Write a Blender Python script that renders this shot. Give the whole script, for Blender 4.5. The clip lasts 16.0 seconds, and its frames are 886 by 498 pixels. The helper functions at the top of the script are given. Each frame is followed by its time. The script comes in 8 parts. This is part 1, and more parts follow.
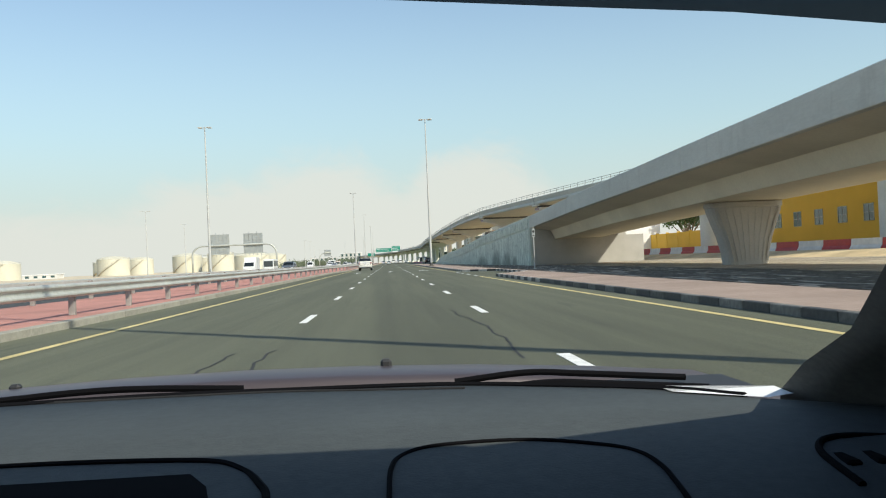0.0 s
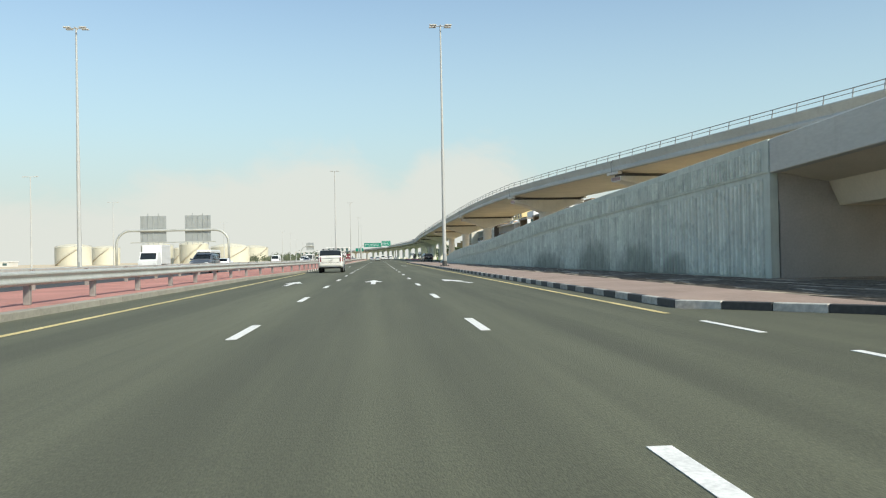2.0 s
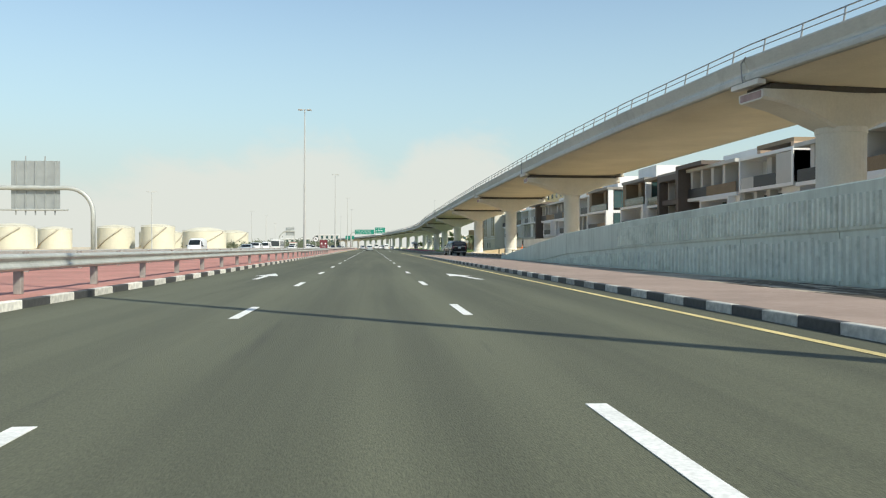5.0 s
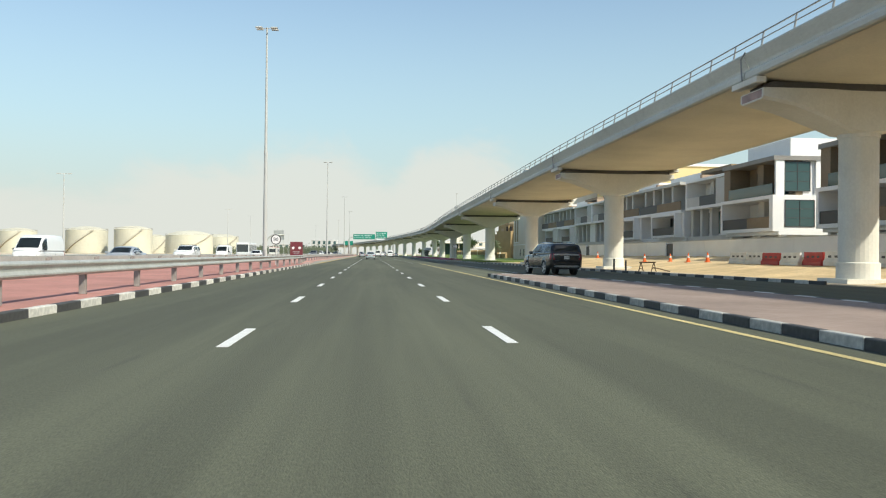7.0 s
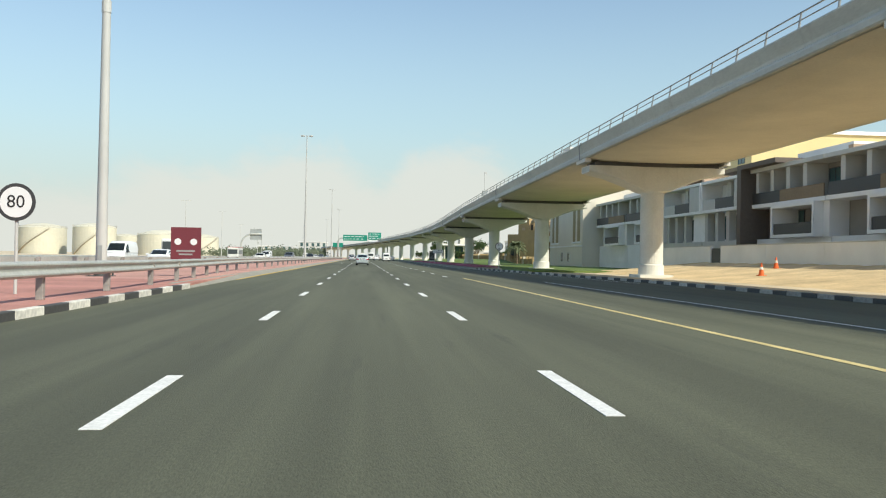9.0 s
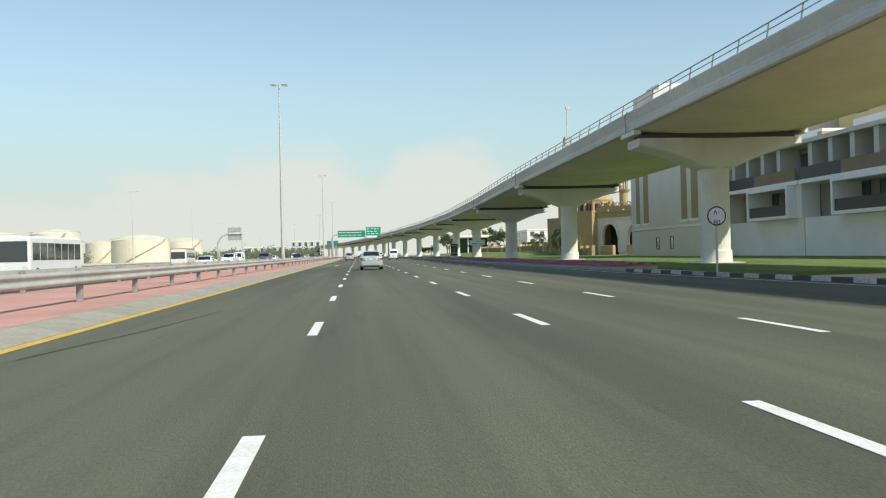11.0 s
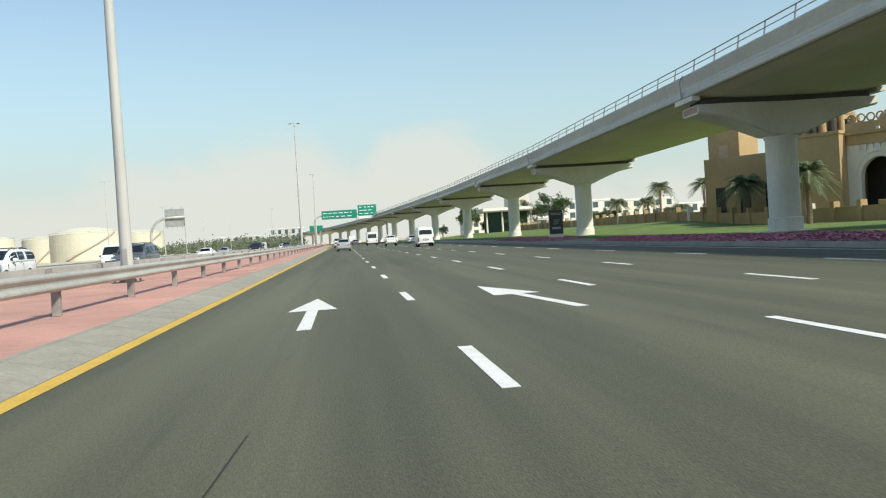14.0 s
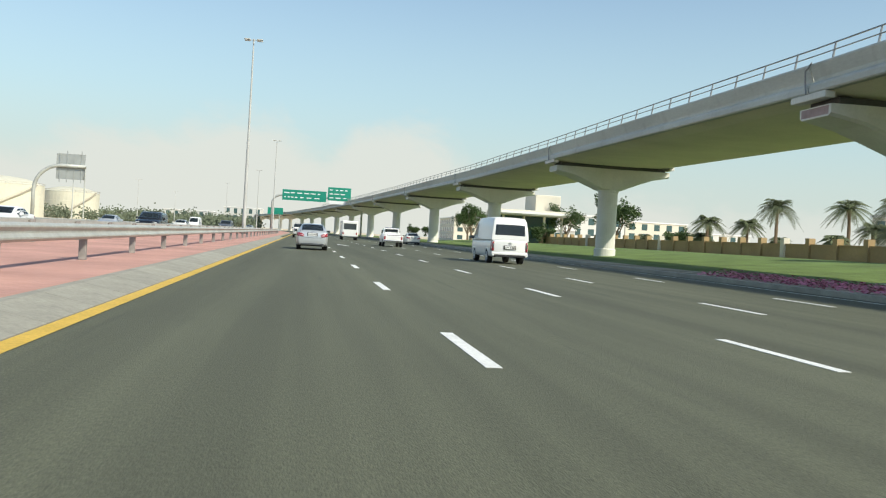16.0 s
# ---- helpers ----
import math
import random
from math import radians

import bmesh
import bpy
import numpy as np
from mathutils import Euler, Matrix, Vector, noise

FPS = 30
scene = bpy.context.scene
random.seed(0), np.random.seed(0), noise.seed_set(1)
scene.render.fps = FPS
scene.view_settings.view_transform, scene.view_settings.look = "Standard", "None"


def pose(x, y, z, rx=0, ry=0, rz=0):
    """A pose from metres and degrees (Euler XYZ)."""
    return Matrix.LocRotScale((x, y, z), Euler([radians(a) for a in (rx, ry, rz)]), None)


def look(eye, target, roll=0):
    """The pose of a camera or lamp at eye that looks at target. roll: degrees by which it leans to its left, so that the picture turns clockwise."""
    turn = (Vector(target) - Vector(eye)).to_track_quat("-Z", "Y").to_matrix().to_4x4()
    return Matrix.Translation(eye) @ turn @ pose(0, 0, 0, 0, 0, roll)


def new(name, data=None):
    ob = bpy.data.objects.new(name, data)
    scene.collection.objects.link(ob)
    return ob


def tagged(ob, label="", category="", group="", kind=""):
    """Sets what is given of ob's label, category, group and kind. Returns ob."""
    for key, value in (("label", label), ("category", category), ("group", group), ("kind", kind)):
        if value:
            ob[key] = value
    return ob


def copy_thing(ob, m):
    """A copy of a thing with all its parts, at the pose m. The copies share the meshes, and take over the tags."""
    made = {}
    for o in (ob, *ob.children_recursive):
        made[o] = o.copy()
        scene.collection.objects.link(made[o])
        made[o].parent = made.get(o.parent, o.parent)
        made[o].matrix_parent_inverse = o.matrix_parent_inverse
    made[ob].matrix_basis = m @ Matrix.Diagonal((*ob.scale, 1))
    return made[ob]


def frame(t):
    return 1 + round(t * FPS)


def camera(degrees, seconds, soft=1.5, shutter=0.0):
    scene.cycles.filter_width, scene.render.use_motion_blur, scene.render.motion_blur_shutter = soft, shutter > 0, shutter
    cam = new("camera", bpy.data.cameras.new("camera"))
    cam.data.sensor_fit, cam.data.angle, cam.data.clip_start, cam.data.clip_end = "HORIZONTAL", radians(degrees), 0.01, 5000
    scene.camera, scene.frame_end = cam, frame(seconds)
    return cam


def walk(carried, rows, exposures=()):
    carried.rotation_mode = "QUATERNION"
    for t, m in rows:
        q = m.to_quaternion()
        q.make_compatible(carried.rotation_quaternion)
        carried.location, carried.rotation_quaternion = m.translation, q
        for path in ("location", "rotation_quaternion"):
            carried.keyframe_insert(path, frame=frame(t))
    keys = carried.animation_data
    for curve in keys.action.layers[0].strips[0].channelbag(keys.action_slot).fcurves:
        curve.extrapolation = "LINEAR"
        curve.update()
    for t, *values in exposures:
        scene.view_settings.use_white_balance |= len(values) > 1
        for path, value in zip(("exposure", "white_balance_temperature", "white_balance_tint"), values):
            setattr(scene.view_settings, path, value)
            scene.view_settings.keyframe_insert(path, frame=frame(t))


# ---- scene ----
cam = camera(54.0, 16.0, soft=1.15)
PATH = [
    (0, (-0.087, 0.689, 1.129), (0.038, 2.685, 1.153), -2.6),
    (0.5, (-0.022, 13.903, 1.123), (0.094, 15.899, 1.158), -1.9),
    (1, (0.031, 28.836, 1.114), (0.127, 30.833, 1.129), -0.8),
    (1.5, (0.155, 43.847, 1.132), (0.279, 45.843, 1.147), -1.7),
    (2, (0.257, 58.585, 1.108), (0.405, 60.58, 1.126), -1.1),
    (2.5, (0.375, 72.75, 1.092), (0.549, 74.743, 1.114), -1.4),
    (3, (0.36, 86.8, 1.096), (0.524, 88.793, 1.112), 0.2),
    (3.5, (0.313, 100.78, 1.13), (0.491, 102.772, 1.152), -1.5),
    (4, (0.33, 114.75, 1.07), (0.512, 116.742, 1.088), -1.8),
    (4.5, (0.32, 128.25, 1.085), (0.484, 130.243, 1.08), -0.4),
    (7, (-0.031, 200.765, 1.158), (0.134, 202.758, 1.17), 0.5),
    (7.5, (0.008, 214.314, 1.229), (0.166, 216.307, 1.251), 0.5),
    (8, (-0.059, 227.425, 1.124), (0.104, 229.418, 1.151), 1.1),
    (8.5, (-0.052, 241.392, 1.147), (0.123, 243.384, 1.172), 1.3),
    (11, (-1.113, 306.881, 1.189), (-0.919, 308.871, 1.198), -1.4),
    (11.5, (-1.651, 320.573, 1.224), (-1.498, 322.567, 1.252), -1.0),
    (12, (-2.045, 334.337, 1.251), (-1.847, 336.327, 1.246), 0.4),
    (12.5, (-2.369, 348.512, 1.226), (-2.209, 350.505, 1.201), 1.1),
    (13, (-2.648, 362.247, 1.196), (-2.481, 364.24, 1.173), 0.5),
    (13.5, (-2.867, 376.712, 1.217), (-2.712, 378.706, 1.198), -3.1),
    (14, (-3.02, 392.4, 1.19), (-2.795, 394.387, 1.158), -3.7),
    (14.5, (-3.243, 406.719, 1.173), (-3.0, 408.704, 1.162), -0.8),
    (15, (-3.374, 420.83, 1.159), (-3.144, 422.816, 1.114), -0.4),
    (15.5, (-3.449, 435.943, 1.151), (-3.171, 437.923, 1.093), 2.6),
    (16, (-3.517, 450.715, 1.103), (-3.2, 452.689, 1.077), 3.3),
]
walk(cam, [(t, look(e, g, r)) for t, e, g, r in PATH], [(0, 0.36, 6650, 4), (16, 0.36, 6650, 4)])

# ---- world, sun ----
SUN_AZ = (0.69, -0.724)          # towards the sun, in plan
SUN_EL = radians(41)
world = bpy.data.worlds.new("world")
scene.world = world
world.use_nodes = True
wn, wl = world.node_tree.nodes, world.node_tree.links
wn.clear()


def wnode(kind, **kw):
    n = wn.new(kind)
    for k, v in kw.items():
        n.inputs[k].default_value = v
    return n


w_out = wn.new("ShaderNodeOutputWorld")
w_bg = wnode("ShaderNodeBackground", Strength=0.131)
w_sky = wn.new("ShaderNodeTexSky")
w_sky.sky_type, w_sky.sun_disc = "NISHITA", False
w_sky.sun_elevation, w_sky.sun_rotation = SUN_EL, math.atan2(SUN_AZ[0], SUN_AZ[1])
w_sky.air_density, w_sky.dust_density, w_sky.ozone_density = 1.05, 0.7, 1.0
w_tc = wn.new("ShaderNodeTexCoord")
w_sep = wn.new("ShaderNodeSeparateXYZ")
wl.new(w_tc.outputs["Generated"], w_sep.inputs[0])
# low bank of hazy cloud over the horizon: its top rises and falls with the direction
w_az = wn.new("ShaderNodeMath")
w_az.operation = "ARCTAN2"
wl.new(w_sep.outputs["X"], w_az.inputs[0])
wl.new(w_sep.outputs["Y"], w_az.inputs[1])
w_u = wn.new("ShaderNodeMapRange")
for i, v in ((1, -0.5), (2, 0.5), (3, 0.0), (4, 1.0)):
    w_u.inputs[i].default_value = v
wl.new(w_az.outputs[0], w_u.inputs[0])
w_prof = wn.new("ShaderNodeValToRGB")
w_prof.color_ramp.interpolation = "EASE"
els = w_prof.color_ramp.elements
for pos, val in ((0.0, 0.36), (0.2, 0.50), (0.32, 0.64), (0.40, 0.80), (0.46, 0.76), (0.52, 0.55), (0.56, 0.76), (0.63, 0.80), (0.71, 0.50), (0.80, 0.36), (1.0, 0.3)):
    e = els.new(pos) if pos not in (0.0, 1.0) else els[0 if pos == 0.0 else -1]
    e.color = (val, val, val, 1)
wl.new(w_u.outputs[0], w_prof.inputs[0])
w_map = wn.new("ShaderNodeMapping")
w_map.inputs["Scale"].default_value = (1.0, 1.0, 1.6)
wl.new(w_tc.outputs["Generated"], w_map.inputs[0])
w_noise = wnode("ShaderNodeTexNoise", Scale=14.0, Detail=8.0, Roughness=0.6, Distortion=0.6)
wl.new(w_map.outputs[0], w_noise.inputs["Vector"])
w_n2 = wn.new("ShaderNodeMath")
w_n2.operation = "MULTIPLY_ADD"
w_n2.inputs[1].default_value, w_n2.inputs[2].default_value = 0.075, -0.0375
wl.new(w_noise.outputs["Fac"], w_n2.inputs[0])
w_top = wn.new("ShaderNodeMath")
w_top.operation = "MULTIPLY_ADD"
w_top.inputs[1].default_value = 0.165
wl.new(w_prof.outputs["Color"], w_top.inputs[0])
wl.new(w_n2.outputs[0], w_top.inputs[2])
w_dif = wn.new("ShaderNodeMath")
w_dif.operation = "SUBTRACT"
wl.new(w_top.outputs[0], w_dif.inputs[0])
wl.new(w_sep.outputs["Z"], w_dif.inputs[1])
w_edge = wn.new("ShaderNodeMapRange")
w_edge.interpolation_type = "SMOOTHSTEP"
for i, v in ((1, -0.012), (2, 0.036), (3, 0.0), (4, 0.8)):
    w_edge.inputs[i].default_value = v
wl.new(w_dif.outputs[0], w_edge.inputs[0])
w_mix = wn.new("ShaderNodeMix")
w_mix.data_type = "RGBA"
w_mix.inputs["B"].default_value = (4.66, 4.64, 4.48, 1)
wl.new(w_edge.outputs[0], w_mix.inputs["Factor"])
# pale haze that thickens steadily towards the horizon, all round
w_haze = wn.new("ShaderNodeMapRange")
w_haze.interpolation_type = "SMOOTHSTEP"
for i, v in ((1, 0.0), (2, 0.38), (3, 0.85), (4, 0.0)):
    w_haze.inputs[i].default_value = v
wl.new(w_sep.outputs["Z"], w_haze.inputs[0])
w_air = wn.new("ShaderNodeMix")
w_air.data_type = "RGBA"
w_air.inputs["B"].default_value = (2.98, 3.98, 4.32, 1)
wl.new(w_haze.outputs[0], w_air.inputs["Factor"])
wl.new(w_sky.outputs[0], w_air.inputs["A"])
# dusty whitish air close to the horizon
w_low = wn.new("ShaderNodeMapRange")
w_low.interpolation_type = "SMOOTHSTEP"
for i, v in ((1, 0.0), (2, 0.16), (3, 0.8), (4, 0.0)):
    w_low.inputs[i].default_value = v
wl.new(w_sep.outputs["Z"], w_low.inputs[0])
w_dust = wn.new("ShaderNodeMix")
w_dust.data_type = "RGBA"
w_dust.inputs["B"].default_value = (4.1, 4.3, 4.1, 1)
wl.new(w_low.outputs[0], w_dust.inputs["Factor"])
wl.new(w_air.outputs["Result"], w_dust.inputs["A"])
wl.new(w_dust.outputs["Result"], w_mix.inputs["A"])
wl.new(w_mix.outputs["Result"], w_bg.inputs["Color"])
wl.new(w_bg.outputs[0], w_out.inputs[0])

sun_data = bpy.data.lights.new("sun", "SUN")
sun_data.energy, sun_data.angle, sun_data.color = 3.75, radians(0.6), (1.0, 0.94, 0.84)
sun = new("sun", sun_data)
sun.matrix_world = look((SUN_AZ[0] * 60, SUN_AZ[1] * 60, 52), (0, 0, 0))
sun.rotation_mode = "QUATERNION"
sun.rotation_quaternion = Vector((-SUN_AZ[0] * math.cos(SUN_EL), -SUN_AZ[1] * math.cos(SUN_EL), -math.sin(SUN_EL))).to_track_quat("-Z", "Y")


# ---- materials ----
def material(name, color, rough=0.8, metal=0.0, grain=0.0, grain_size=30.0, stain=0.0, stain_size=0.6, bump=0.0, bump_size=60.0,
             emit=0.0, coat=0.0, vary=0.0, transmission=0.0, stretch=None, tint=None, spec=None):
    m = bpy.data.materials.new(name)
    m.use_nodes = True
    nt, ln = m.node_tree.nodes, m.node_tree.links
    b = nt["Principled BSDF"]
    b.inputs["Roughness"].default_value, b.inputs["Metallic"].default_value = rough, metal
    b.inputs["Coat Weight"].default_value = coat
    b.inputs["Coat Roughness"].default_value = 0.05
    b.inputs["Transmission Weight"].default_value = transmission
    if spec is not None:
        b.inputs["Specular IOR Level"].default_value = spec
    c = (*color, 1)
    b.inputs["Base Color"].default_value = c
    if emit:
        b.inputs["Emission Color"].default_value, b.inputs["Emission Strength"].default_value = c, emit
    tc = nt.new("ShaderNodeTexCoord")
    mp = nt.new("ShaderNodeMapping")
    if stretch:
        mp.inputs["Scale"].default_value = stretch
    ln.new(tc.outputs["Object"], mp.inputs[0])
    last = None
    for size, amount, det in ((grain_size, grain, 3.0), (stain_size, stain, 6.0)):
        if amount:
            n = nt.new("ShaderNodeTexNoise")
            n.inputs["Scale"].default_value, n.inputs["Detail"].default_value, n.inputs["Roughness"].default_value = size, det, 0.6
            ln.new(mp.outputs[0], n.inputs["Vector"])
            r = nt.new("ShaderNodeMapRange")
            for i, v in ((1, 0.3), (2, 0.7), (3, 1 - amount), (4, 1 + amount)):
                r.inputs[i].default_value = v
            ln.new(n.outputs["Fac"], r.inputs[0])
            mul = nt.new("ShaderNodeMix")
            mul.data_type, mul.blend_type = "RGBA", "MULTIPLY"
            mul.inputs["Factor"].default_value = 1.0
            if last is None:
                mul.inputs["A"].default_value = c
            else:
                ln.new(last, mul.inputs["A"])
            ln.new(r.outputs[0], mul.inputs["B"])
            last = mul.outputs["Result"]
            if tint and size == stain_size:
                t2 = nt.new("ShaderNodeMix")
                t2.data_type = "RGBA"
                t2.inputs["B"].default_value = (*tint, 1)
                r2 = nt.new("ShaderNodeMapRange")
                for i, v in ((1, 0.5), (2, 0.75), (3, 0.0), (4, 0.6)):
                    r2.inputs[i].default_value = v
                ln.new(n.outputs["Fac"], r2.inputs[0])
                ln.new(r2.outputs[0], t2.inputs["Factor"])
                ln.new(last, t2.inputs["A"])
                last = t2.outputs["Result"]
    if vary:
        oi = nt.new("ShaderNodeObjectInfo")
        r = nt.new("ShaderNodeMapRange")
        for i, v in ((1, 0), (2, 1), (3, 1 - vary), (4, 1 + vary)):
            r.inputs[i].default_value = v
        ln.new(oi.outputs["Random"], r.inputs[0])
        mul = nt.new("ShaderNodeMix")
        mul.data_type, mul.blend_type = "RGBA", "MULTIPLY"
        mul.inputs["Factor"].default_value = 1.0
        if last is None:
            mul.inputs["A"].default_value = c
        else:
            ln.new(last, mul.inputs["A"])
        ln.new(r.outputs[0], mul.inputs["B"])
        last = mul.outputs["Result"]
    if last is not None:
        ln.new(last, b.inputs["Base Color"])
    if bump:
        n = nt.new("ShaderNodeTexNoise")
        n.inputs["Scale"].default_value, n.inputs["Detail"].default_value = bump_size, 4.0
        ln.new(mp.outputs[0], n.inputs["Vector"])
        bp = nt.new("ShaderNodeBump")
        bp.inputs["Strength"].default_value, bp.inputs["Distance"].default_value = bump, 0.02
        ln.new(n.outputs["Fac"], bp.inputs["Height"])
        ln.new(bp.outputs[0], b.inputs["Normal"])
    return m


def streaked(m, scale, amount, low=0.35, high=0.68, dark=None):
    """Long soft streaks, stains or tracks over a material's colour."""
    nt, ln = m.node_tree.nodes, m.node_tree.links
    b = nt["Principled BSDF"]
    src = b.inputs["Base Color"].links[0].from_socket
    tc = nt.new("ShaderNodeTexCoord")
    mp = nt.new("ShaderNodeMapping")
    mp.inputs["Scale"].default_value = scale
    ln.new(tc.outputs["Object"], mp.inputs[0])
    n = nt.new("ShaderNodeTexNoise")
    n.inputs["Scale"].default_value, n.inputs["Detail"].default_value, n.inputs["Roughness"].default_value = 1.0, 5.0, 0.62
    ln.new(mp.outputs[0], n.inputs["Vector"])
    r = nt.new("ShaderNodeMapRange")
    r.interpolation_type = "SMOOTHSTEP"
    for i, v in ((1, low), (2, high), (3, 0.0), (4, 1.0)):
        r.inputs[i].default_value = v
    ln.new(n.outputs["Fac"], r.inputs[0])
    mx = nt.new("ShaderNodeMix")
    mx.data_type = "RGBA"
    if dark:
        k = nt.new("ShaderNodeMath")
        k.operation = "MULTIPLY"
        k.inputs[1].default_value = amount
        ln.new(r.outputs[0], k.inputs[0])
        ln.new(k.outputs[0], mx.inputs["Factor"])
        mx.inputs["B"].default_value = (*dark, 1)
    else:
        r.inputs[3].default_value, r.inputs[4].default_value = 1 - amount, 1 + amount
        mx.blend_type = "MULTIPLY"
        mx.inputs["Factor"].default_value = 1.0
        ln.new(r.outputs[0], mx.inputs["B"])
    ln.new(src, mx.inputs["A"])
    ln.new(mx.outputs["Result"], b.inputs["Base Color"])
    return m


def splashed(m, spots, dark):
    """Dirty splash marks at the foot of a wall along the road: (y, half length, height) each, with ragged edges. Lays the whole material in world space."""
    nt, ln = m.node_tree.nodes, m.node_tree.links
    b = nt["Principled BSDF"]
    geo = nt.new("ShaderNodeNewGeometry")
    for n in list(nt):
        if n.bl_idname == "ShaderNodeMapping":
            ln.new(geo.outputs["Position"], n.inputs[0])
    sep = nt.new("ShaderNodeSeparateXYZ")
    ln.new(geo.outputs["Position"], sep.inputs[0])
    noise_n = nt.new("ShaderNodeTexNoise")
    noise_n.inputs["Scale"].default_value, noise_n.inputs["Detail"].default_value = 1.1, 6.0
    ln.new(geo.outputs["Position"], noise_n.inputs["Vector"])

    def calc(op, a, c):
        k = nt.new("ShaderNodeMath")
        k.operation = op
        for i, v in enumerate((a, c)):
            if isinstance(v, (int, float)):
                k.inputs[i].default_value = v
            else:
                ln.new(v, k.inputs[i])
        return k.outputs[0]

    total = None
    for y, half, height in spots:
        u = calc("DIVIDE", calc("ABSOLUTE", calc("SUBTRACT", sep.outputs["Y"], y), 0.0), half)
        v = calc("DIVIDE", sep.outputs["Z"], height)
        d = calc("SUBTRACT", 1.0, calc("ADD", calc("MULTIPLY", u, u), calc("MULTIPLY", v, v)))
        total = d if total is None else calc("MAXIMUM", total, d)
    edge = calc("ADD", total, calc("MULTIPLY", calc("SUBTRACT", noise_n.outputs["Fac"], 0.5), 1.1))
    r = nt.new("ShaderNodeMapRange")
    r.interpolation_type = "SMOOTHSTEP"
    for i, v in ((1, 0.0), (2, 0.8), (3, 0.0), (4, 0.62)):
        r.inputs[i].default_value = v
    ln.new(edge, r.inputs[0])
    mx = nt.new("ShaderNodeMix")
    mx.data_type = "RGBA"
    mx.inputs["B"].default_value = (*dark, 1)
    ln.new(r.outputs[0], mx.inputs["Factor"])
    ln.new(b.inputs["Base Color"].links[0].from_socket, mx.inputs["A"])
    ln.new(mx.outputs["Result"], b.inputs["Base Color"])
    return m


ASPHALT = material("asphalt", (0.098, 0.102, 0.064), 0.85, grain=0.25, grain_size=60, stain=0.22, stain_size=0.09, bump=0.4, bump_size=90, stretch=(1, 0.25, 1))
ASPHALT_DARK = material("asphalt_dark", (0.05, 0.052, 0.05), 0.85, grain=0.2, grain_size=60, stain=0.2, stain_size=0.12, bump=0.3, bump_size=90)
streaked(ASPHALT, (0.9, 0.02, 1), 0.17)
streaked(ASPHALT, (0.30, 0.006, 1), 0.12)
streaked(ASPHALT, (2.2, 0.16, 1), 0.30, 0.60, 0.72, dark=(0.03, 0.032, 0.026))
streaked(ASPHALT_DARK, (0.8, 0.02, 1), 0.15)
SEALANT = material("crack_sealant", (0.024, 0.025, 0.022), 0.8)
WHITE_LINE = material("white_road_paint", (0.74, 0.74, 0.70), 0.7, grain=0.15, grain_size=25, stain=0.12, stain_size=2.5)
YELLOW_LINE = material("yellow_road_paint", (0.62, 0.40, 0.06), 0.7, grain=0.15, grain_size=25, stain=0.12, stain_size=1.5)
YELLOW_WORN = material("worn_yellow_road_paint", (0.60, 0.49, 0.22), 0.75, grain=0.2, grain_size=25, stain=0.25, stain_size=0.8)
CONCRETE = material("concrete", (0.42, 0.40, 0.36), 0.85, grain=0.08, grain_size=12, stain=0.14, stain_size=0.35, bump=0.25, bump_size=40)
DECK_CONC = material("deck_concrete", (0.54, 0.55, 0.50), 0.8, grain=0.05, grain_size=8, stain=0.12, stain_size=0.25, bump=0.15, bump_size=20, stretch=(1, 0.35, 1.5))
# undersides paler and warmer: bounced ground light is put into the colour
SOFFIT_BOUNCE = material("soffit_concrete", (0.67, 0.62, 0.49), 0.8, grain=0.04, grain_size=8, stain=0.10, stain_size=0.2)
PIER_CONC = material("pier_concrete", (0.69, 0.675, 0.61), 0.75, grain=0.04, grain_size=8, stain=0.08, stain_size=0.5, bump=0.1, bump_size=30)
WALL_CONC = material("ribbed_wall_concrete", (0.545, 0.60, 0.525), 0.85, grain=0.09, grain_size=4, stain=0.14, stain_size=0.6, bump=0.2, bump_size=18, stretch=(0.9, 0.9, 0.16), tint=(0.40, 0.43, 0.385))
streaked(WALL_CONC, (1.9, 1.9, 0.14), 0.30, 0.50, 0.72, dark=(0.24, 0.26, 0.225))
streaked(WALL_CONC, (0.14, 0.14, 0.35), 0.26, 0.50, 0.68, dark=(0.26, 0.28, 0.23))
splashed(WALL_CONC, ((104.0, 4.2, 1.9), (112.5, 4.6, 2.3), (126.0, 7.0, 1.5), (98.5, 2.2, 1.3)), (0.16, 0.175, 0.14))
RIB_CONC = material("rib_concrete", (0.62, 0.665, 0.585), 0.85, grain=0.09, grain_size=4, stain=0.14, stain_size=0.9, vary=0.13)
splashed(streaked(RIB_CONC, (1.2, 1.2, 1.6), 0.45, 0.50, 0.66, dark=(0.33, 0.38, 0.33)), ((104.0, 4.2, 1.9), (112.5, 4.6, 2.3), (126.0, 7.0, 1.5), (98.5, 2.2, 1.3)), (0.16, 0.175, 0.14))
streaked(DECK_CONC, (1.2, 1.2, 0.3), 0.22, 0.52, 0.72, dark=(0.28, 0.27, 0.24))
# dark tone for solid blocks that stand for shaded gaps and holes
GAP_SHADE = material("dark_bearing_gap", (0.10, 0.095, 0.09), 0.8, grain=0.1, grain_size=6)
RED_INSET = material("rusty_red_inset", (0.36, 0.26, 0.25), 0.7, stain=0.25, stain_size=1.2)
KERB_BLACK = material("black_kerb_paint", (0.06, 0.06, 0.058), 0.7, grain=0.2, grain_size=10, stain=0.2, stain_size=1.0)
KERB_WHITE = material("white_kerb_paint", (0.66, 0.64, 0.57), 0.7, grain=0.18, grain_size=10, stain=0.25, stain_size=1.2, vary=0.15)
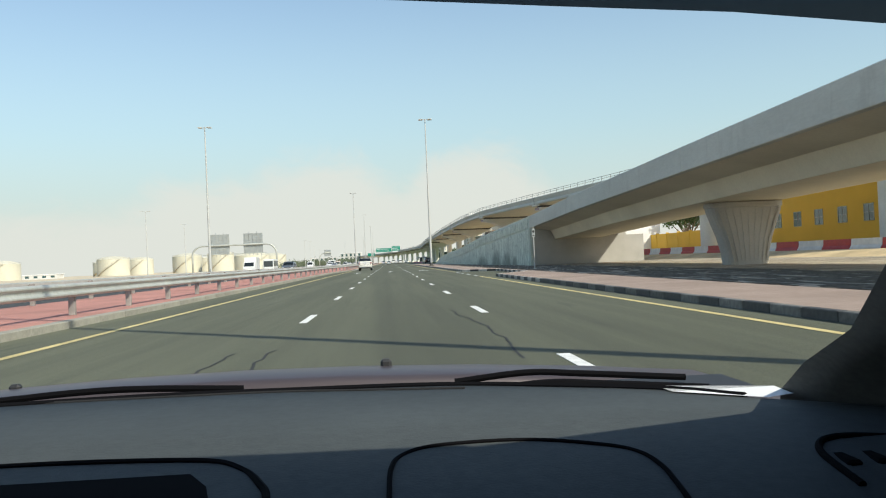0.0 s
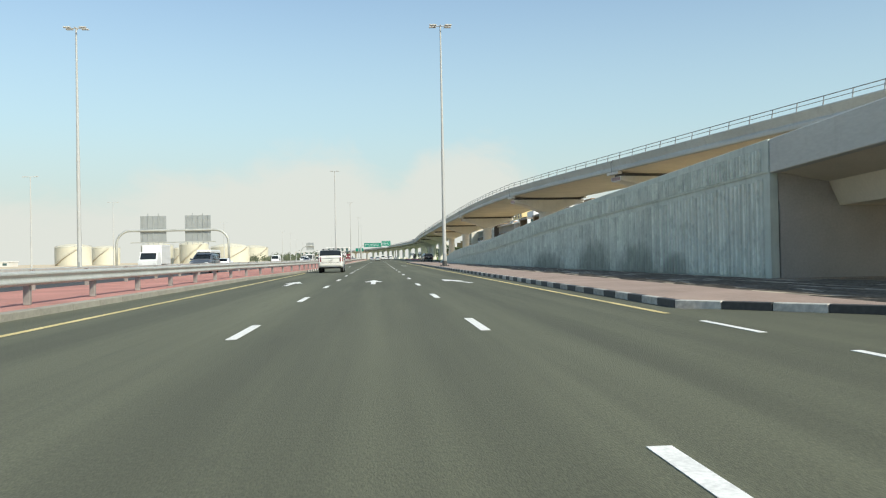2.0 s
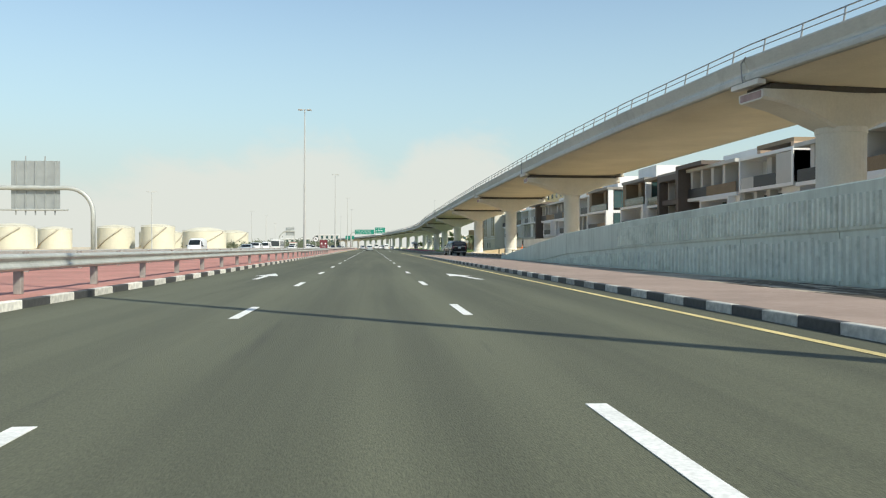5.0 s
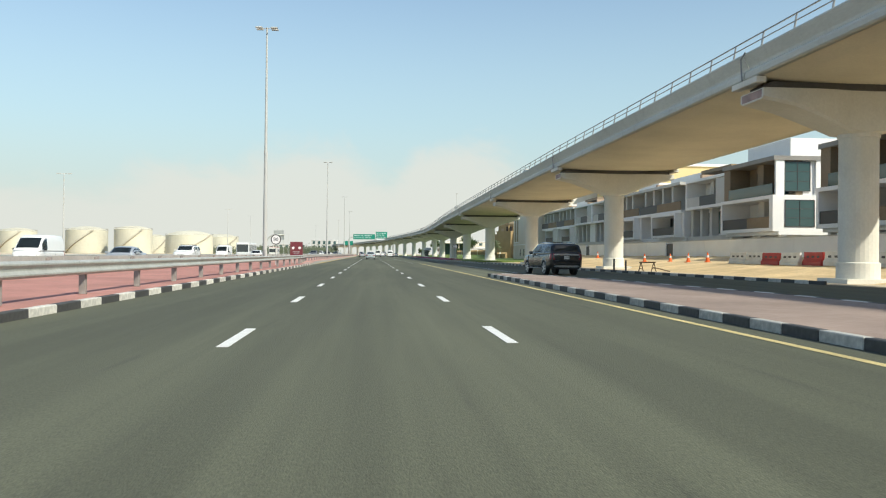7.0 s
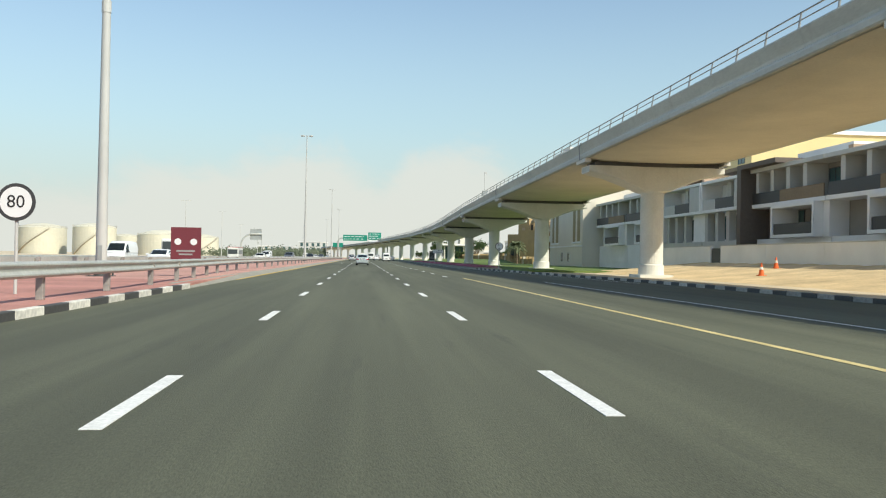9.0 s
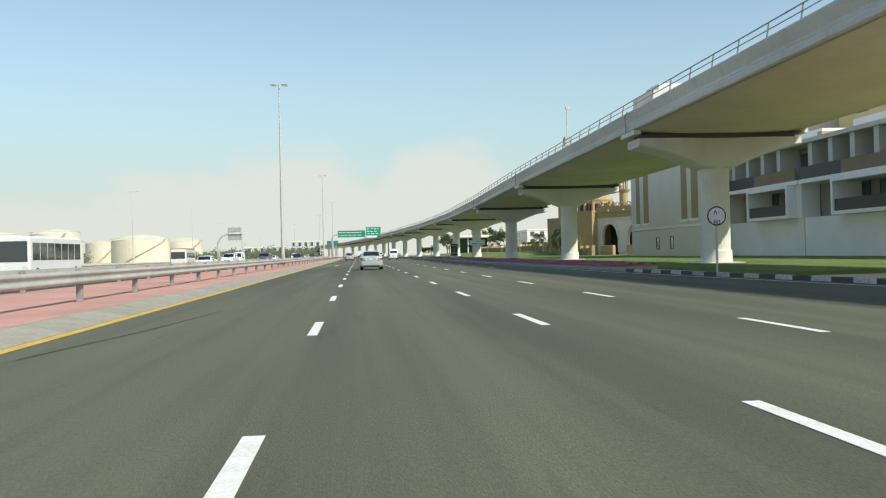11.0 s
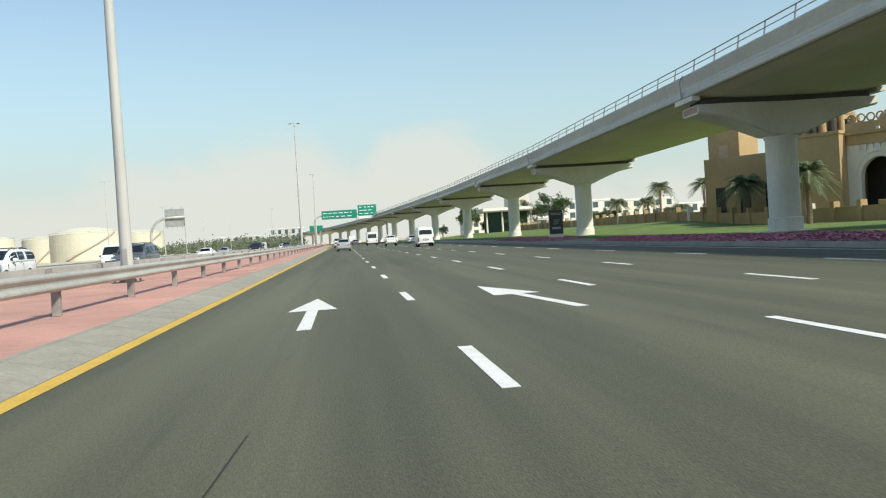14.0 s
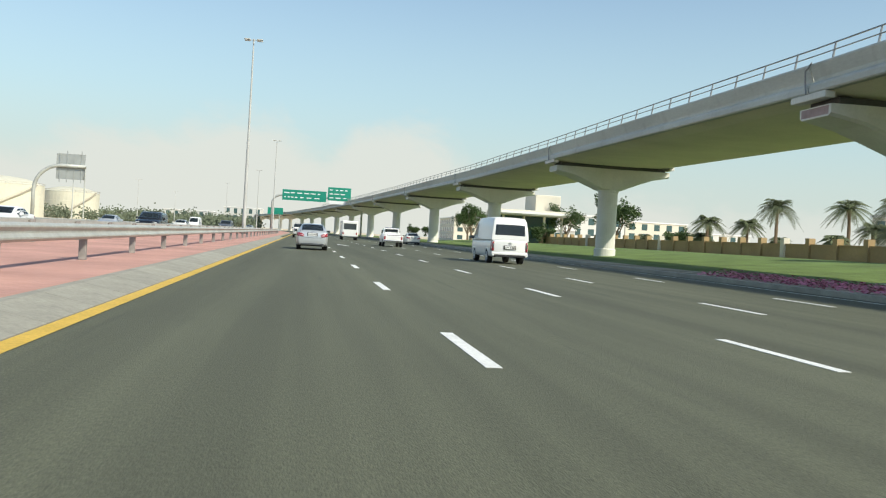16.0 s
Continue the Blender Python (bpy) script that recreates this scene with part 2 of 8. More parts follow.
KERB_DULL = material("worn_white_kerb_paint", (0.42, 0.405, 0.365), 0.75, grain=0.2, grain_size=10, stain=0.3, stain_size=1.4, vary=0.3)
# post steel darker than the beam: shade on the faces put into the colour
GALV_POST = material("weathered_rail_post", (0.30, 0.28, 0.255), 0.65, metal=0.1, grain=0.1, grain_size=9, stain=0.2, stain_size=1.5, vary=0.1)
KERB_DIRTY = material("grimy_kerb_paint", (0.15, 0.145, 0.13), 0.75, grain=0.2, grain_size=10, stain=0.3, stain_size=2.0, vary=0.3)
KERB_GREY = material("grey_kerb_concrete", (0.31, 0.295, 0.242), 0.85, grain=0.12, grain_size=14, stain=0.2, stain_size=1.0, bump=0.2, vary=0.08)
SAND_YELLOW = material("yellow_loose_sand", (0.62, 0.475, 0.27), 0.95, grain=0.10, grain_size=4, stain=0.25, stain_size=0.3, bump=0.4, bump_size=6)
SAND = material("desert_sand", (0.57, 0.475, 0.335), 0.95, grain=0.10, grain_size=4, stain=0.2, stain_size=0.08, bump=0.6, bump_size=3)
SOIL = material("dark_soil", (0.42, 0.36, 0.27), 0.95, grain=0.25, grain_size=8, stain=0.3, stain_size=0.5, bump=0.8, bump_size=8)
# dark stripes: ruts, plus bars of cast shadow painted into the soil
streaked(SOIL, (0.05, 1.3, 1), 0.7, 0.48, 0.58, dark=(0.09, 0.075, 0.055))
CLOD = material("dark_earth_clods", (0.13, 0.107, 0.077), 0.95, grain=0.3, grain_size=6, stain=0.3, stain_size=1.0)
GRASS = material("lawn_grass", (0.125, 0.185, 0.045), 0.9, grain=0.3, grain_size=25, stain=0.3, stain_size=0.3, bump=0.9, bump_size=60)
FLOWER = material("magenta_petals", (0.53, 0.18, 0.26), 0.8, grain=0.3, grain_size=6, stain=0.3, stain_size=0.6, vary=0.2)
GALV = material("galvanised_steel", (0.47, 0.48, 0.44), 0.5, metal=0.25, grain=0.08, grain_size=9, stain=0.15, stain_size=0.7)
MAST_DARK = material("dark_mast_foot_paint", (0.07, 0.07, 0.065), 0.7, grain=0.15, grain_size=9, stain=0.2, stain_size=2.0)
POLE = material("grey_pole_steel", (0.48, 0.485, 0.46), 0.6, metal=0.0, stain=0.1, stain_size=0.3)
RAIL_STEEL = material("walkway_rail_steel", (0.30, 0.31, 0.31), 0.5, metal=0.4)
SIGN_GREEN = material("green_sign_sheet", (0.005, 0.22, 0.15), 0.5, grain=0.05, grain_size=2)
SIGN_WHITE = material("white_sign_sheet", (0.75, 0.76, 0.75), 0.5)
SIGN_BACK = material("aluminium_sign_back", (0.36, 0.38, 0.37), 0.55, metal=0.3, stain=0.1, stain_size=0.8)
INK = material("black_lettering", (0.02, 0.02, 0.02), 0.7)
# tank cream toned down to carry the look of distance haze
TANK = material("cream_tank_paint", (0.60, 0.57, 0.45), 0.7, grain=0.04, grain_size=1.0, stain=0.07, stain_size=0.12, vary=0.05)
TANK_TRIM = material("tank_stair_steel", (0.42, 0.37, 0.29), 0.7)
FAR_WHITE = material("far_white_plaster", (0.62, 0.61, 0.57), 0.85, stain=0.08, stain_size=0.1, vary=0.1)
PLASTER_W = material("white_plaster", (0.84, 0.83, 0.80), 0.85, grain=0.03, grain_size=10, stain=0.06, stain_size=0.3)
# grey deepened, partly to hold the shade inside balcony recesses
PLASTER_G = material("grey_plaster", (0.27, 0.255, 0.23), 0.85, grain=0.05, grain_size=10, stain=0.08, stain_size=0.4)
CLAD_BROWN = material("brown_cladding", (0.24, 0.175, 0.105), 0.75, grain=0.08, grain_size=5, stain=0.08, stain_size=0.5)
PLASTER_B = material("beige_plaster", (0.70, 0.65, 0.54), 0.85, grain=0.03, grain_size=8, stain=0.05, stain_size=0.2)
PLASTER_PY = material("pale_yellow_plaster", (0.72, 0.58, 0.30), 0.85, grain=0.03, grain_size=8, stain=0.06, stain_size=0.2)
STRIPE_B = material("ochre_panel", (0.34, 0.27, 0.14), 0.8, stain=0.06, stain_size=0.4)
PLASTER_Y = material("yellow_plaster", (0.70, 0.44, 0.06), 0.85, grain=0.03, grain_size=8, stain=0.07, stain_size=0.2)
MOSQUE = material("ochre_stone", (0.40, 0.285, 0.145), 0.85, grain=0.08, grain_size=6, stain=0.10, stain_size=0.4, bump=0.2)
MOSQUE_W = material("white_arcade_stone", (0.68, 0.65, 0.58), 0.8, grain=0.04, grain_size=6, stain=0.06, stain_size=0.5)
DOME = material("dome_tiles", (0.37, 0.285, 0.17), 0.75, grain=0.12, grain_size=5, stain=0.1, stain_size=0.6, bump=0.4, bump_size=8)
GLASS_B = material("building_glass", (0.05, 0.10, 0.10), 0.12, spec=0.8)
# near-black for openings: their inner shade is put into the colour
OPENING_SHADE = material("dark_recess", (0.05, 0.045, 0.04), 0.9)
RAIL_DARK = material("dark_balustrade", (0.06, 0.06, 0.06), 0.5, metal=0.3)
PLASTIC_R = material("red_barrier_plastic", (0.42, 0.035, 0.03), 0.55, stain=0.15, stain_size=1.5, vary=0.1)
PLASTIC_W = material("white_barrier_plastic", (0.68, 0.67, 0.63), 0.6, stain=0.12, stain_size=1.5, vary=0.08)
ORANGE = material("orange_plastic", (0.70, 0.13, 0.02), 0.6)
BARK = material("palm_bark", (0.19, 0.14, 0.09), 0.95, grain=0.25, grain_size=12, stain=0.2, stain_size=3, bump=1.0, bump_size=14)
FROND = material("palm_frond", (0.13, 0.155, 0.075), 0.75, grain=0.2, grain_size=3, vary=0.15)
LEAF = material("tree_leaf", (0.055, 0.095, 0.025), 0.8, grain=0.25, grain_size=3, vary=0.15)
# far leaves lifted towards the pale grey-green of distance haze
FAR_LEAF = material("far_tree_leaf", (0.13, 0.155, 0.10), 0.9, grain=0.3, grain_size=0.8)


# paving of small blocks: colour by brick pattern, raised blocks by bump
def paving(name, c1, c2, mortar, size):
    m = bpy.data.materials.new(name)
    m.use_nodes = True
    nt, ln = m.node_tree.nodes, m.node_tree.links
    b = nt["Principled BSDF"]
    b.inputs["Roughness"].default_value = 0.9
    tc = nt.new("ShaderNodeTexCoord")
    br = nt.new("ShaderNodeTexBrick")
    br.inputs["Color1"].default_value, br.inputs["Color2"].default_value, br.inputs["Mortar"].default_value = (*c1, 1), (*c2, 1), (*mortar, 1)
    br.inputs["Scale"].default_value, br.inputs["Mortar Size"].default_value = 1.0, 0.006
    br.inputs["Brick Width"].default_value, br.inputs["Row Height"].default_value = size, size / 2
    ln.new(tc.outputs["Object"], br.inputs["Vector"])
    n = nt.new("ShaderNodeTexNoise")
    n.inputs["Scale"].default_value, n.inputs["Detail"].default_value = 0.35, 6.0
    ln.new(tc.outputs["Object"], n.inputs["Vector"])
    r = nt.new("ShaderNodeMapRange")
    for i, v in ((1, 0.3), (2, 0.7), (3, 0.8), (4, 1.15)):
        r.inputs[i].default_value = v
    ln.new(n.outputs["Fac"], r.inputs[0])
    mul = nt.new("ShaderNodeMix")
    mul.data_type, mul.blend_type = "RGBA", "MULTIPLY"
    mul.inputs["Factor"].default_value = 1.0
    ln.new(br.outputs["Color"], mul.inputs["A"])
    ln.new(r.outputs[0], mul.inputs["B"])
    ln.new(mul.outputs["Result"], b.inputs["Base Color"])
    bp = nt.new("ShaderNodeBump")
    bp.inputs["Strength"].default_value, bp.inputs["Distance"].default_value = 0.4, 0.006
    bp.invert = True
    ln.new(br.outputs["Fac"], bp.inputs["Height"])
    ln.new(bp.outputs[0], b.inputs["Normal"])
    return m


PAVE_RED = paving("red_block_paving", (0.50, 0.235, 0.19), (0.45, 0.20, 0.16), (0.33, 0.19, 0.15), 0.2)
PAVE_ROSE = paving("bleached_rose_paving", (0.56, 0.31, 0.25), (0.51, 0.27, 0.215), (0.44, 0.26, 0.21), 0.2)
PAVE_PINK = paving("pink_block_paving", (0.36, 0.275, 0.225), (0.32, 0.235, 0.19), (0.24, 0.185, 0.15), 0.2)


# ---- mesh helpers ----
def finish(name, bm, mat, parent=None, smooth=False):
    bmesh.ops.recalc_face_normals(bm, faces=bm.faces[:])
    me = bpy.data.meshes.new(name)
    bm.to_mesh(me)
    bm.free()
    if smooth:
        for p in me.polygons:
            p.use_smooth = True
    me.materials.append(mat)
    ob = new(name, me)
    if parent is not None:
        ob.parent = parent
    return ob


def part(name, bm, mat, parent, label="", smooth=False):
    ob = finish(name, bm, mat, parent, smooth)
    if label:
        tagged(ob, label)
    return ob


def thing(name, label, category, group="", kind="", at=None):
    ob = new(name)
    if at is not None:
        ob.matrix_basis = at
    return tagged(ob, label, category, group, kind)


def box(bm, x0, x1, y0, y1, z0, z1, bevel=0.0):
    vs = [bm.verts.new(p) for p in ((x0, y0, z0), (x1, y0, z0), (x1, y1, z0), (x0, y1, z0), (x0, y0, z1), (x1, y0, z1), (x1, y1, z1), (x0, y1, z1))]
    fs = [bm.faces.new([vs[i] for i in f]) for f in ((3, 2, 1, 0), (4, 5, 6, 7), (0, 1, 5, 4), (1, 2, 6, 5), (2, 3, 7, 6), (3, 0, 4, 7))]
    if bevel:
        es = list({e for f in fs for e in f.edges})
        bmesh.ops.bevel(bm, geom=es, offset=bevel, segments=1, affect="EDGES")
    return bm


def boxed(*a, bevel=0.0):
    return box(bmesh.new(), *a, bevel=bevel)


def tube(bm, p0, p1, r0, r1=None, n=12, caps=True):
    r1 = r0 if r1 is None else r1
    p0, p1 = Vector(p0), Vector(p1)
    q = (p1 - p0).to_track_quat("Z", "Y")
    rings = []
    for p, r in ((p0, r0), (p1, r1)):
        rings.append([bm.verts.new(p + q @ Vector((r * math.cos(2 * math.pi * i / n), r * math.sin(2 * math.pi * i / n), 0))) for i in range(n)])
    for i in range(n):
        j = (i + 1) % n
        bm.faces.new((rings[0][i], rings[0][j], rings[1][j], rings[1][i]))
    if caps:
        bm.faces.new(rings[0][::-1])
        bm.faces.new(rings[1])
    return bm


def loft(bm, sections, closed=True, caps=True):
    """Rings of points joined one to the next."""
    rings = [[bm.verts.new(p) for p in s] for s in sections]
    n = len(rings[0])
    for a, b in zip(rings, rings[1:]):
        for i in range(n if closed else n - 1):
            j = (i + 1) % n
            bm.faces.new((a[i], a[j], b[j], b[i]))
    if caps and closed:
        bm.faces.new(rings[0][::-1])
        bm.faces.new(rings[-1])
    return bm


def sheet(bm, pts, z):
    bm.faces.new([bm.verts.new((x, y, z)) for x, y in pts])
    return bm


def slab(bm, pts, z0, z1):
    lo = [bm.verts.new((x, y, z0)) for x, y in pts]
    hi = [bm.verts.new((x, y, z1)) for x, y in pts]
    n = len(pts)
    bm.faces.new(hi)
    bm.faces.new(lo[::-1])
    for i in range(n):
        j = (i + 1) % n
        bm.faces.new((lo[i], lo[j], hi[j], hi[i]))
    return bm


def lerp(table, v):
    if v <= table[0][0]:
        return table[0][1]
    for (a, p), (b, q) in zip(table, table[1:]):
        if v <= b:
            return p + (q - p) * (v - a) / (b - a)
    return table[-1][1]


# ---- ground, road ----
Y0, Y1 = -60.0, 1500.0


def bend(y):
    """The road and viaduct swing to the left far ahead."""
    return 0.0 if y < 640 else -((y - 640) / 60.0) ** 2 * 1.35


def strip(name, left, right, z, mat, ys, thick=0.0):
    """A strip along the road between two edges given as tables of (y, x)."""
    bm = bmesh.new()
    prev = None
    for y in ys:
        a, b = lerp(left, y) + bend(y), lerp(right, y) + bend(y)
        row = [bm.verts.new((a, y, z)), bm.verts.new((b, y, z))]
        if thick:
            row += [bm.verts.new((b, y, z - thick)), bm.verts.new((a, y, z - thick))]
        if prev:
            n = len(row)
            for i in range(n if thick else 1):
                bm.faces.new((prev[i], prev[(i + 1) % n], row[(i + 1) % n], row[i]))
        elif thick:
            bm.faces.new(row)
        prev = row
    if thick:
        bm.faces.new(prev[::-1])
    return finish(name, bm, mat)


def span(a, b, step):
    n = max(1, round((b - a) / step))
    return [a + (b - a) * i / n for i in range(n + 1)]


LONG = span(Y0, 620, 20) + span(640, Y1, 20)
ground = finish("ground", sheet(bmesh.new(), ((-4000, -1500), (4000, -1500), (4000, 4800), (-4000, 4800)), -0.06), SAND)
tagged(ground, "flat pale sandy desert ground", "ground", kind="structure")

KERB_L = [(Y0, -7.05), (110, -7.05), (134, -5.9), (285, -5.85), (310, -6.6), (Y1, -6.6)]
road = strip("road", KERB_L, [(Y0, 6.15), (51.9, 6.15), (52, 8.7), (75, 8.7), (75.1, 6.15), (219, 6.15), (220, 21), (240, 19), (275, 15.6), (300, 15.5), (350, 12.4), (Y1, 12.4)], 0.0, ASPHALT, sorted(set(LONG + [51.9, 52, 75, 75.1, 110, 134, 219, 285, 310, 275, 350])))
tagged(road, "grey-green asphalt highway with worn wheel tracks", "road", kind="structure")
far_road = strip("opposite_road", [(Y0, -29.2), (Y1, -29.2)], [(Y0, -13.4), (Y1, -13.4)], 0.02, ASPHALT_DARK, LONG)
tagged(far_road, "asphalt carriageway for oncoming traffic", "road", kind="structure")

med_in = [(y, x - 0.16) for y, x in KERB_L]
median = strip("median", [(Y0, -13.2), (Y1, -13.2)], med_in, 0.15, PAVE_RED, sorted(set([y for y in LONG if y < 290] + [110, 134, 285, 290])), 0.3)
tagged(median, "raised median paved with faded red blocks", "median", kind="structure")
median = strip("median_bleached", [(Y0, -13.2), (Y1, -13.2)], med_in, 0.15, PAVE_ROSE, sorted(set([y for y in LONG if y > 290] + [290.01, 310])), 0.3)
tagged(median, "raised median paved with sun-bleached rose blocks", "median", kind="structure")

# right pavement: from the start to the tip of the island, with a lay-by cut into it
pav = bmesh.new()
slab(pav, ((6.31, Y0), (6.31, 51.6), (8.86, 56.6), (8.86, 72.4), (6.31, 75.6), (6.31, 246.5), (7.0, 247.0), (8.7, 243.0), (10.1, 235.0), (11.1, 224.0), (11.2, 216.0), (10.2, 200.0), (9.4, 150.0), (9.2, 110.0), (9.2, Y0)), -0.1, 0.15)
tagged(finish("pavement", pav, PAVE_PINK), "raised pavement of dusty pink blocks beside the highway", "pavement", kind="structure")
soil = bmesh.new()
slab(soil, ((9.2, Y0), (9.2, 110.0), (9.4, 150.0), (10.2, 200.0), (11.2, 215.9), (11.5, 215.9), (12.4, 165.0), (14.3, 89.0), (30.0, 89.0), (30.0, Y0)), -0.1, 0.10)
tagged(finish("soil_strip", soil, SOIL), "dry dark soil in the shade of the bridge", "soil", kind="structure")

# furrows of dry clods along the soil strip
clods = bmesh.new()
rng = random.Random(12)
for i in range(1700):
    y = rng.uniform(4, 165)
    x = 9.4 + 0.38 * rng.randrange(0, 17) + rng.gauss(0, 0.06)
    if y > 84 and x > lerp([(84, 14.1), (110, 13.5), (150, 12.5), (180, 11.8)], y):
        continue
    n, w, h = rng.uniform(1.0, 4.5), rng.uniform(0.04, 0.10), rng.uniform(0.02, 0.055)
    drift = rng.uniform(-0.1, 0.1)
    loft(clods, [[(x - w * k + drift * u, y + n * u, 0.09), (x - w * 0.4 * k + drift * u, y + n * u, 0.1 + h * k * rng.uniform(0.7, 1.1)), (x + w * 0.5 * k + drift * u, y + n * u, 0.1 + h * k * rng.uniform(0.6, 1.0)), (x + w * k + drift * u, y + n * u, 0.09)] for u, k in ((0, 0.3), (0.3, 1.0), (0.7, 0.9), (1.0, 0.25))])
tagged(finish("soil_clods", clods, CLOD), "furrows of dark dry earth clods beside the pavement", "soil", kind="stuff")

# lawns and flower bed by the later stretch
tagged(strip("planting_bed", [(356, 13.05), (900, 13.05)], [(356, 16.2), (900, 16.2)], 0.14, SOIL, span(356, 900, 17), 0.2), "bed of dark soil planted with magenta flowers", "flower bed", kind="structure")
lawn = strip("lawn", [(340, 16.2), (900, 16.2)], [(340, 46), (900, 46)], 0.12, GRASS, span(340, 900, 20), 0.2)
tagged(lawn, "mown green lawn under the viaduct", "lawn", kind="structure")


# kerbs: separate stones
def kerb(name, label, points, first, mats, length=1.0, width=0.16, h=0.16, z=0.0, slope=False):
    """A row of kerb stones along a polyline; mats are used in turn."""
    top = tagged(new(name), label, "kerb", kind="structure")
    meshes = []
    for m in mats:
        if slope:
            bm = bmesh.new()
            loft(bm, [[(0, y, -0.12), (0, y, 0.015), (-width * 0.72, y, h - 0.02), (-width * 0.8, y, h), (-width, y, h), (-width, y, -0.12)] for y in (0.006, length - 0.006)])
        else:
            bm = boxed(-width, 0, 0.008, length - 0.008, -0.12, h, bevel=0.015)
        me = bpy.data.meshes.new("kerb_stone")
        bm.to_mesh(me)
        bm.free()
        me.materials.append(m)
        meshes.append(me)
    i = 0
    for a, b in zip(points, points[1:]):
        a, b = Vector((*a, z)), Vector((*b, z))
        d = b - a
        n = max(1, round(d.length / length))
        for k in range(n):
            o = new("kerb_stone", meshes[i % len(mats)])
            o.parent = top
            o.matrix_basis = Matrix.Translation(a + d * k / n) @ Matrix.Rotation(math.atan2(-d.x, d.y), 4, "Z") @ Matrix.Diagonal((1, d.length / n / length, 1, 1))
            i += 1
    return top


def joined_kerb(name, label, table, y0, y1, mats, side, length=1.0, w=0.16, h=0.16):
    """Far kerbs: one mesh per paint."""
    top = tagged(new(name), label, "kerb", kind="structure")
    for j, m in enumerate(mats):
        bm = bmesh.new()
        y = y0 + j * length
        while y < y1:
            x = lerp(table, y) + bend(y)
            box(bm, min(x, x + side * w), max(x, x + side * w), y, y + length - 0.01, -0.1, h)
            y += length * len(mats)
        tagged(part("kerb_stones", bm, m, top), kind="stuff")
    return top


BW = [KERB_BLACK, KERB_WHITE]
kerb("kerb_median_start", "pale grey concrete kerb along the red median", [(-7.05, -4), (-7.05, 110), (-5.9, 134)], 0, [KERB_GREY], 2.0, width=0.32)
kerb("kerb_median_painted", "black and white painted kerb along the median", [(-5.9, 134), (-5.85, 285)], 0, BW, 1.35, width=0.18)
kerb("kerb_median_end", "broad sloping concrete kerb along the bleached median", [(-5.85, 285), (-6.02, 310), (-6.02, 560)], 0, [KERB_GREY], 2.0, width=0.76, slope=True)
joined_kerb("kerb_median_far", "pale kerb far ahead", KERB_L, 560, 1000, [KERB_GREY], -1, 4.0)


def rkerb(name, pts, other=KERB_DULL):
    # stones lie to the right of the line when walked backwards
    return kerb(name, "black and white painted kerb stones, scuffed", pts[::-1], 0, [KERB_BLACK, other], 1.1, width=0.17)


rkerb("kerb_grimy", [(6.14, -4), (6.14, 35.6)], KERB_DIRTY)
rkerb("kerb_right", [(6.14, 35.6), (6.14, 51.6), (8.69, 56.6), (8.69, 72.4), (6.14, 75.6), (6.14, 246.5)])
rkerb("kerb_island", [(6.14, 246.5), (7.05, 247.2)])
kerb("kerb_island_back", "black and white painted kerb of the traffic island", [(7.05, 247.2), (8.85, 243.1), (10.25, 235.0), (11.25, 224.0), (11.35, 216.2)][::-1], 0, BW, 1.1, width=0.17)
rkerb("kerb_verge", [(19.0, 236), (15.6, 275), (15.5, 300), (12.4, 350)])
joined_kerb("kerb_lawn", "grey concrete kerb beside the flower bed", [(0, 12.4)], 350, 900, [KERB_GREY], 1, 2.0, w=0.5)

# ---- road markings ----
mark_top = tagged(new("lane_markings"), "white broken lane lines, worn by traffic", "road marking", kind="structure")
dash_me = bpy.data.meshes.new("lane_dash")
_b = boxed(-0.075, 0.075, 0, 2.6, 0.002, 0.007)
_b.to_mesh(dash_me)
_b.free()
dash_me.materials.append(WHITE_LINE)


def dashes(x, y_last, shift=0.0, y_first=-20.0):
    """Broken line; its rhythm changes a little from stretch to stretch."""
    y = -13.85
    while y < y_last:
        if y >= y_first:
            o = new("lane_dash", dash_me)
            o.parent = mark_top
            o.location = (x + bend(y), y + shift, 0)
        y += 10.6 if y < 155 else 11.16 if y < 211 else 9.86


dashes(-1.83, 760)
dashes(1.83, 760, 0.5)
dashes(5.1, 760, -2.0, 310)
dashes(8.85, 760, 1.5, 362)
o = new("lane_dash", dash_me)
o.parent = mark_top
o.location = (-1.83, 128.3, 0)
for y in (55.0, 60.3, 65.5, 70.0):
    o = new("lane_dash", dash_me)
    o.parent = mark_top
    o.location, o.scale = (5.42, y, 0), (0.8, 0.85, 1)


def line(name, label, x_table, y0, y1, mat, w=0.15, z=0.006):
    ob = strip(name, [(y, x - w / 2) for y, x in x_table], [(y, x + w / 2) for y, x in x_table], z, mat, sorted(set(span(y0, y1, 20) + [y for y, x in x_table if y0 < y < y1])))
    return tagged(ob, label, "road marking", kind="structure")


line("yellow_line_median", "solid yellow edge line beside the median", [(0, -5.62), (128, -5.6)], Y0, 128, YELLOW_WORN, 0.17)
line("yellow_line_median_later", "broad yellow edge line beside the median", [(296, -5.9)], 296, 1000, YELLOW_LINE, 0.22)
line("yellow_line_right", "solid yellow edge line beside the kerb", [(0, 5.4)], Y0, 53, YELLOW_WORN, 0.15)
line("yellow_line_right_next", "solid yellow edge line beside the kerb", [(75, 5.45), (200, 5.45), (300, 5.85)], 74, 306, YELLOW_WORN, 0.15)
line("white_line_merge", "solid white line beside the joining lane", [(258, 9.3), (300, 9.4)], 256, 300, WHITE_LINE, 0.12)
line("white_line_edge", "solid white edge line by the kerb", [(300, 14.6), (350, 11.7), (900, 11.7)], 300, 900, WHITE_LINE, 0.13)


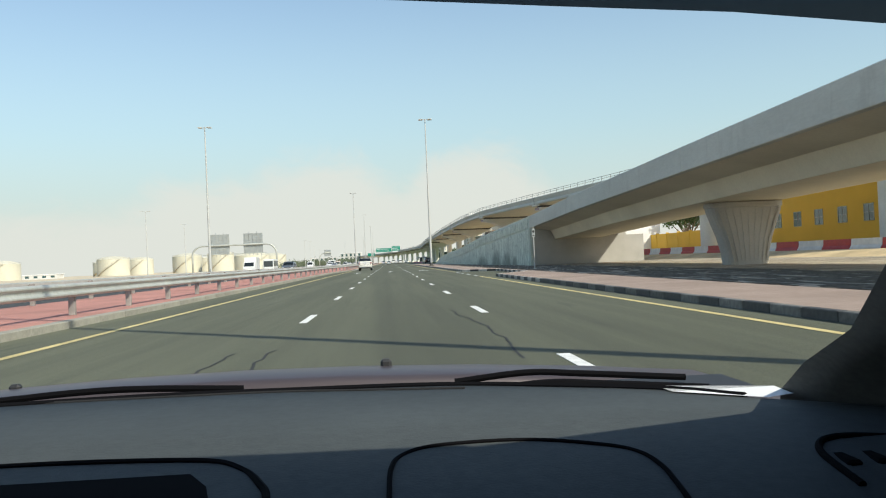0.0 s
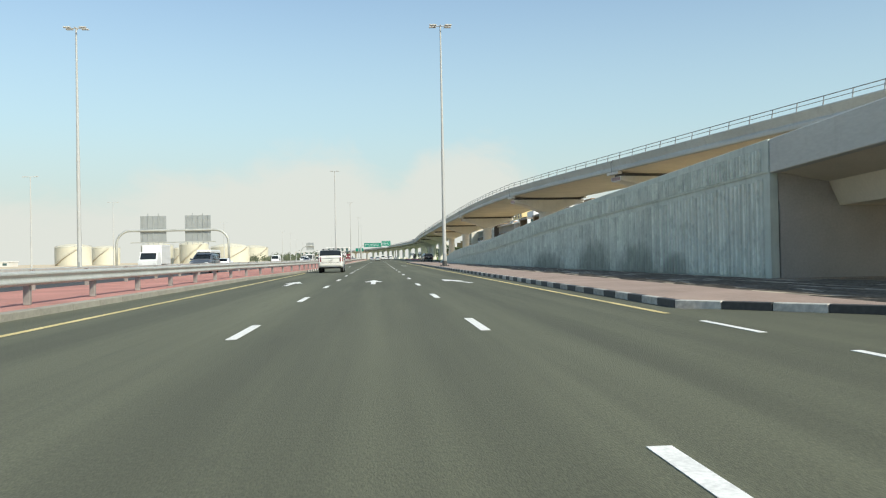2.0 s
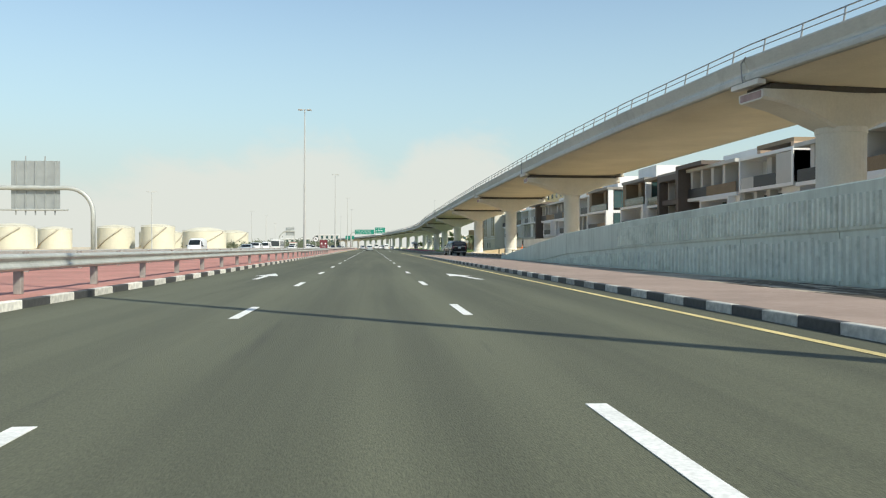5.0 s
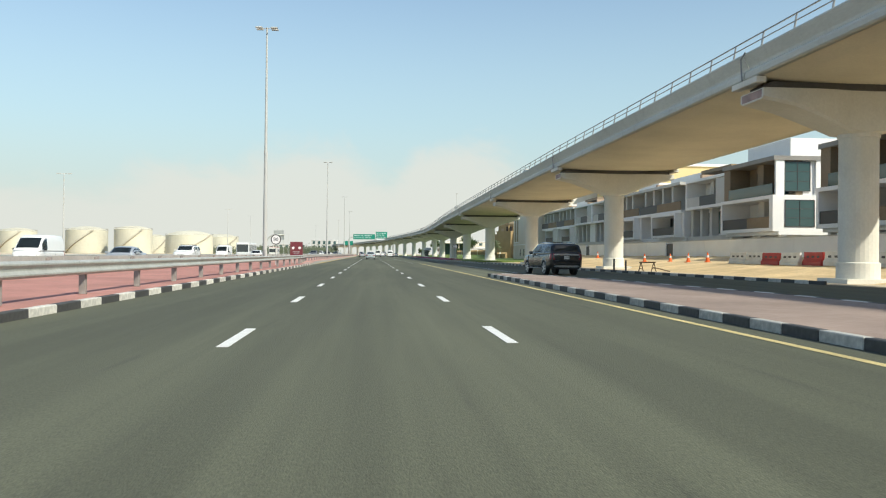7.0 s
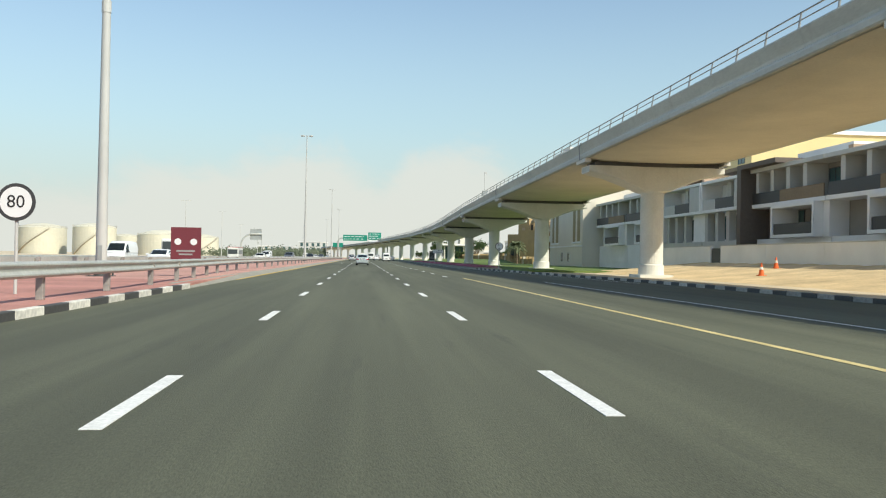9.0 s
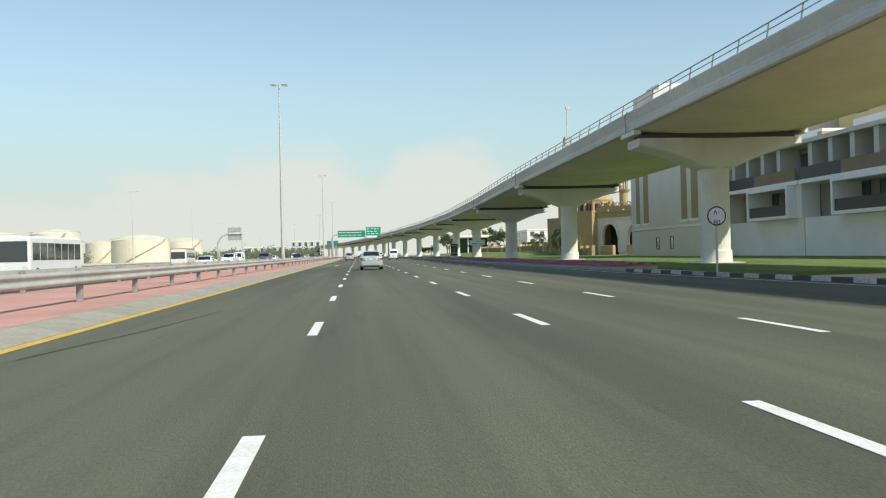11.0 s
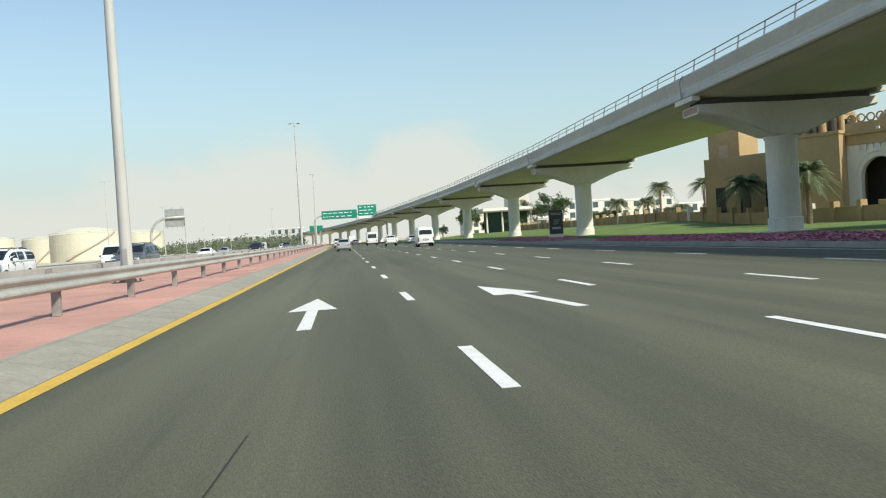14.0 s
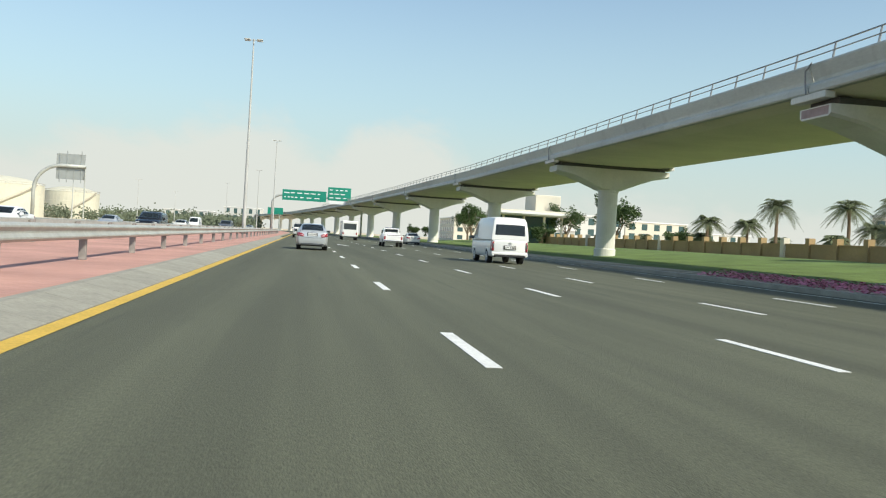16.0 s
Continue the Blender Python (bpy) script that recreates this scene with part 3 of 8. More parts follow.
def arrow(x, y, turn=0.0):
    """A straight lane arrow, or one that bends to a side."""
    bm = bmesh.new()
    c = turn * 0.7
    sheet(bm, ((-0.1, 0), (0.1, 0), (0.1 + c, 3.4), (-0.1 + c, 3.4)), 0.0075)
    sheet(bm, ((-0.44 + c, 3.4), (0.44 + c, 3.4), (0.0 + c * 1.9, 6.6)), 0.0075)
    ob = finish("lane_arrow", bm, WHITE_LINE)
    ob.location = (x, y, 0)
    return tagged(ob, "white arrow painted on the lane", "road marking", kind="structure")


for x, y, tr in ((-3.7, 95.6, 0.0), (0.0, 95.5, 0), (4.1, 94.6, -0.6), (-3.65, 172, 0), (4.0, 171.5, -0.5), (-3.65, 404.5, 0), (0.45, 405.0, -0.45), (0.05, 520, -0.5)):
    arrow(x, y, tr)

# dark sealed cracks
cr = bmesh.new()
rng = random.Random(5)


def crack(x, y, dx, dy, n, w=0.05):
    for i in range(n):
        a = (x, y)
        x += dx / n + rng.uniform(-0.06, 0.06)
        y += dy / n
        sheet(cr, ((a[0] - w, a[1]), (a[0] + w, a[1]), (x + w, y), (x - w, y)), 0.004)


crack(1.35, 10.2, -0.25, 9.5, 22, 0.018)
crack(-1.7, 9.4, 0.1, 3.2, 9, 0.02)
crack(-2.3, 10.0, 0.0, 2.4, 7, 0.02)
crack(-5.3, 318.0, 1.1, 9, 7, 0.02)
crack(-3.9, 386.0, 0.3, 12, 8, 0.007)
tagged(finish("crack_sealant", cr, SEALANT), "wandering dark sealed cracks in the asphalt", "crack", kind="structure")


# ---- guard rails ----
def guard_rail(name, table, y0, y1, post_step, z0, h, facing=1, detailed=True):
    """Round-edged box rail on short steel posts with brackets."""
    top = tagged(new(name), "galvanised steel guard rail on short posts along the median", "guard rail", kind="structure")
    ys = span(y0, y1, 12)
    prof = [(-0.03, -0.16), (-0.01, -0.168), (0.03, -0.15), (0.058, -0.115), (0.058, -0.085), (0.0, -0.02), (0.0, 0.02), (0.058, 0.085), (0.058, 0.115), (0.03, 0.15), (-0.01, 0.168), (-0.03, 0.16)]
    for a, b in zip(ys, ys[1:]):
        bm = bmesh.new()
        loft(bm, [[(lerp(table, y) + bend(y) + facing * (0.16 + px), y, z0 + h - 0.16 + pz) for px, pz in prof] for y in (a, b - 0.01)])
        part("rail_beam", bm, GALV, top)
    post = bpy.data.meshes.new("rail_post")
    bm = boxed(-0.075, 0.075, -0.075, 0.075, 0, h - 0.02, bevel=0.008)
    box(bm, 0.06 * facing if facing > 0 else -0.13, 0.13 if facing > 0 else -0.06, -0.04, 0.04, h - 0.28, h - 0.06)
    bm.to_mesh(post)
    bm.free()
    post.materials.append(GALV_POST)
    y = y0 + 1.0
    while y < y1:
        o = new("rail_post", post)
        o.parent = top
        o.location = (lerp(table, y) + bend(y), y, z0)
        y += post_step if y < 300 or post_step > 4.8 else 5.63
    return top


RAIL_X = [(Y0, -8.1), (110, -8.05), (137, -6.75), (285, -6.75), (312, -8.35), (Y1, -8.35)]
guard_rail("guard_rail_near", RAIL_X, 3.18, 620, 4.73, 0.15, 0.80, 1)
guard_rail("guard_rail_opposite", [(0, -12.6)], 1.0, 640, 6.0, 0.15, 0.80, -1)
guard_rail("guard_rail_far_edge", [(0, -29.9)], 10, 700, 8.0, 0.0, 0.80, 1)


# ---- approach bridge and its ramp ----
RAMP_TOP = [(Y0, 6.75), (25, 6.4), (48, 6.04), (70, 5.68), (89, 5.15), (110, 4.62), (125, 4.2), (150, 3.15), (160, 2.83), (167, 2.68), (180, 2.35), (194, 1.9), (200, 1.45), (216, 0.35)]
RAMP_X = [(Y0, 14.5), (89, 14.4), (110, 13.85), (150, 12.8), (180, 12.05), (216, 11.4)]
ramp = tagged(new("ramp_bridge"), "grey concrete bridge ramp with solid parapets coming down beside the highway", "bridge", kind="structure")
for a, b in zip(span(-50, 89, 23.2), span(-50, 89, 23.2)[1:]):
    # parapet fascia with a rounded lip
    bm = bmesh.new()
    secs = []
    for y in (a + 0.015, b - 0.015):
        zt, zb = lerp(RAMP_TOP, y), lerp(RAMP_TOP, y) - 1.24
        x = lerp(RAMP_X, y)
        secs.append([(x + 0.05, y, zt), (x, y, zt - 0.05), (x, y, zb + 0.03), (x + 0.03, y, zb), (x + 0.35, y, zb), (x + 0.35, y, zt - 0.9), (x + 0.28, y, zt)])
    loft(bm, secs)
    part("parapet", bm, DECK_CONC, ramp)
    bm = bmesh.new()
    secs = []
    for y in (a, b):
        zd, x = lerp(RAMP_TOP, y) - 0.95, lerp(RAMP_X, y)
        secs.append([(x + 0.36, y, zd), (x + 0.36, y, zd - 0.27), (x + 2.2, y, zd - 0.62), (x + 2.6, y, zd - 1.5), (x + 7.4, y, zd - 1.5), (x + 7.8, y, zd - 0.62), (x + 9.64, y, zd - 0.27), (x + 9.64, y, zd)])
    loft(bm, secs)
    # warm underside tone stands for light thrown back by the sand
    part("box_girder", bm, SOFFIT_BOUNCE, ramp)
    bm = bmesh.new()
    loft(bm, [[(lerp(RAMP_X, y) + 9.65, y, lerp(RAMP_TOP, y)), (lerp(RAMP_X, y) + 9.65, y, lerp(RAMP_TOP, y) - 1.24), (lerp(RAMP_X, y) + 10.0, y, lerp(RAMP_TOP, y) - 1.24), (lerp(RAMP_X, y) + 10.0, y, lerp(RAMP_TOP, y))] for y in (a, b)])
    part("parapet", bm, DECK_CONC, ramp)
# flared pier
bm = bmesh.new()
secs = []
for z, w, d in ((0.0, 1.14, 0.75), (0.8, 1.24, 0.75), (1.6, 1.46, 0.75), (2.4, 1.76, 0.78), (3.0, 1.98, 0.8), (3.25, 2.04, 0.8), (3.3, 2.1, 0.85), (3.55, 2.1, 0.85)):
    ring = []
    for i in range(20):
        t = 2 * math.pi * i / 20
        c, s = math.cos(t), math.sin(t)
        ring.append((19.7 + w * math.copysign(abs(c) ** 0.45, c), 48 + d * math.copysign(abs(s) ** 0.45, s), z))
    secs.append(ring)
loft(bm, secs)
part("pier", bm, CONCRETE, ramp, "flared concrete pier with ribbed sides", smooth=False)
for i in range(9):
    x = -0.9 + i * 0.225
    bm = bmesh.new()
    loft(bm, [[(19.7 + x * k - 0.04, 48 - d - 0.02, z), (19.7 + x * k + 0.04, 48 - d - 0.02, z), (19.7 + x * k + 0.04, 48 - d + 0.03, z), (19.7 + x * k - 0.04, 48 - d + 0.03, z)] for z, k, d in ((0.3, 1.0, 0.75), (1.6, 1.3, 0.75), (2.4, 1.6, 0.78), (3.2, 1.9, 0.8))])
    part("pier_rib", bm, CONCRETE, ramp)
# abutment
part("abutment", boxed(14.75, 26.2, 89.0, 90.0, -0.1, 2.85), CONCRETE, ramp)
part("abutment_wall", boxed(14.75, 24.4, 89.1, 90.0, 2.85, 4.6), CONCRETE, ramp)
# ribbed retaining wall, panel by panel
ys = span(89, 216, 5.77)
for a, b in zip(ys, ys[1:]):
    bm = bmesh.new()
    a2, b2 = a + 0.02, b - 0.02
    x0, x1 = lerp(RAMP_X, a), lerp(RAMP_X, b)
    za, zb = lerp(RAMP_TOP, a), lerp(RAMP_TOP, b)
    loft(bm, [[(x, y, 0.0), (x, y, max(0.1, z - 1.25)), (x - 0.05, y, max(0.12, z - 1.2)), (x - 0.05, y, z - 0.04), (x - 0.01, y, z), (x + 0.3, y, z), (x + 0.3, y, 0.0)] for x, y, z in ((x0, a2, za), (x1, b2, zb))])
    part("wall_panel", bm, WALL_CONC, ramp)
# upright ribs cast on the wall in two tiers, the nearest singly
rib_me = bpy.data.meshes.new("wall_rib")
bm = bmesh.new()
loft(bm, [[(0.02, -0.5, z), (-0.055, -0.34, z), (-0.055, 0.34, z), (0.02, 0.5, z)] for z in (0.0, 1.0)])
bm.to_mesh(rib_me)
bm.free()
rib_me.materials.append(RIB_CONC)
rest = bmesh.new()
rng = random.Random(31)
for tier, y_first, y_last, pitch in ((0, 89.6, 207.0, 0.37), (1, 89.6, 183.0, 0.27)):
    y = y_first
    while y < y_last:
        x, z = lerp(RAMP_X, y), lerp(RAMP_TOP, y)
        z0, z1 = (0.12 + rng.uniform(0, 0.1), z - 1.36 - rng.uniform(0, 0.14)) if tier == 0 else (z - 1.12, z - 0.3)
        w = pitch * rng.uniform(0.45, 0.7)
        if z1 - z0 > 0.15:
            xr = x - (0.05 if tier else 0.0)
            if y < 134:
                o = new("wall_rib", rib_me)
                o.parent = ramp
                o.matrix_basis = Matrix.Translation((xr, y, z0)) @ Matrix.Diagonal((1, w, z1 - z0, 1))
            else:
                loft(rest, [[(xr + px, y + py * w, z) for px, py in ((0.02, -0.5), (-0.055, -0.34), (-0.055, 0.34), (0.02, 0.5))] for z in (z0, z1)])
        y += pitch
tagged(part("wall_ribs", rest, RIB_CONC, ramp), kind="stuff")
# ramp surface and far parapet
bm = bmesh.new()
loft(bm, [[(lerp(RAMP_X, y) + 0.31, y, max(0.02, lerp(RAMP_TOP, y) - 0.95)), (lerp(RAMP_X, y) + 9.6, y, max(0.02, lerp(RAMP_TOP, y) - 0.95)), (lerp(RAMP_X, y) + 9.6, y, -0.1), (lerp(RAMP_X, y) + 0.31, y, -0.1)] for y in span(90.05, 216, 9)])
part("ramp_fill", bm, ASPHALT_DARK, ramp)
bm = bmesh.new()
loft(bm, [[(lerp(RAMP_X, y) + 9.65, y, lerp(RAMP_TOP, y)), (lerp(RAMP_X, y) + 9.65, y, 0), (lerp(RAMP_X, y) + 10.0, y, 0), (lerp(RAMP_X, y) + 10.0, y, lerp(RAMP_TOP, y))] for y in span(90.05, 214, 9)])
part("far_parapet", bm, CONCRETE, ramp)

# ---- rail viaduct ----
VIA_C = [(20, 55.7), (60, 48.3), (100, 40.9), (130, 35.4), (152.3, 31.4), (170, 28.25), (187.5, 25.65), (205, 24.35), (222, 23.6), (241, 23.2), (281, 22.7), (321, 22.4), (361, 22.05), (401, 22.1), (441, 22.7), (485, 23.3), (527, 23.9), (560, 22.9), (620, 19.5), (690, 14.7), (780, 7.7), (900, -4.8), (1050, -26.8), (1300, -76)]
VIA_Z = [(20, 11.6), (130, 11.3), (190, 11.1), (241, 10.75), (281, 10.55), (322, 10.25), (362, 9.9), (402, 9.65), (441, 9.4), (485, 9.45), (527, 10.0), (1300, 10.0)]
PIERS = [35, 76, 106, 152.3, 187.5, 240.6, 280.9, 321.2, 361.4, 401.0, 440.7, 485.3, 527.5, 569, 610, 651, 692, 733, 774, 815, 856, 900, 945, 990, 1040, 1090]


def via_frame(y):
    c = lerp(VIA_C, y)
    d = (lerp(VIA_C, y + 6) - lerp(VIA_C, y - 6)) / 12
    return Vector((c, y, 0)), Vector((1, -d, 0)).normalized(), Vector((d, 1, 0)).normalized()


HALF = [(-6.28, 0.0), (-6.5, 0.0), (-6.54, -0.1), (-6.42, -0.4), (-6.27, -0.72), (-6.25, -0.86), (-6.46, -1.02), (-6.5, -1.12), (-6.5, -1.36), (-6.42, -1.43)]
VIA_W = 0.88          # the section is drawn for a 13 m deck
via = tagged(new("rail_viaduct"), "long pale concrete rail viaduct on round piers", "viaduct", kind="structure")


def via_pt(y, x, z):
    o, r, _ = via_frame(y)
    p = o + r * x * VIA_W
    return (p.x, p.y, lerp(VIA_Z, y) + z * VIA_W)


for a, b in zip(PIERS, PIERS[1:]):
    n = 6
    yy = [a + 0.04 + (b - a - 0.08) * i / n for i in range(n + 1)]
    for s in (-1, 1):
        bm = bmesh.new()
        loft(bm, [[via_pt(y, -s * x, z) for x, z in HALF] + [via_pt(y, s * 5.75, -1.43), via_pt(y, s * 5.75, -0.9), via_pt(y, s * 6.12, -0.85)] for y in yy])
        part("parapet", bm, DECK_CONC, via)
    bm = bmesh.new()
    loft(bm, [[via_pt(y, x, z) for x, z in ((-5.74, -0.95), (-5.74, -1.44), (-6.2, -1.46), (-4.9, -1.62), (-2.5, -1.7), (2.5, -1.7), (4.9, -1.62), (6.2, -1.46), (5.74, -1.44), (5.74, -0.95))] for y in yy])
    part("deck", bm, SOFFIT_BOUNCE, via)
    # hand rail on the parapet
    if b < 800:
        for s in (-1, 1):
            bm = bmesh.new()
            for dz in (0.42, 0.78):
                pts = [Vector(via_pt(y, s * (6.36 - dz * 0.12), dz)) for y in yy]
                for p, q in zip(pts, pts[1:]):
                    tube(bm, p, q, 0.028 if dz < 0.6 else 0.035, n=6, caps=False)
            part("hand_rail", bm, RAIL_STEEL, via)
            m = max(2, round((b - a) / 2.9))
            for i in range(m):
                y = a + (b - a) * (i + 0.5) / m
                if s > 0 and i % 2:
                    continue
                p, q = via_pt(y, s * 6.38, -0.02), via_pt(y, s * 6.25, 0.82)
                part("rail_post", tube(bmesh.new(), p, q, 0.05, 0.04, n=6), RAIL_STEEL, via)

for y in PIERS:
    o, r, f = via_frame(y)
    tip = lerp(VIA_Z, y) - 2.29
    pier = tagged(new("viaduct_pier"), "round pale concrete pier with a hammerhead cap", "pier", "viaduct piers", kind="structure")
    pier.matrix_basis = Matrix.Translation(o) @ Matrix.Rotation(math.atan2(f.y, f.x) - math.pi / 2, 4, "Z") @ Matrix.Diagonal((VIA_W, VIA_W, 1, 1))
    wide = 1.45 if y < 200 else 1.02
    bm = bmesh.new()
    base = boxed(-1.5, 1.5, -1.5, 1.5, -0.1, 0.16)
    part("footing", base, PIER_CONC, pier)
    loft(bm, [[(rad * math.cos(2 * math.pi * i / 28), rad * math.sin(2 * math.pi * i / 28), z) for i in range(28)] for z, rad in ((0.1, wide + 0.1), (0.9, wide + 0.1), (0.96, wide), (tip - 1.75, wide), (tip - 1.62, wide), (tip - 1.6, wide + 0.06), (tip - 1.3, wide + 0.08))])
    part("shaft", bm, PIER_CONC, pier, smooth=False)
    # cap: arched underside, long end faces
    bm = bmesh.new()
    secs = []
    for x, zb, d in ((-6.55, 0.0, 1.35), (-6.0, -0.08, 1.4), (-4.6, -0.32, 1.45), (-3.2, -0.72, 1.42), (-2.0, -1.12, 1.3), (-1.2, -1.42, 1.15), (0, -1.5, 1.1), (1.2, -1.42, 1.15), (2.0, -1.12, 1.3), (3.2, -0.72, 1.42), (4.6, -0.32, 1.45), (6.0, -0.08, 1.4), (6.55, 0.0, 1.35)):
        x *= 0.93
        zt = 0.5
        secs.append([(x, -d, tip + zt), (x, -d, tip + zb + 0.12), (x, -d + 0.2, tip + zb), (x, d - 0.2, tip + zb), (x, d, tip + zb + 0.12), (x, d, tip + zt)])
    loft(bm, secs)
    part("cap", bm, PIER_CONC, pier)
    # solid dark block: the shade between cap and deck is painted
    part("bearing_gap", boxed(-5.6, 5.6, -1.25, 1.25, tip + 0.5, tip + 0.8), GAP_SHADE, pier)
    for s in (-1, 1):
        part("side_plate", boxed(min(s * 6.0, s * 6.55), max(s * 6.0, s * 6.55), -1.5, 1.5, tip + 0.72, tip + 1.0, bevel=0.02), PIER_CONC, pier)
        part("end_inset", boxed(min(s * 6.0935, s * 6.1), max(s * 6.0935, s * 6.1), -1.15, 1.2, tip + 0.08, tip + 0.45), RED_INSET if y in (152.3, 187.5, 240.6, 280.9, 401.0, 440.7, 485.3) else DECK_CONC, pier)
    if y < 700:
        # drain pipe bowed over the joint
        bm = bmesh.new()
        pts = [Vector((-6.6, -0.3, tip + 2.3)), Vector((-6.68, 0.1, tip + 2.0)), Vector((-6.62, 0.15, tip + 1.5)), Vector((-6.64, 0.0, tip + 1.0))]
        for p, q in zip(pts, pts[1:]):
            tube(bm, p, q, 0.045, n=6)
        part("drain_pipe", bm, RAIL_STEEL, pier)


# ---- lamp masts ----
def lamp_mast(x, y, h=25.0, z=0.15, thick=0.24, heads=4):
    t = thing("lamp_mast", "tall tapered grey steel lamp mast with a cross of lamps", "street lamp", "highway lamp masts", at=pose(x, y, z))
    for z0, z1, r0, r1 in ((0, h * 0.46, thick, thick * 0.72), (h * 0.46, h, thick * 0.66, thick * 0.34)):
        part("mast_section", tube(bmesh.new(), (0, 0, z0), (0, 0, z1), r0, r1, n=18, caps=False), POLE, t, smooth=True)
    part("collar", tube(bmesh.new(), (0, 0, h * 0.455), (0, 0, h * 0.475), thick * 0.82, n=14), POLE, t)
    bm = boxed(-0.5, 0.5, -0.5, 0.5, -0.15, 0.03, bevel=0.01)
    for sx in (-0.38, 0.38):
        for sy in (-0.38, 0.38):
            tube(bm, (sx, sy, 0.03), (sx, sy, 0.13), 0.04, n=6)
    part("base_plate", bm, MAST_DARK, t, "dark base plate with bolts")
    part("base_collar", tube(bmesh.new(), (0, 0, 0.03), (0, 0, 0.55), thick + 0.05, thick + 0.025, n=18), MAST_DARK, t, "dark painted foot of the mast")
    part("hatch", boxed(-0.09, 0.09, -thick - 0.01, -thick + 0.06, 0.6, 1.3), SIGN_BACK, t)
    bm = bmesh.new()
    tube(bm, (-0.95, 0, h - 0.1), (0.95, 0, h - 0.1), 0.05, n=8)
    tube(bm, (0, -0.5, h - 0.1), (0, 0.5, h - 0.1), 0.05, n=8)
    part("cross_arm", bm, POLE, t)
    for i in range(heads):
        sx = -1 if i % 2 else 1
        sy = (-0.42 if i < 2 else 0.42)
        bm = boxed(-0.36, 0.36, -0.17, 0.17, -0.07, 0.07, bevel=0.03)
        ob = part("lamp_head", bm, POLE, t)
        ob.location = (sx * 0.78, sy, h - 0.1)
    return t


lamp_mast(7.07, 148.35, 25.0, thick=0.21)
lamp_mast(-30.3, 150.2, 25.4, 0.0)
lamp_mast(7.1, 5.27, 25.0, thick=0.21)
for y in (293.0, 427.0, 563.5, 690.0, 820.0, 950.0):
    lamp_mast((-11.35 if y == 427.0 else -11.1) + bend(y), y, 24.6)


def side_lamp(x, y, h):
    t = thing("side_lamp", "slim grey street lamp with a single short arm", "street lamp", "street lamps by the storage tanks", at=pose(x, y, -0.05))
    part("post", tube(bmesh.new(), (0, 0, 0), (0, 0, h), 0.16, 0.07, n=8), POLE, t)
    part("arm", tube(bmesh.new(), (-0.8, 0, h), (0.8, 0, h), 0.05, n=6), POLE, t)
    for s in (-1, 1):
        part("lamp_head", boxed(s * 0.9 - 0.3, s * 0.9 + 0.3, -0.14, 0.14, h - 0.05, h + 0.08), POLE, t)


for x, y, h in ((-54.2, 199.8, 15), (-60, 262, 15), (-50.0, 347, 13.8), (-46.5, 488.5, 15.2), (-52, 582, 17.0), (-56, 660, 15), (-60, 760, 15), (-62, 860, 15)):
    side_lamp(x, y, h)


# ---- sign gantries ----
def bent_tube(bm, pts, r, n=10):
    """One continuous tube swept along a line of points."""
    q = [Vector(p) for p in pts]
    side = None
    secs = []
    for i, p in enumerate(q):
        d = (q[min(i + 1, len(q) - 1)] - q[max(i - 1, 0)]).normalized()
        ref = side if side is not None else (Vector((0, 0, 1)) if abs(d.z) < 0.8 else Vector((0, 1, 0)))
        side = (ref - d * ref.dot(d)).normalized()
        other = d.cross(side)
        secs.append([tuple(p + side * (r * math.cos(2 * math.pi * k / n)) + other * (r * math.sin(2 * math.pi * k / n))) for k in range(n)])
    loft(bm, secs)
    return bm


def arch_points(x0, x1, z, rad, n=7):
    pts = [(x0, 0, 0), (x0, 0, z - rad)]
    pts += [(x0 + rad - rad * math.cos(math.pi / 2 * i / n), 0, z - rad + rad * math.sin(math.pi / 2 * i / n)) for i in range(1, n + 1)]
    pts += [(x1 - rad + rad * math.sin(math.pi / 2 * i / n), 0, z - rad + rad * math.cos(math.pi / 2 * i / n)) for i in range(0, n + 1)]
    return pts + [(x1, 0, 0)]


def board_back(parent, x0, x1, z0, z1):
    b = part("sign_board", boxed(x0, x1, 0.25, 0.31, z0, z1), SIGN_BACK, parent, "ribbed grey back of a road sign")
    n = max(3, round((x1 - x0) / 1.0))
    for i in range(n):
        x = x0 + (x1 - x0) * (i + 0.5) / n
        part("stiffener", boxed(x - 0.06, x + 0.06, 0.15, 0.25, z0 - 0.5, z1 + 0.5 * (i % 2)), SIGN_BACK, b)


g1 = thing("sign_gantry", "grey tubular arched sign gantry over the opposite road, seen from behind", "sign gantry", at=pose(0, 243, -0.05))
bm = bmesh.new()
bent_tube(bm, arch_points(-53.8, -30.9, 7.75, 2.8), 0.26)
part("arch", bm, GALV, g1, smooth=True)
part("lower_beam", tube(bmesh.new(), (-51, 0, 5.3), (-33.6, 0, 5.3), 0.1), GALV, g1)
board_back(g1, -49.0, -43.7, 5.2, 10.8)
board_back(g1, -39.9, -34.6, 5.2, 10.8)

g2 = thing("cantilever_sign", "curved grey sign arm holding a board, seen from behind", "sign gantry", at=pose(0, 602, -0.05))
bm = bmesh.new()
rad = 4.2
bent_tube(bm, [(-47.6, 0, 0), (-47.6, 0, 5.2)] + [(-47.6 + rad - rad * math.cos(math.pi / 2 * i / 7), 0, 5.2 + rad * math.sin(math.pi / 2 * i / 7)) for i in range(1, 8)] + [(-39.6, 0, 9.4)], 0.3)
part("arm", bm, GALV, g2, smooth=True)
part("prop", tube(bmesh.new(), (-39.7, 0.1, 0), (-39.7, 0.1, 9.4), 0.1), GALV, g2)
board_back(g2, -44.3, -39.8, 7.2, 11.4)

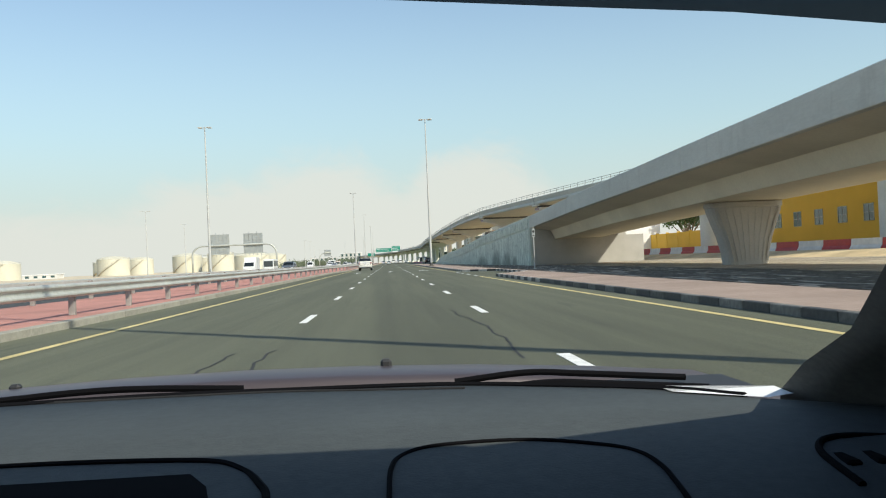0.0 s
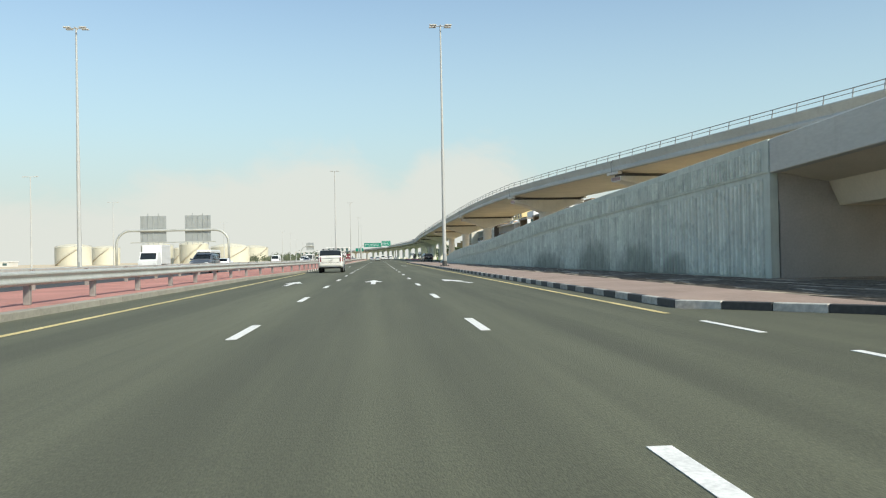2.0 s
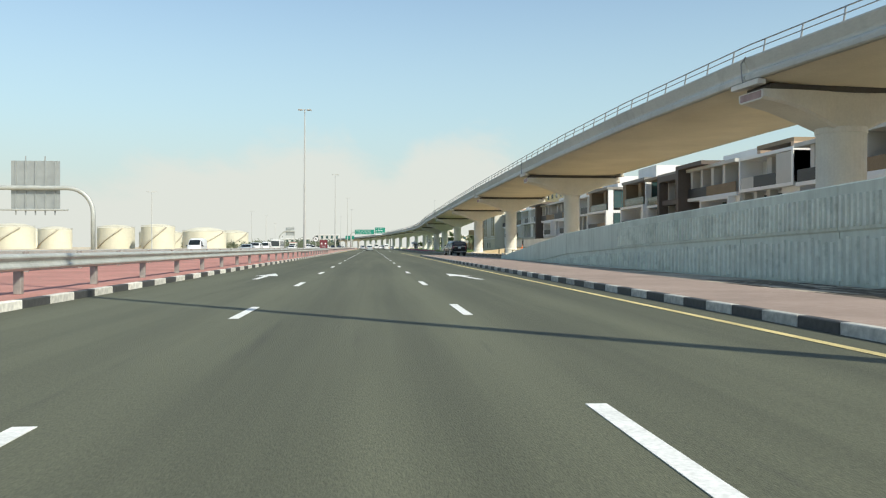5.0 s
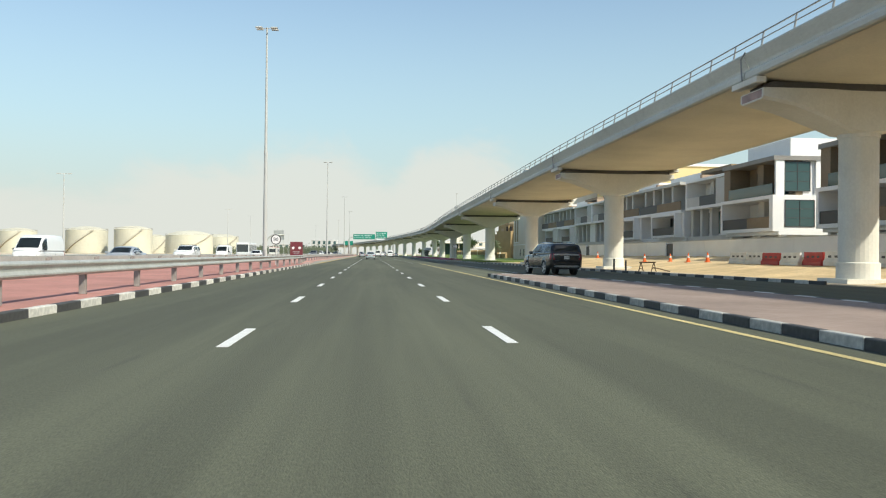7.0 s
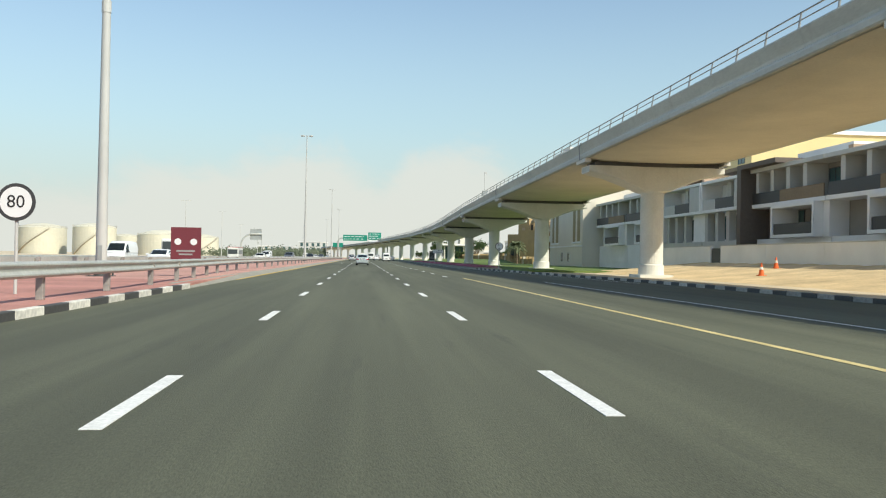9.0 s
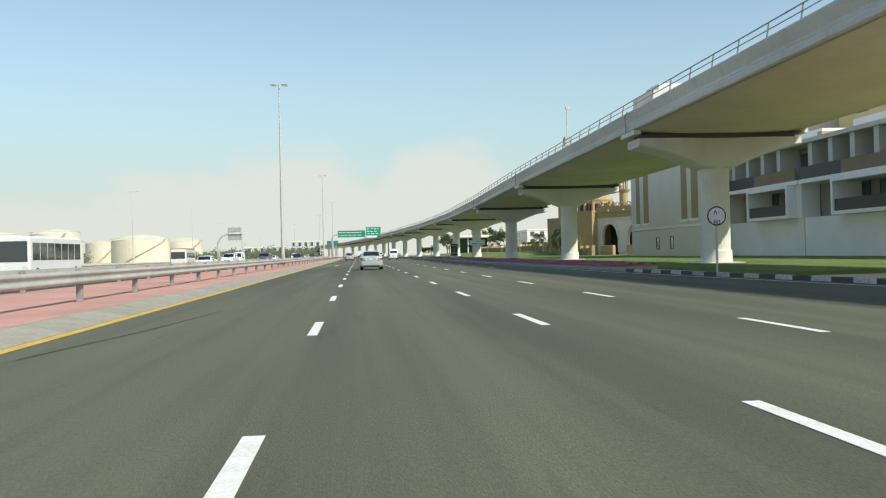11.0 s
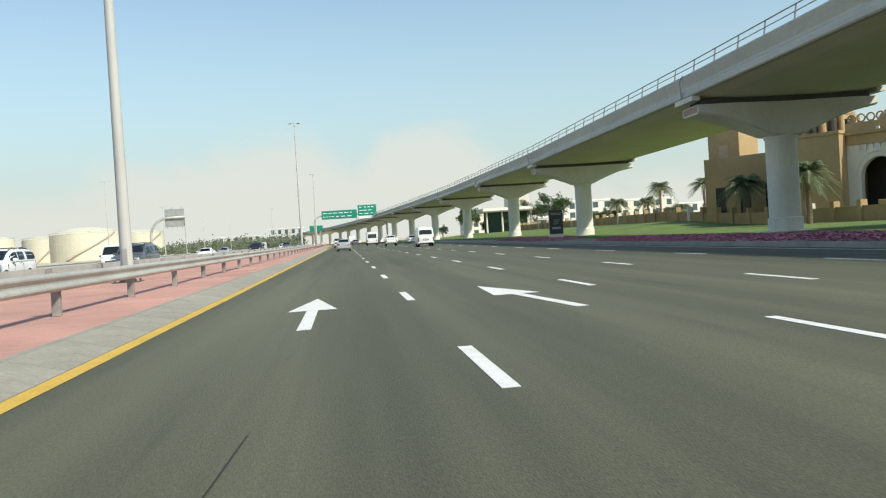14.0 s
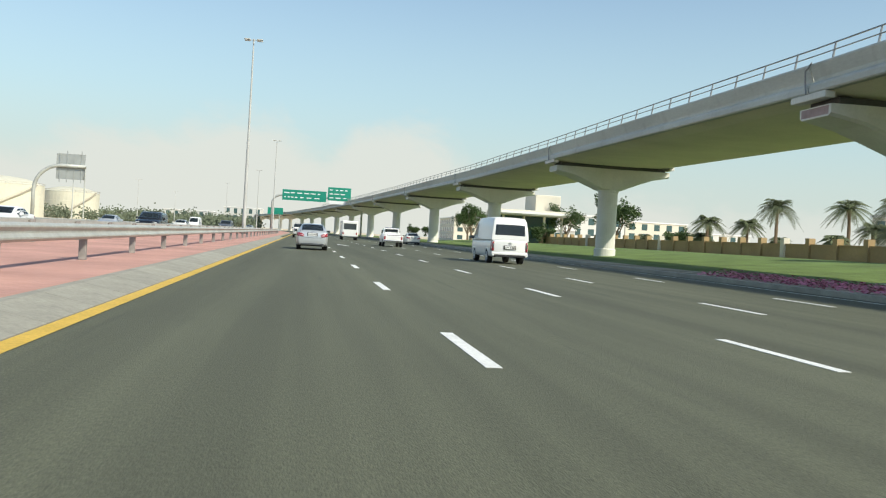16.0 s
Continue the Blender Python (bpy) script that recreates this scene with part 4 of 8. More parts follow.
g3 = thing("sign_gantry", "tubular gantry across the highway with green direction signs", "sign gantry", at=pose(0, 703, 0))
bm = bmesh.new()
bent_tube(bm, arch_points(-11.6 - 1.3, 12.6, 10.6, 2.4), 0.3)
part("arch", bm, GALV, g3, smooth=True)


def green_board(x0, x1, z0, z1, rows):
    b = part("sign_board", boxed(x0, x1, -0.5, -0.42, z0, z1, bevel=0.02), SIGN_GREEN, g3, "green direction sign with white writing")
    r2 = random.Random(int(x0 * 10) + 50)
    for i in range(rows):
        z = z1 - (z1 - z0) * (i + 0.7) / (rows + 0.4)
        x = x0 + 0.5
        while x < x1 - 1.0:
            w = r2.uniform(0.5, 1.5)
            if x + w > x1 - 0.3:
                break
            part("writing_bar", boxed(x, x + w, -0.512, -0.5, z - 0.14, z + 0.14), SIGN_WHITE, b)
            x += w + r2.uniform(0.3, 0.9)


green_board(-10.2, 2.2, 9.3, 12.3, 2)
green_board(2.6, 9.2, 9.9, 13.7, 3)
part("sign_board", boxed(3.0, 8.6, -0.5, -0.42, 8.9, 9.8), SIGN_WHITE, g3, "pale exit plate")
g4 = thing("sign_gantry", "distant green sign over the highway", "sign gantry", at=pose(bend(860), 860, 0))
part("post", tube(bmesh.new(), (3, 0, 0), (3, 0, 9.5), 0.3), GALV, g4)
part("sign_board", boxed(-2.5, 4.5, -0.5, -0.42, 7.5, 10.5), SIGN_GREEN, g4, "green direction sign")


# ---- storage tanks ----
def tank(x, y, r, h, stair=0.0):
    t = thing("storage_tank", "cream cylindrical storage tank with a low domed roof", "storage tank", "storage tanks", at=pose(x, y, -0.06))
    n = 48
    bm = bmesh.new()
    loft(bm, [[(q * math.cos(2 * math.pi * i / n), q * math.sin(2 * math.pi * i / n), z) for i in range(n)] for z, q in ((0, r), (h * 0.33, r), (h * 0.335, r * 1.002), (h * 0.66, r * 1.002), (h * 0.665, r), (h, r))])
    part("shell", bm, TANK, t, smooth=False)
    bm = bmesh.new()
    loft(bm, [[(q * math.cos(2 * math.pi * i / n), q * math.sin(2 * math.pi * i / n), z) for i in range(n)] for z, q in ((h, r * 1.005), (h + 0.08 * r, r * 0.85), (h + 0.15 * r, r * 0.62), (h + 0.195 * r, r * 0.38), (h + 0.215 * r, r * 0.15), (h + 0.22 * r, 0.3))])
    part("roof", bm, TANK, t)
    bm = bmesh.new()
    for k in range(n):
        a, b = 2 * math.pi * k / n, 2 * math.pi * (k + 1) / n
        tube(bm, ((r + 0.1) * math.cos(a), (r + 0.1) * math.sin(a), h + 0.9), ((r + 0.1) * math.cos(b), (r + 0.1) * math.sin(b), h + 0.9), 0.06, n=4, caps=False)
        if k % 3 == 0:
            tube(bm, ((r + 0.1) * math.cos(a), (r + 0.1) * math.sin(a), h), ((r + 0.1) * math.cos(a), (r + 0.1) * math.sin(a), h + 0.9), 0.05, n=4, caps=False)
    part("roof_rail", bm, TANK_TRIM, t)
    bm = bmesh.new()
    a0, a1 = radians(215 + stair), radians(300 + stair)
    m = 22
    pts = [(math.cos(a0 + (a1 - a0) * i / m), math.sin(a0 + (a1 - a0) * i / m), h * i / m) for i in range(m + 1)]
    loft(bm, [[((r + q) * c, (r + q) * s, z + e) for q, e in ((0.02, 0), (0.9, 0), (0.9, 0.2), (0.02, 0.2))] for c, s, z in pts])
    part("spiral_stair", bm, TANK_TRIM, t)
    bm = bmesh.new()
    loft(bm, [[((r + q) * c, (r + q) * s, z + 1.0 + e) for q, e in ((0.82, 0), (0.9, 0), (0.9, 0.1), (0.82, 0.1))] for c, s, z in pts])
    part("stair_rail", bm, TANK_TRIM, t)
    return t


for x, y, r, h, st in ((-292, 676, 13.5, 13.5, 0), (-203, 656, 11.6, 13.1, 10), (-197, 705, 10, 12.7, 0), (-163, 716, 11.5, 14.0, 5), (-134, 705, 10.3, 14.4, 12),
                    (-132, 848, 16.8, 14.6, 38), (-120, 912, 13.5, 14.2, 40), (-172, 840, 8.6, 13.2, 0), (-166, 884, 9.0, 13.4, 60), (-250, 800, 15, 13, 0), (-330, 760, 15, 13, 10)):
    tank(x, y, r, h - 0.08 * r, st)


# ---- buildings on the right ----
def window(parent, x, y0, y1, z0, z1, bars=(1, 1), facing="x", depth=0.18, frame_mat=None):
    """A recessed pane with frame and glazing bars in a wall facing -x or -y."""
    fm = frame_mat or RAIL_DARK
    w = part("window", bmesh.new(), fm, parent)
    bm = bmesh.new()

    def bx(b, u0, u1, v0, v1, d0, d1):
        if facing == "x":
            box(b, x + d0, x + d1, u0, u1, v0, v1)
        else:
            box(b, u0, u1, x + d0, x + d1, v0, v1)
    for u0, u1, v0, v1 in ((y0, y1, z0, z0 + 0.07), (y0, y1, z1 - 0.07, z1), (y0, y0 + 0.07, z0, z1), (y1 - 0.07, y1, z0, z1)):
        bx(bm, u0, u1, v0, v1, -0.02, 0.06)
    for i in range(1, bars[0] + 1):
        u = y0 + (y1 - y0) * i / (bars[0] + 1)
        bx(bm, u - 0.03, u + 0.03, z0, z1, -0.015, 0.05)
    for i in range(1, bars[1] + 1):
        v = z0 + (z1 - z0) * i / (bars[1] + 1)
        bx(bm, y0, y1, v - 0.03, v + 0.03, -0.015, 0.05)
    bm.to_mesh(w.data)
    bm.free()
    bm = bmesh.new()
    bx(bm, y0 + 0.02, y1 - 0.02, z0 + 0.02, z1 - 0.02, 0.02, 0.04)
    part("pane", bm, GLASS_B, w)
    return w


def house_base(y, w, label, x=38.5):
    return thing("townhouse", label, "house", "row of townhouses", at=pose(x, y, -0.05) @ Matrix.Diagonal((1, 1, 0.94, 1)))


def carport(t, x, y0, y1, z):
    """Shaded parking storey: slab on columns with a dark slot behind a low wall."""
    part("carport_slab", boxed(x, 8, y0, y1, z - 0.35, z), PLASTER_W, t)
    part("carport_back", boxed(6.5, 7, y0 + 0.2, y1 - 0.2, 0, z - 0.35), PLASTER_G, t)
    n = max(2, round((y1 - y0) / 5.5))
    for k in range(n + 1):
        yy = y0 + 0.3 + (y1 - y0 - 0.9) * k / n
        part("column", boxed(x + 0.4, x + 1.0, yy, yy + 0.5, 0, z - 0.35), PLASTER_W, t)


def frame_box(t, x, y0, y1, z0, z1, depth, mat, th=0.35, label=""):
    """Open picture frame that stands out from the front."""
    bm = bmesh.new()
    for q in ((x, x + depth, y0, y1, z0, z0 + th), (x, x + depth, y0, y1, z1 - th, z1), (x, x + depth, y0, y0 + th, z0 + th, z1 - th), (x, x + depth, y1 - th, y1, z0 + th, z1 - th)):
        box(bm, *q)
    return part("balcony_frame", bm, mat, t, label)


def end_house(y, w=11.2):
    """Corner unit: white projecting box, timber-clad top balcony, tall glazed end wall."""
    t = house_base(y, w, "three-storey corner townhouse with a white end wall and brown balcony")
    part("wall", boxed(3.2, 14, 0.6, w, 0, 11.3), PLASTER_W, t)
    carport(t, 0.6, 0.0, w, 3.95)
    part("end_wall", boxed(0.0, 11.0, 0.0, 0.4, 3.95, 7.7), PLASTER_W, t)
    for xx in (1.2, 6.8):
        window(t, -0.05, xx, xx + 3.0, 4.4, 7.2, (1, 2), facing="y")
        window(t, 0.45, xx + 0.2, xx + 2.8, 8.1, 11.2, (1, 2), facing="y")
        part("mullion_pier", boxed(xx + 3.3, xx + 4.2, 0.3, 0.6, 7.7, 11.3), PLASTER_W, t)
    part("corner_pier", boxed(0.45, 1.3, 0.3, 0.6, 7.7, 11.3), PLASTER_W, t)
    frame_box(t, 0.0, 0.4, w, 3.95, 7.7, 3.2, PLASTER_W, 0.38, "white box frame round the balcony")
    part("balustrade", boxed(0.1, 0.18, 0.8, 6.0, 4.33, 5.5), CLAD_BROWN, t)
    part("balustrade", boxed(0.1, 0.18, 6.0, w - 0.4, 4.33, 5.5), RAIL_DARK, t)
    part("balcony_pier", boxed(1.6, 3.2, 5.2, 6.6, 4.33, 7.3), PLASTER_C, t)
    window(t, 3.12, 2.0, 4.6, 4.4, 7.0, (1, 1))
    window(t, 3.12, 7.2, 9.4, 4.4, 7.0, (1, 1))
    part("top_wall", boxed(2.6, 3.3, 0.6, w, 7.7, 11.3), CLAD_BROWN, t)
    part("top_side", boxed(0.4, 2.6, w - 1.6, w, 7.7, 11.3), CLAD_BROWN, t)
    part("top_pier", boxed(1.2, 2.6, 4.6, 6.0, 7.7, 11.3), CLAD_BROWN, t)
    for a in (2.0, 6.8):
        window(t, 2.52, a, a + 2.2, 7.9, 10.8, (1, 1))
    part("balustrade", boxed(0.2, 0.26, 0.6, w - 1.6, 7.7, 8.9), GLASS_B, t)
    part("roof_slab", boxed(0.2, 14.2, 0.2, w + 0.1, 11.3, 11.75), PLASTER_G, t)
    part("penthouse", boxed(2.2, 13.0, 0.9, w - 2.0, 11.75, 13.7), PLASTER_W, t)


def frame_house(y, w=13.0):
    """Set-back unit with a white frame at the top and columns below."""
    t = house_base(y, w, "three-storey townhouse with a white framed upper balcony")
    part("wall", boxed(3.4, 14, 0, w, 0, 11.2), PLASTER_W, t)
    part("base", boxed(1.6, 3.4, 0, w, 0, 3.9), PLASTER_W, t)
    part("base_grey", boxed(1.2, 1.6, 0, w, 2.0, 3.9), PLASTER_C, t)
    frame_box(t, 0.9, 0.0, w, 7.4, 11.3, 2.5, PLASTER_W, 0.35, "white box frame round the upper balcony")
    part("side_panel", boxed(1.0, 3.4, 0.0, 3.6, 7.75, 10.9), PLASTER_C, t)
    part("balustrade", boxed(1.0, 1.08, 3.6, 8.6, 7.75, 9.0), RAIL_DARK, t)
    part("balustrade", boxed(1.0, 1.08, 8.6, w - 0.4, 7.75, 9.0), PLASTER_C, t)
    part("balcony_pier", boxed(2.0, 3.4, 6.6, 7.6, 7.75, 10.9), PLASTER_C, t)
    for a in (4.2, 8.2):
        window(t, 3.32, a, a + 2.2, 7.9, 10.6, (1, 1))
    for k in range(3):
        a = 4.0 + k * 3.0
        window(t, 3.32, a, a + 2.1, 4.2, 7.1, (2, 1))
        part("column", boxed(1.6, 2.4, a + 2.1, a + 2.9, 3.9, 7.4), PLASTER_C, t)
    part("side_wall", boxed(1.6, 3.4, 0.0, 3.6, 3.9, 7.4), PLASTER_W, t)
    part("roof_canopy", boxed(3.0, 12, 4.0, w + 0.2, 12.3, 12.75), CLAD_BROWN, t)
    # end face in lighter tan than the roof: sunlight put into the colour
    part("canopy_end", boxed(3.0, 12, 4.0, 4.6, 11.2, 12.3), CLAD_TAN, t)
    part("roof_room", boxed(6.0, 12, 4.6, w, 11.2, 12.3), CLAD_BROWN, t)


def fin_house(y, w=15.8, far_frame=False):
    """Grey unit with slim white fins, brown balcony panels and a thin roof slab."""
    t = house_base(y, w, "three-storey grey townhouse with white fins and brown balcony panels")
    part("wall", boxed(3.0, 14, 0, w, 0, 11.0), PLASTER_G, t)
    part("base", boxed(1.4, 3.0, 0, w, 0, 3.9), PLASTER_W, t)
    part("roof_slab", boxed(0.6, 14.2, 0, w, 11.0, 11.4), PLASTER_C, t)
    part("floor_slab", boxed(0.8, 3.0, 0, w, 7.2, 7.6), PLASTER_W, t)
    frame_box(t, 0.3, 1.0, w * 0.6, 3.9, 7.2, 2.7, PLASTER_W, 0.32, "white box frame round the balcony")
    part("balustrade", boxed(0.42, 0.5, 1.4, w * 0.6 - 0.4, 4.22, 5.3), RAIL_DARK, t)
    part("white_panel", boxed(1.2, 3.0, 0.0, 1.0, 3.9, 7.2), PLASTER_W, t)
    for k in range(4):
        a = 1.2 + k * (w - 2.4) / 4
        window(t, 2.92, a, a + 2.0, 7.8, 10.5, (1, 1))
        window(t, 2.92, a, a + 2.0, 4.3, 6.8, (1, 1))
        part("fin", boxed(1.0, 3.0, a + 2.3, a + 3.0, 7.6, 11.0), PLASTER_C, t)
    part("balustrade", boxed(0.82, 0.9, 0.3, w * 0.55, 7.6, 8.8), CLAD_BROWN, t)
    part("balustrade", boxed(0.82, 0.9, w * 0.55, w - 0.3, 7.6, 8.8), RAIL_DARK, t)
    if far_frame:
        part("tall_frame", boxed(-0.4, 3.0, w - 0.9, w, 0.0, 11.9), CLAD_DARK, t, "tall dark brown frame at the end of the block")
        part("tall_frame", boxed(-0.4, 3.0, w * 0.45, w - 0.9, 11.4, 11.9), CLAD_DARK, t)
        part("dark_wall", boxed(2.6, 2.95, w * 0.62, w - 0.9, 3.9, 11.0), CLAD_DARK, t)
    part("penthouse", boxed(4.5, 12, 2.0, w - 3.0, 11.4, 13.0), PLASTER_W, t)
    part("penthouse_end", boxed(4.0, 9, 1.2, 2.0, 11.4, 12.6), CLAD_TAN, t)


def window_house(y, w=14.0):
    """Unit with a dark frame round two storeys of tall windows."""
    t = house_base(y, w, "three-storey townhouse with a dark brown frame round tall windows")
    part("wall", boxed(2.4, 14, 0, w, 0, 11.0), PLASTER_G, t)
    part("base", boxed(1.4, 2.4, 0, w, 0, 3.9), PLASTER_W, t)
    frame_box(t, 0.2, 0.0, w * 0.62, 3.6, 11.2, 2.2, CLAD_DARK, 0.8, "dark brown frame")
    part("cross_band", boxed(0.6, 2.4, 0.8, w * 0.62 - 0.8, 7.1, 7.8), CLAD_DARK, t)
    for k in range(2):
        a = 1.4 + k * 3.4
        for z in (4.5, 7.9):
            window(t, 2.3, a, a + 2.4, z, z + 2.5, (1, 2))
        part("pier", boxed(1.4, 2.4, a + 2.5, a + 3.3, 4.4, 10.4), PLASTER_C, t)
    frame_box(t, 0.4, w * 0.62, w, 3.9, 7.4, 2.0, PLASTER_W, 0.35)
    part("balustrade", boxed(0.5, 0.58, w * 0.62 + 0.4, w - 0.4, 4.2, 5.4), CLAD_BROWN, t)
    part("balustrade", boxed(0.5, 0.58, w * 0.62 + 0.1, w - 0.1, 7.4, 8.6), GLASS_B, t)
    window(t, 2.3, w * 0.7, w - 1.4, 7.6, 10.4, (1, 1))
    window(t, 2.3, w * 0.7, w - 1.4, 4.4, 6.9, (1, 1))
    part("roof_slab", boxed(0.2, 14.2, w * 0.62, w + 0.1, 11.0, 11.4), CLAD_BROWN, t)
    part("roof_edge", boxed(0.2, 14.2, 0, w * 0.62, 11.2, 11.5), PLASTER_G, t)
    part("penthouse", boxed(4, 12, 3, w - 3, 11.4, 13.0), PLASTER_W, t)


PLASTER_C = material("cream_grey_plaster", (0.56, 0.545, 0.50), 0.85, grain=0.03, grain_size=10, stain=0.07, stain_size=0.4)
CLAD_TAN = material("tan_cladding", (0.46, 0.33, 0.23), 0.8, grain=0.08, grain_size=5, stain=0.08, stain_size=0.5)
CLAD_DARK = material("dark_brown_cladding", (0.13, 0.105, 0.085), 0.75, grain=0.08, grain_size=5, stain=0.08, stain_size=0.5)
frame_house(166.0, 15.0)
frame_house(182.0, 15.4)
fin_house(200.6, 19.0)
frame_house(220.3, 12.0)
fin_house(232.6, 15.4, far_frame=True)
window_house(248.3, 13.6)
end_house(262.2)
end_house(281.6, 12.5)
frame_house(294.4)
fin_house(308.6, 17.4)
fin_house(326.1, 15.0, far_frame=True)
frame_house(341.4, 12.6)
frame_house(354.2, 13.0)
fin_house(367.5, 15.8)
fin_house(383.5, 15.8)
# the sand rises gently from the piers to the wall in front of the houses
def rise(x, y):
    u = min(1.0, max(0.0, (x - 23.2) / 11.4))
    v = min(1.0, max(0.0, (y - 222.0) / 16.0), max(0.0, (358.0 - y) / 16.0))
    return -0.065 + 1.26 * u * v + (0.05 * math.sin(x * 1.7 + y * 0.6) * math.sin(y * 0.9) + 0.03 * math.sin(y * 2.1 - x)) * u * v


bm = bmesh.new()
rows_ = [[bm.verts.new((23.0 + k * 0.95, 220.0 + j * 1.0, rise(23.0 + k * 0.95, 220.0 + j * 1.0))) for k in range(16)] for j in range(140)]
for p, q in zip(rows_, rows_[1:]):
    for k in range(15):
        bm.faces.new((p[k], p[k + 1], q[k + 1], q[k]))
tagged(finish("sand_rise", bm, SAND_YELLOW, smooth=True), "uneven yellow sand rising towards the houses", "sand", kind="structure")
for x, y, h in ((18.6, 266.3, 0.95), (19.4, 265.9, 0.85)):
    post = thing("short_post", "short dark steel post standing in the sand", "post", "posts in the sand", at=pose(x, y, -0.06))
    part("shaft", boxed(-0.06, 0.06, -0.06, 0.06, 0, h, bevel=0.015), RAIL_DARK, post)
    part("post_cap", boxed(-0.075, 0.075, -0.075, 0.075, h, h + 0.03, bevel=0.008), GALV_POST, post)
tr = thing("trestle", "low weathered wooden trestle on the sand", "trestle", at=pose(21.0, 265.6, -0.06, 0, 0, 20))
part("top_beam", boxed(-0.75, 0.75, -0.05, 0.05, 0.68, 0.78, bevel=0.01), BARK, tr)
for sx in (-0.6, 0.6):
    for sy in (-1, 1):
        part("leg", tube(bmesh.new(), (sx, sy * 0.3, 0), (sx, sy * 0.03, 0.7), 0.04, n=6), BARK, tr)
    part("brace", tube(bmesh.new(), (sx, -0.2, 0.25), (sx, 0.2, 0.25), 0.025, n=6), BARK, tr)
part("loose_plank", tube(bmesh.new(), (0.5, -0.1, 0.35), (1.9, -0.3, 0.05), 0.05, n=6), BARK, tr)
# street wall in front of the houses
bw = thing("boundary_wall", "long plain white-grey boundary wall in front of the houses", "wall", kind="structure")
for i in range(20):
    a = 164 + i * 9.6
    if i % 4 == 2:
        part("gate", boxed(34.72, 34.8, a, a + 2.4, -0.05, 2.6), RAIL_DARK, bw)
        a += 2.4
    part("wall_section", boxed(34.6, 34.9, a, 164 + i * 9.6 + 9.56, -0.05, 2.8), PLASTER_W, bw)
    part("wall_cap", boxed(34.55, 34.95, a, 164 + i * 9.6 + 9.56, 2.8, 2.88), PLASTER_C, bw)

# water-filled barriers on the sand
def barrier(mat, label):
    t = thing("plastic_barrier", label, "barrier", "row of plastic barriers")
    bm = bmesh.new()
    loft(bm, [[(px * k, yy, pz) for px, pz in ((-0.24, 0), (-0.24, 0.25), (-0.12, 0.45), (-0.1, 0.9), (0.1, 0.9), (0.12, 0.45), (0.24, 0.25), (0.24, 0))] for yy, k in ((0.0, 0.7), (0.06, 1.0), (2.72, 1.0), (2.78, 0.7))])
    part("shell", bm, mat, t)
    for k in range(3):
        # dark block through the shell, painted as a shaded hole
        part("moulded_hole", boxed(-0.135, 0.135, 0.45 + k * 0.75, 0.8 + k * 0.75, 0.52, 0.66), GAP_SHADE, t)
    return t


b_white = barrier(PLASTIC_W, "white water-filled plastic road barrier on sand")
b_red = barrier(PLASTIC_R, "red water-filled plastic road barrier on sand")
b_white.matrix_basis = pose(29.5, 267.0, rise(29.5, 267.0) - 0.03, 0, 0, 3)
b_red.matrix_basis = pose(29.4, 261.1, rise(29.4, 261.1) - 0.03, 0, 0, 1)
for i, c in enumerate("W-WRWWWRWWRWWWRW"):
    if c != "-":
        copy_thing(b_white if c == "W" else b_red, pose(29.5 + 0.12 * math.sin(i * 2.1), 264.1 - i * 2.92, rise(29.5, 265.5 - i * 2.92) - 0.03, 0, 0, 3 * math.sin(i * 1.7)))
cone = thing("traffic_cone", "orange traffic cone on the sand", "traffic cone", "cones on the sand", at=pose(29.5, 284.7, rise(29.5, 284.7)) @ Matrix.Scale(1.08, 4))
part("cone_body", tube(bmesh.new(), (0, 0, 0.03), (0, 0, 0.75), 0.17, 0.03, n=14), ORANGE, cone)
part("cone_foot", boxed(-0.22, 0.22, -0.22, 0.22, 0, 0.04), ORANGE, cone)
part("white_band", tube(bmesh.new(), (0, 0, 0.36), (0, 0, 0.52), 0.115, 0.082, n=14), PLASTIC_W, cone)
for x, yy in ((29.5, 279.8), (29.5, 275.1), (28.6, 290), (27.0, 312), (31.0, 318)):
    copy_thing(cone, pose(x, yy, rise(x, yy)) @ Matrix.Scale(1.08, 4))

# red and white jersey barriers and the yellow building beyond the bridge
jb = {}
for c, m, lab in (("R", PLASTIC_R, "red concrete jersey barrier"), ("W", PLASTIC_W, "white concrete jersey barrier")):
    t = thing("jersey_barrier", lab + " in a row of alternating colours", "barrier", "row of jersey barriers")
    bm = bmesh.new()
    loft(bm, [[(px, yy, pz) for px, pz in ((-0.30, 0), (-0.28, 0.1), (-0.14, 0.3), (-0.1, 0.8), (0.1, 0.8), (0.14, 0.3), (0.28, 0.1), (0.30, 0))] for yy in (0.0, 4.27)])
    part("block", bm, m, t)
    jb[c] = t
jb["R"].matrix_basis = pose(36.0, 49.0, 0.5)
jb["W"].matrix_basis = pose(36.0, 53.35, 0.5)
for i in range(22):
    copy_thing(jb["RW"[i % 2]], pose(36.0, 57.7 + i * 4.35, 0.5))
bm = bmesh.new()
loft(bm, [[(x0, y, -0.1), (x0 + 2.2, y, 0.38), (x0 + 3.6, y, 0.5), (51.9, y, 0.5), (51.9, y, -0.1)] for y, x0 in ((20, 31.5), (50, 31.2), (80, 31.8), (110, 31.3), (135, 31.6), (150, 32))])
tagged(finish("sand_bank", bm, SAND_YELLOW), "low bank of yellow sand behind the bridge", "bank", kind="structure")
yb = thing("yellow_building", "long two-storey building with bright yellow plaster walls", "building", at=pose(52, 30, -0.05))
part("wall", boxed(0, 14, 0, 90, 0, 9.0), PLASTER_Y, yb)
part("roof_edge", boxed(-0.3, 14.3, -0.3, 90.3, 9.0, 9.4), PLASTER_B, yb)
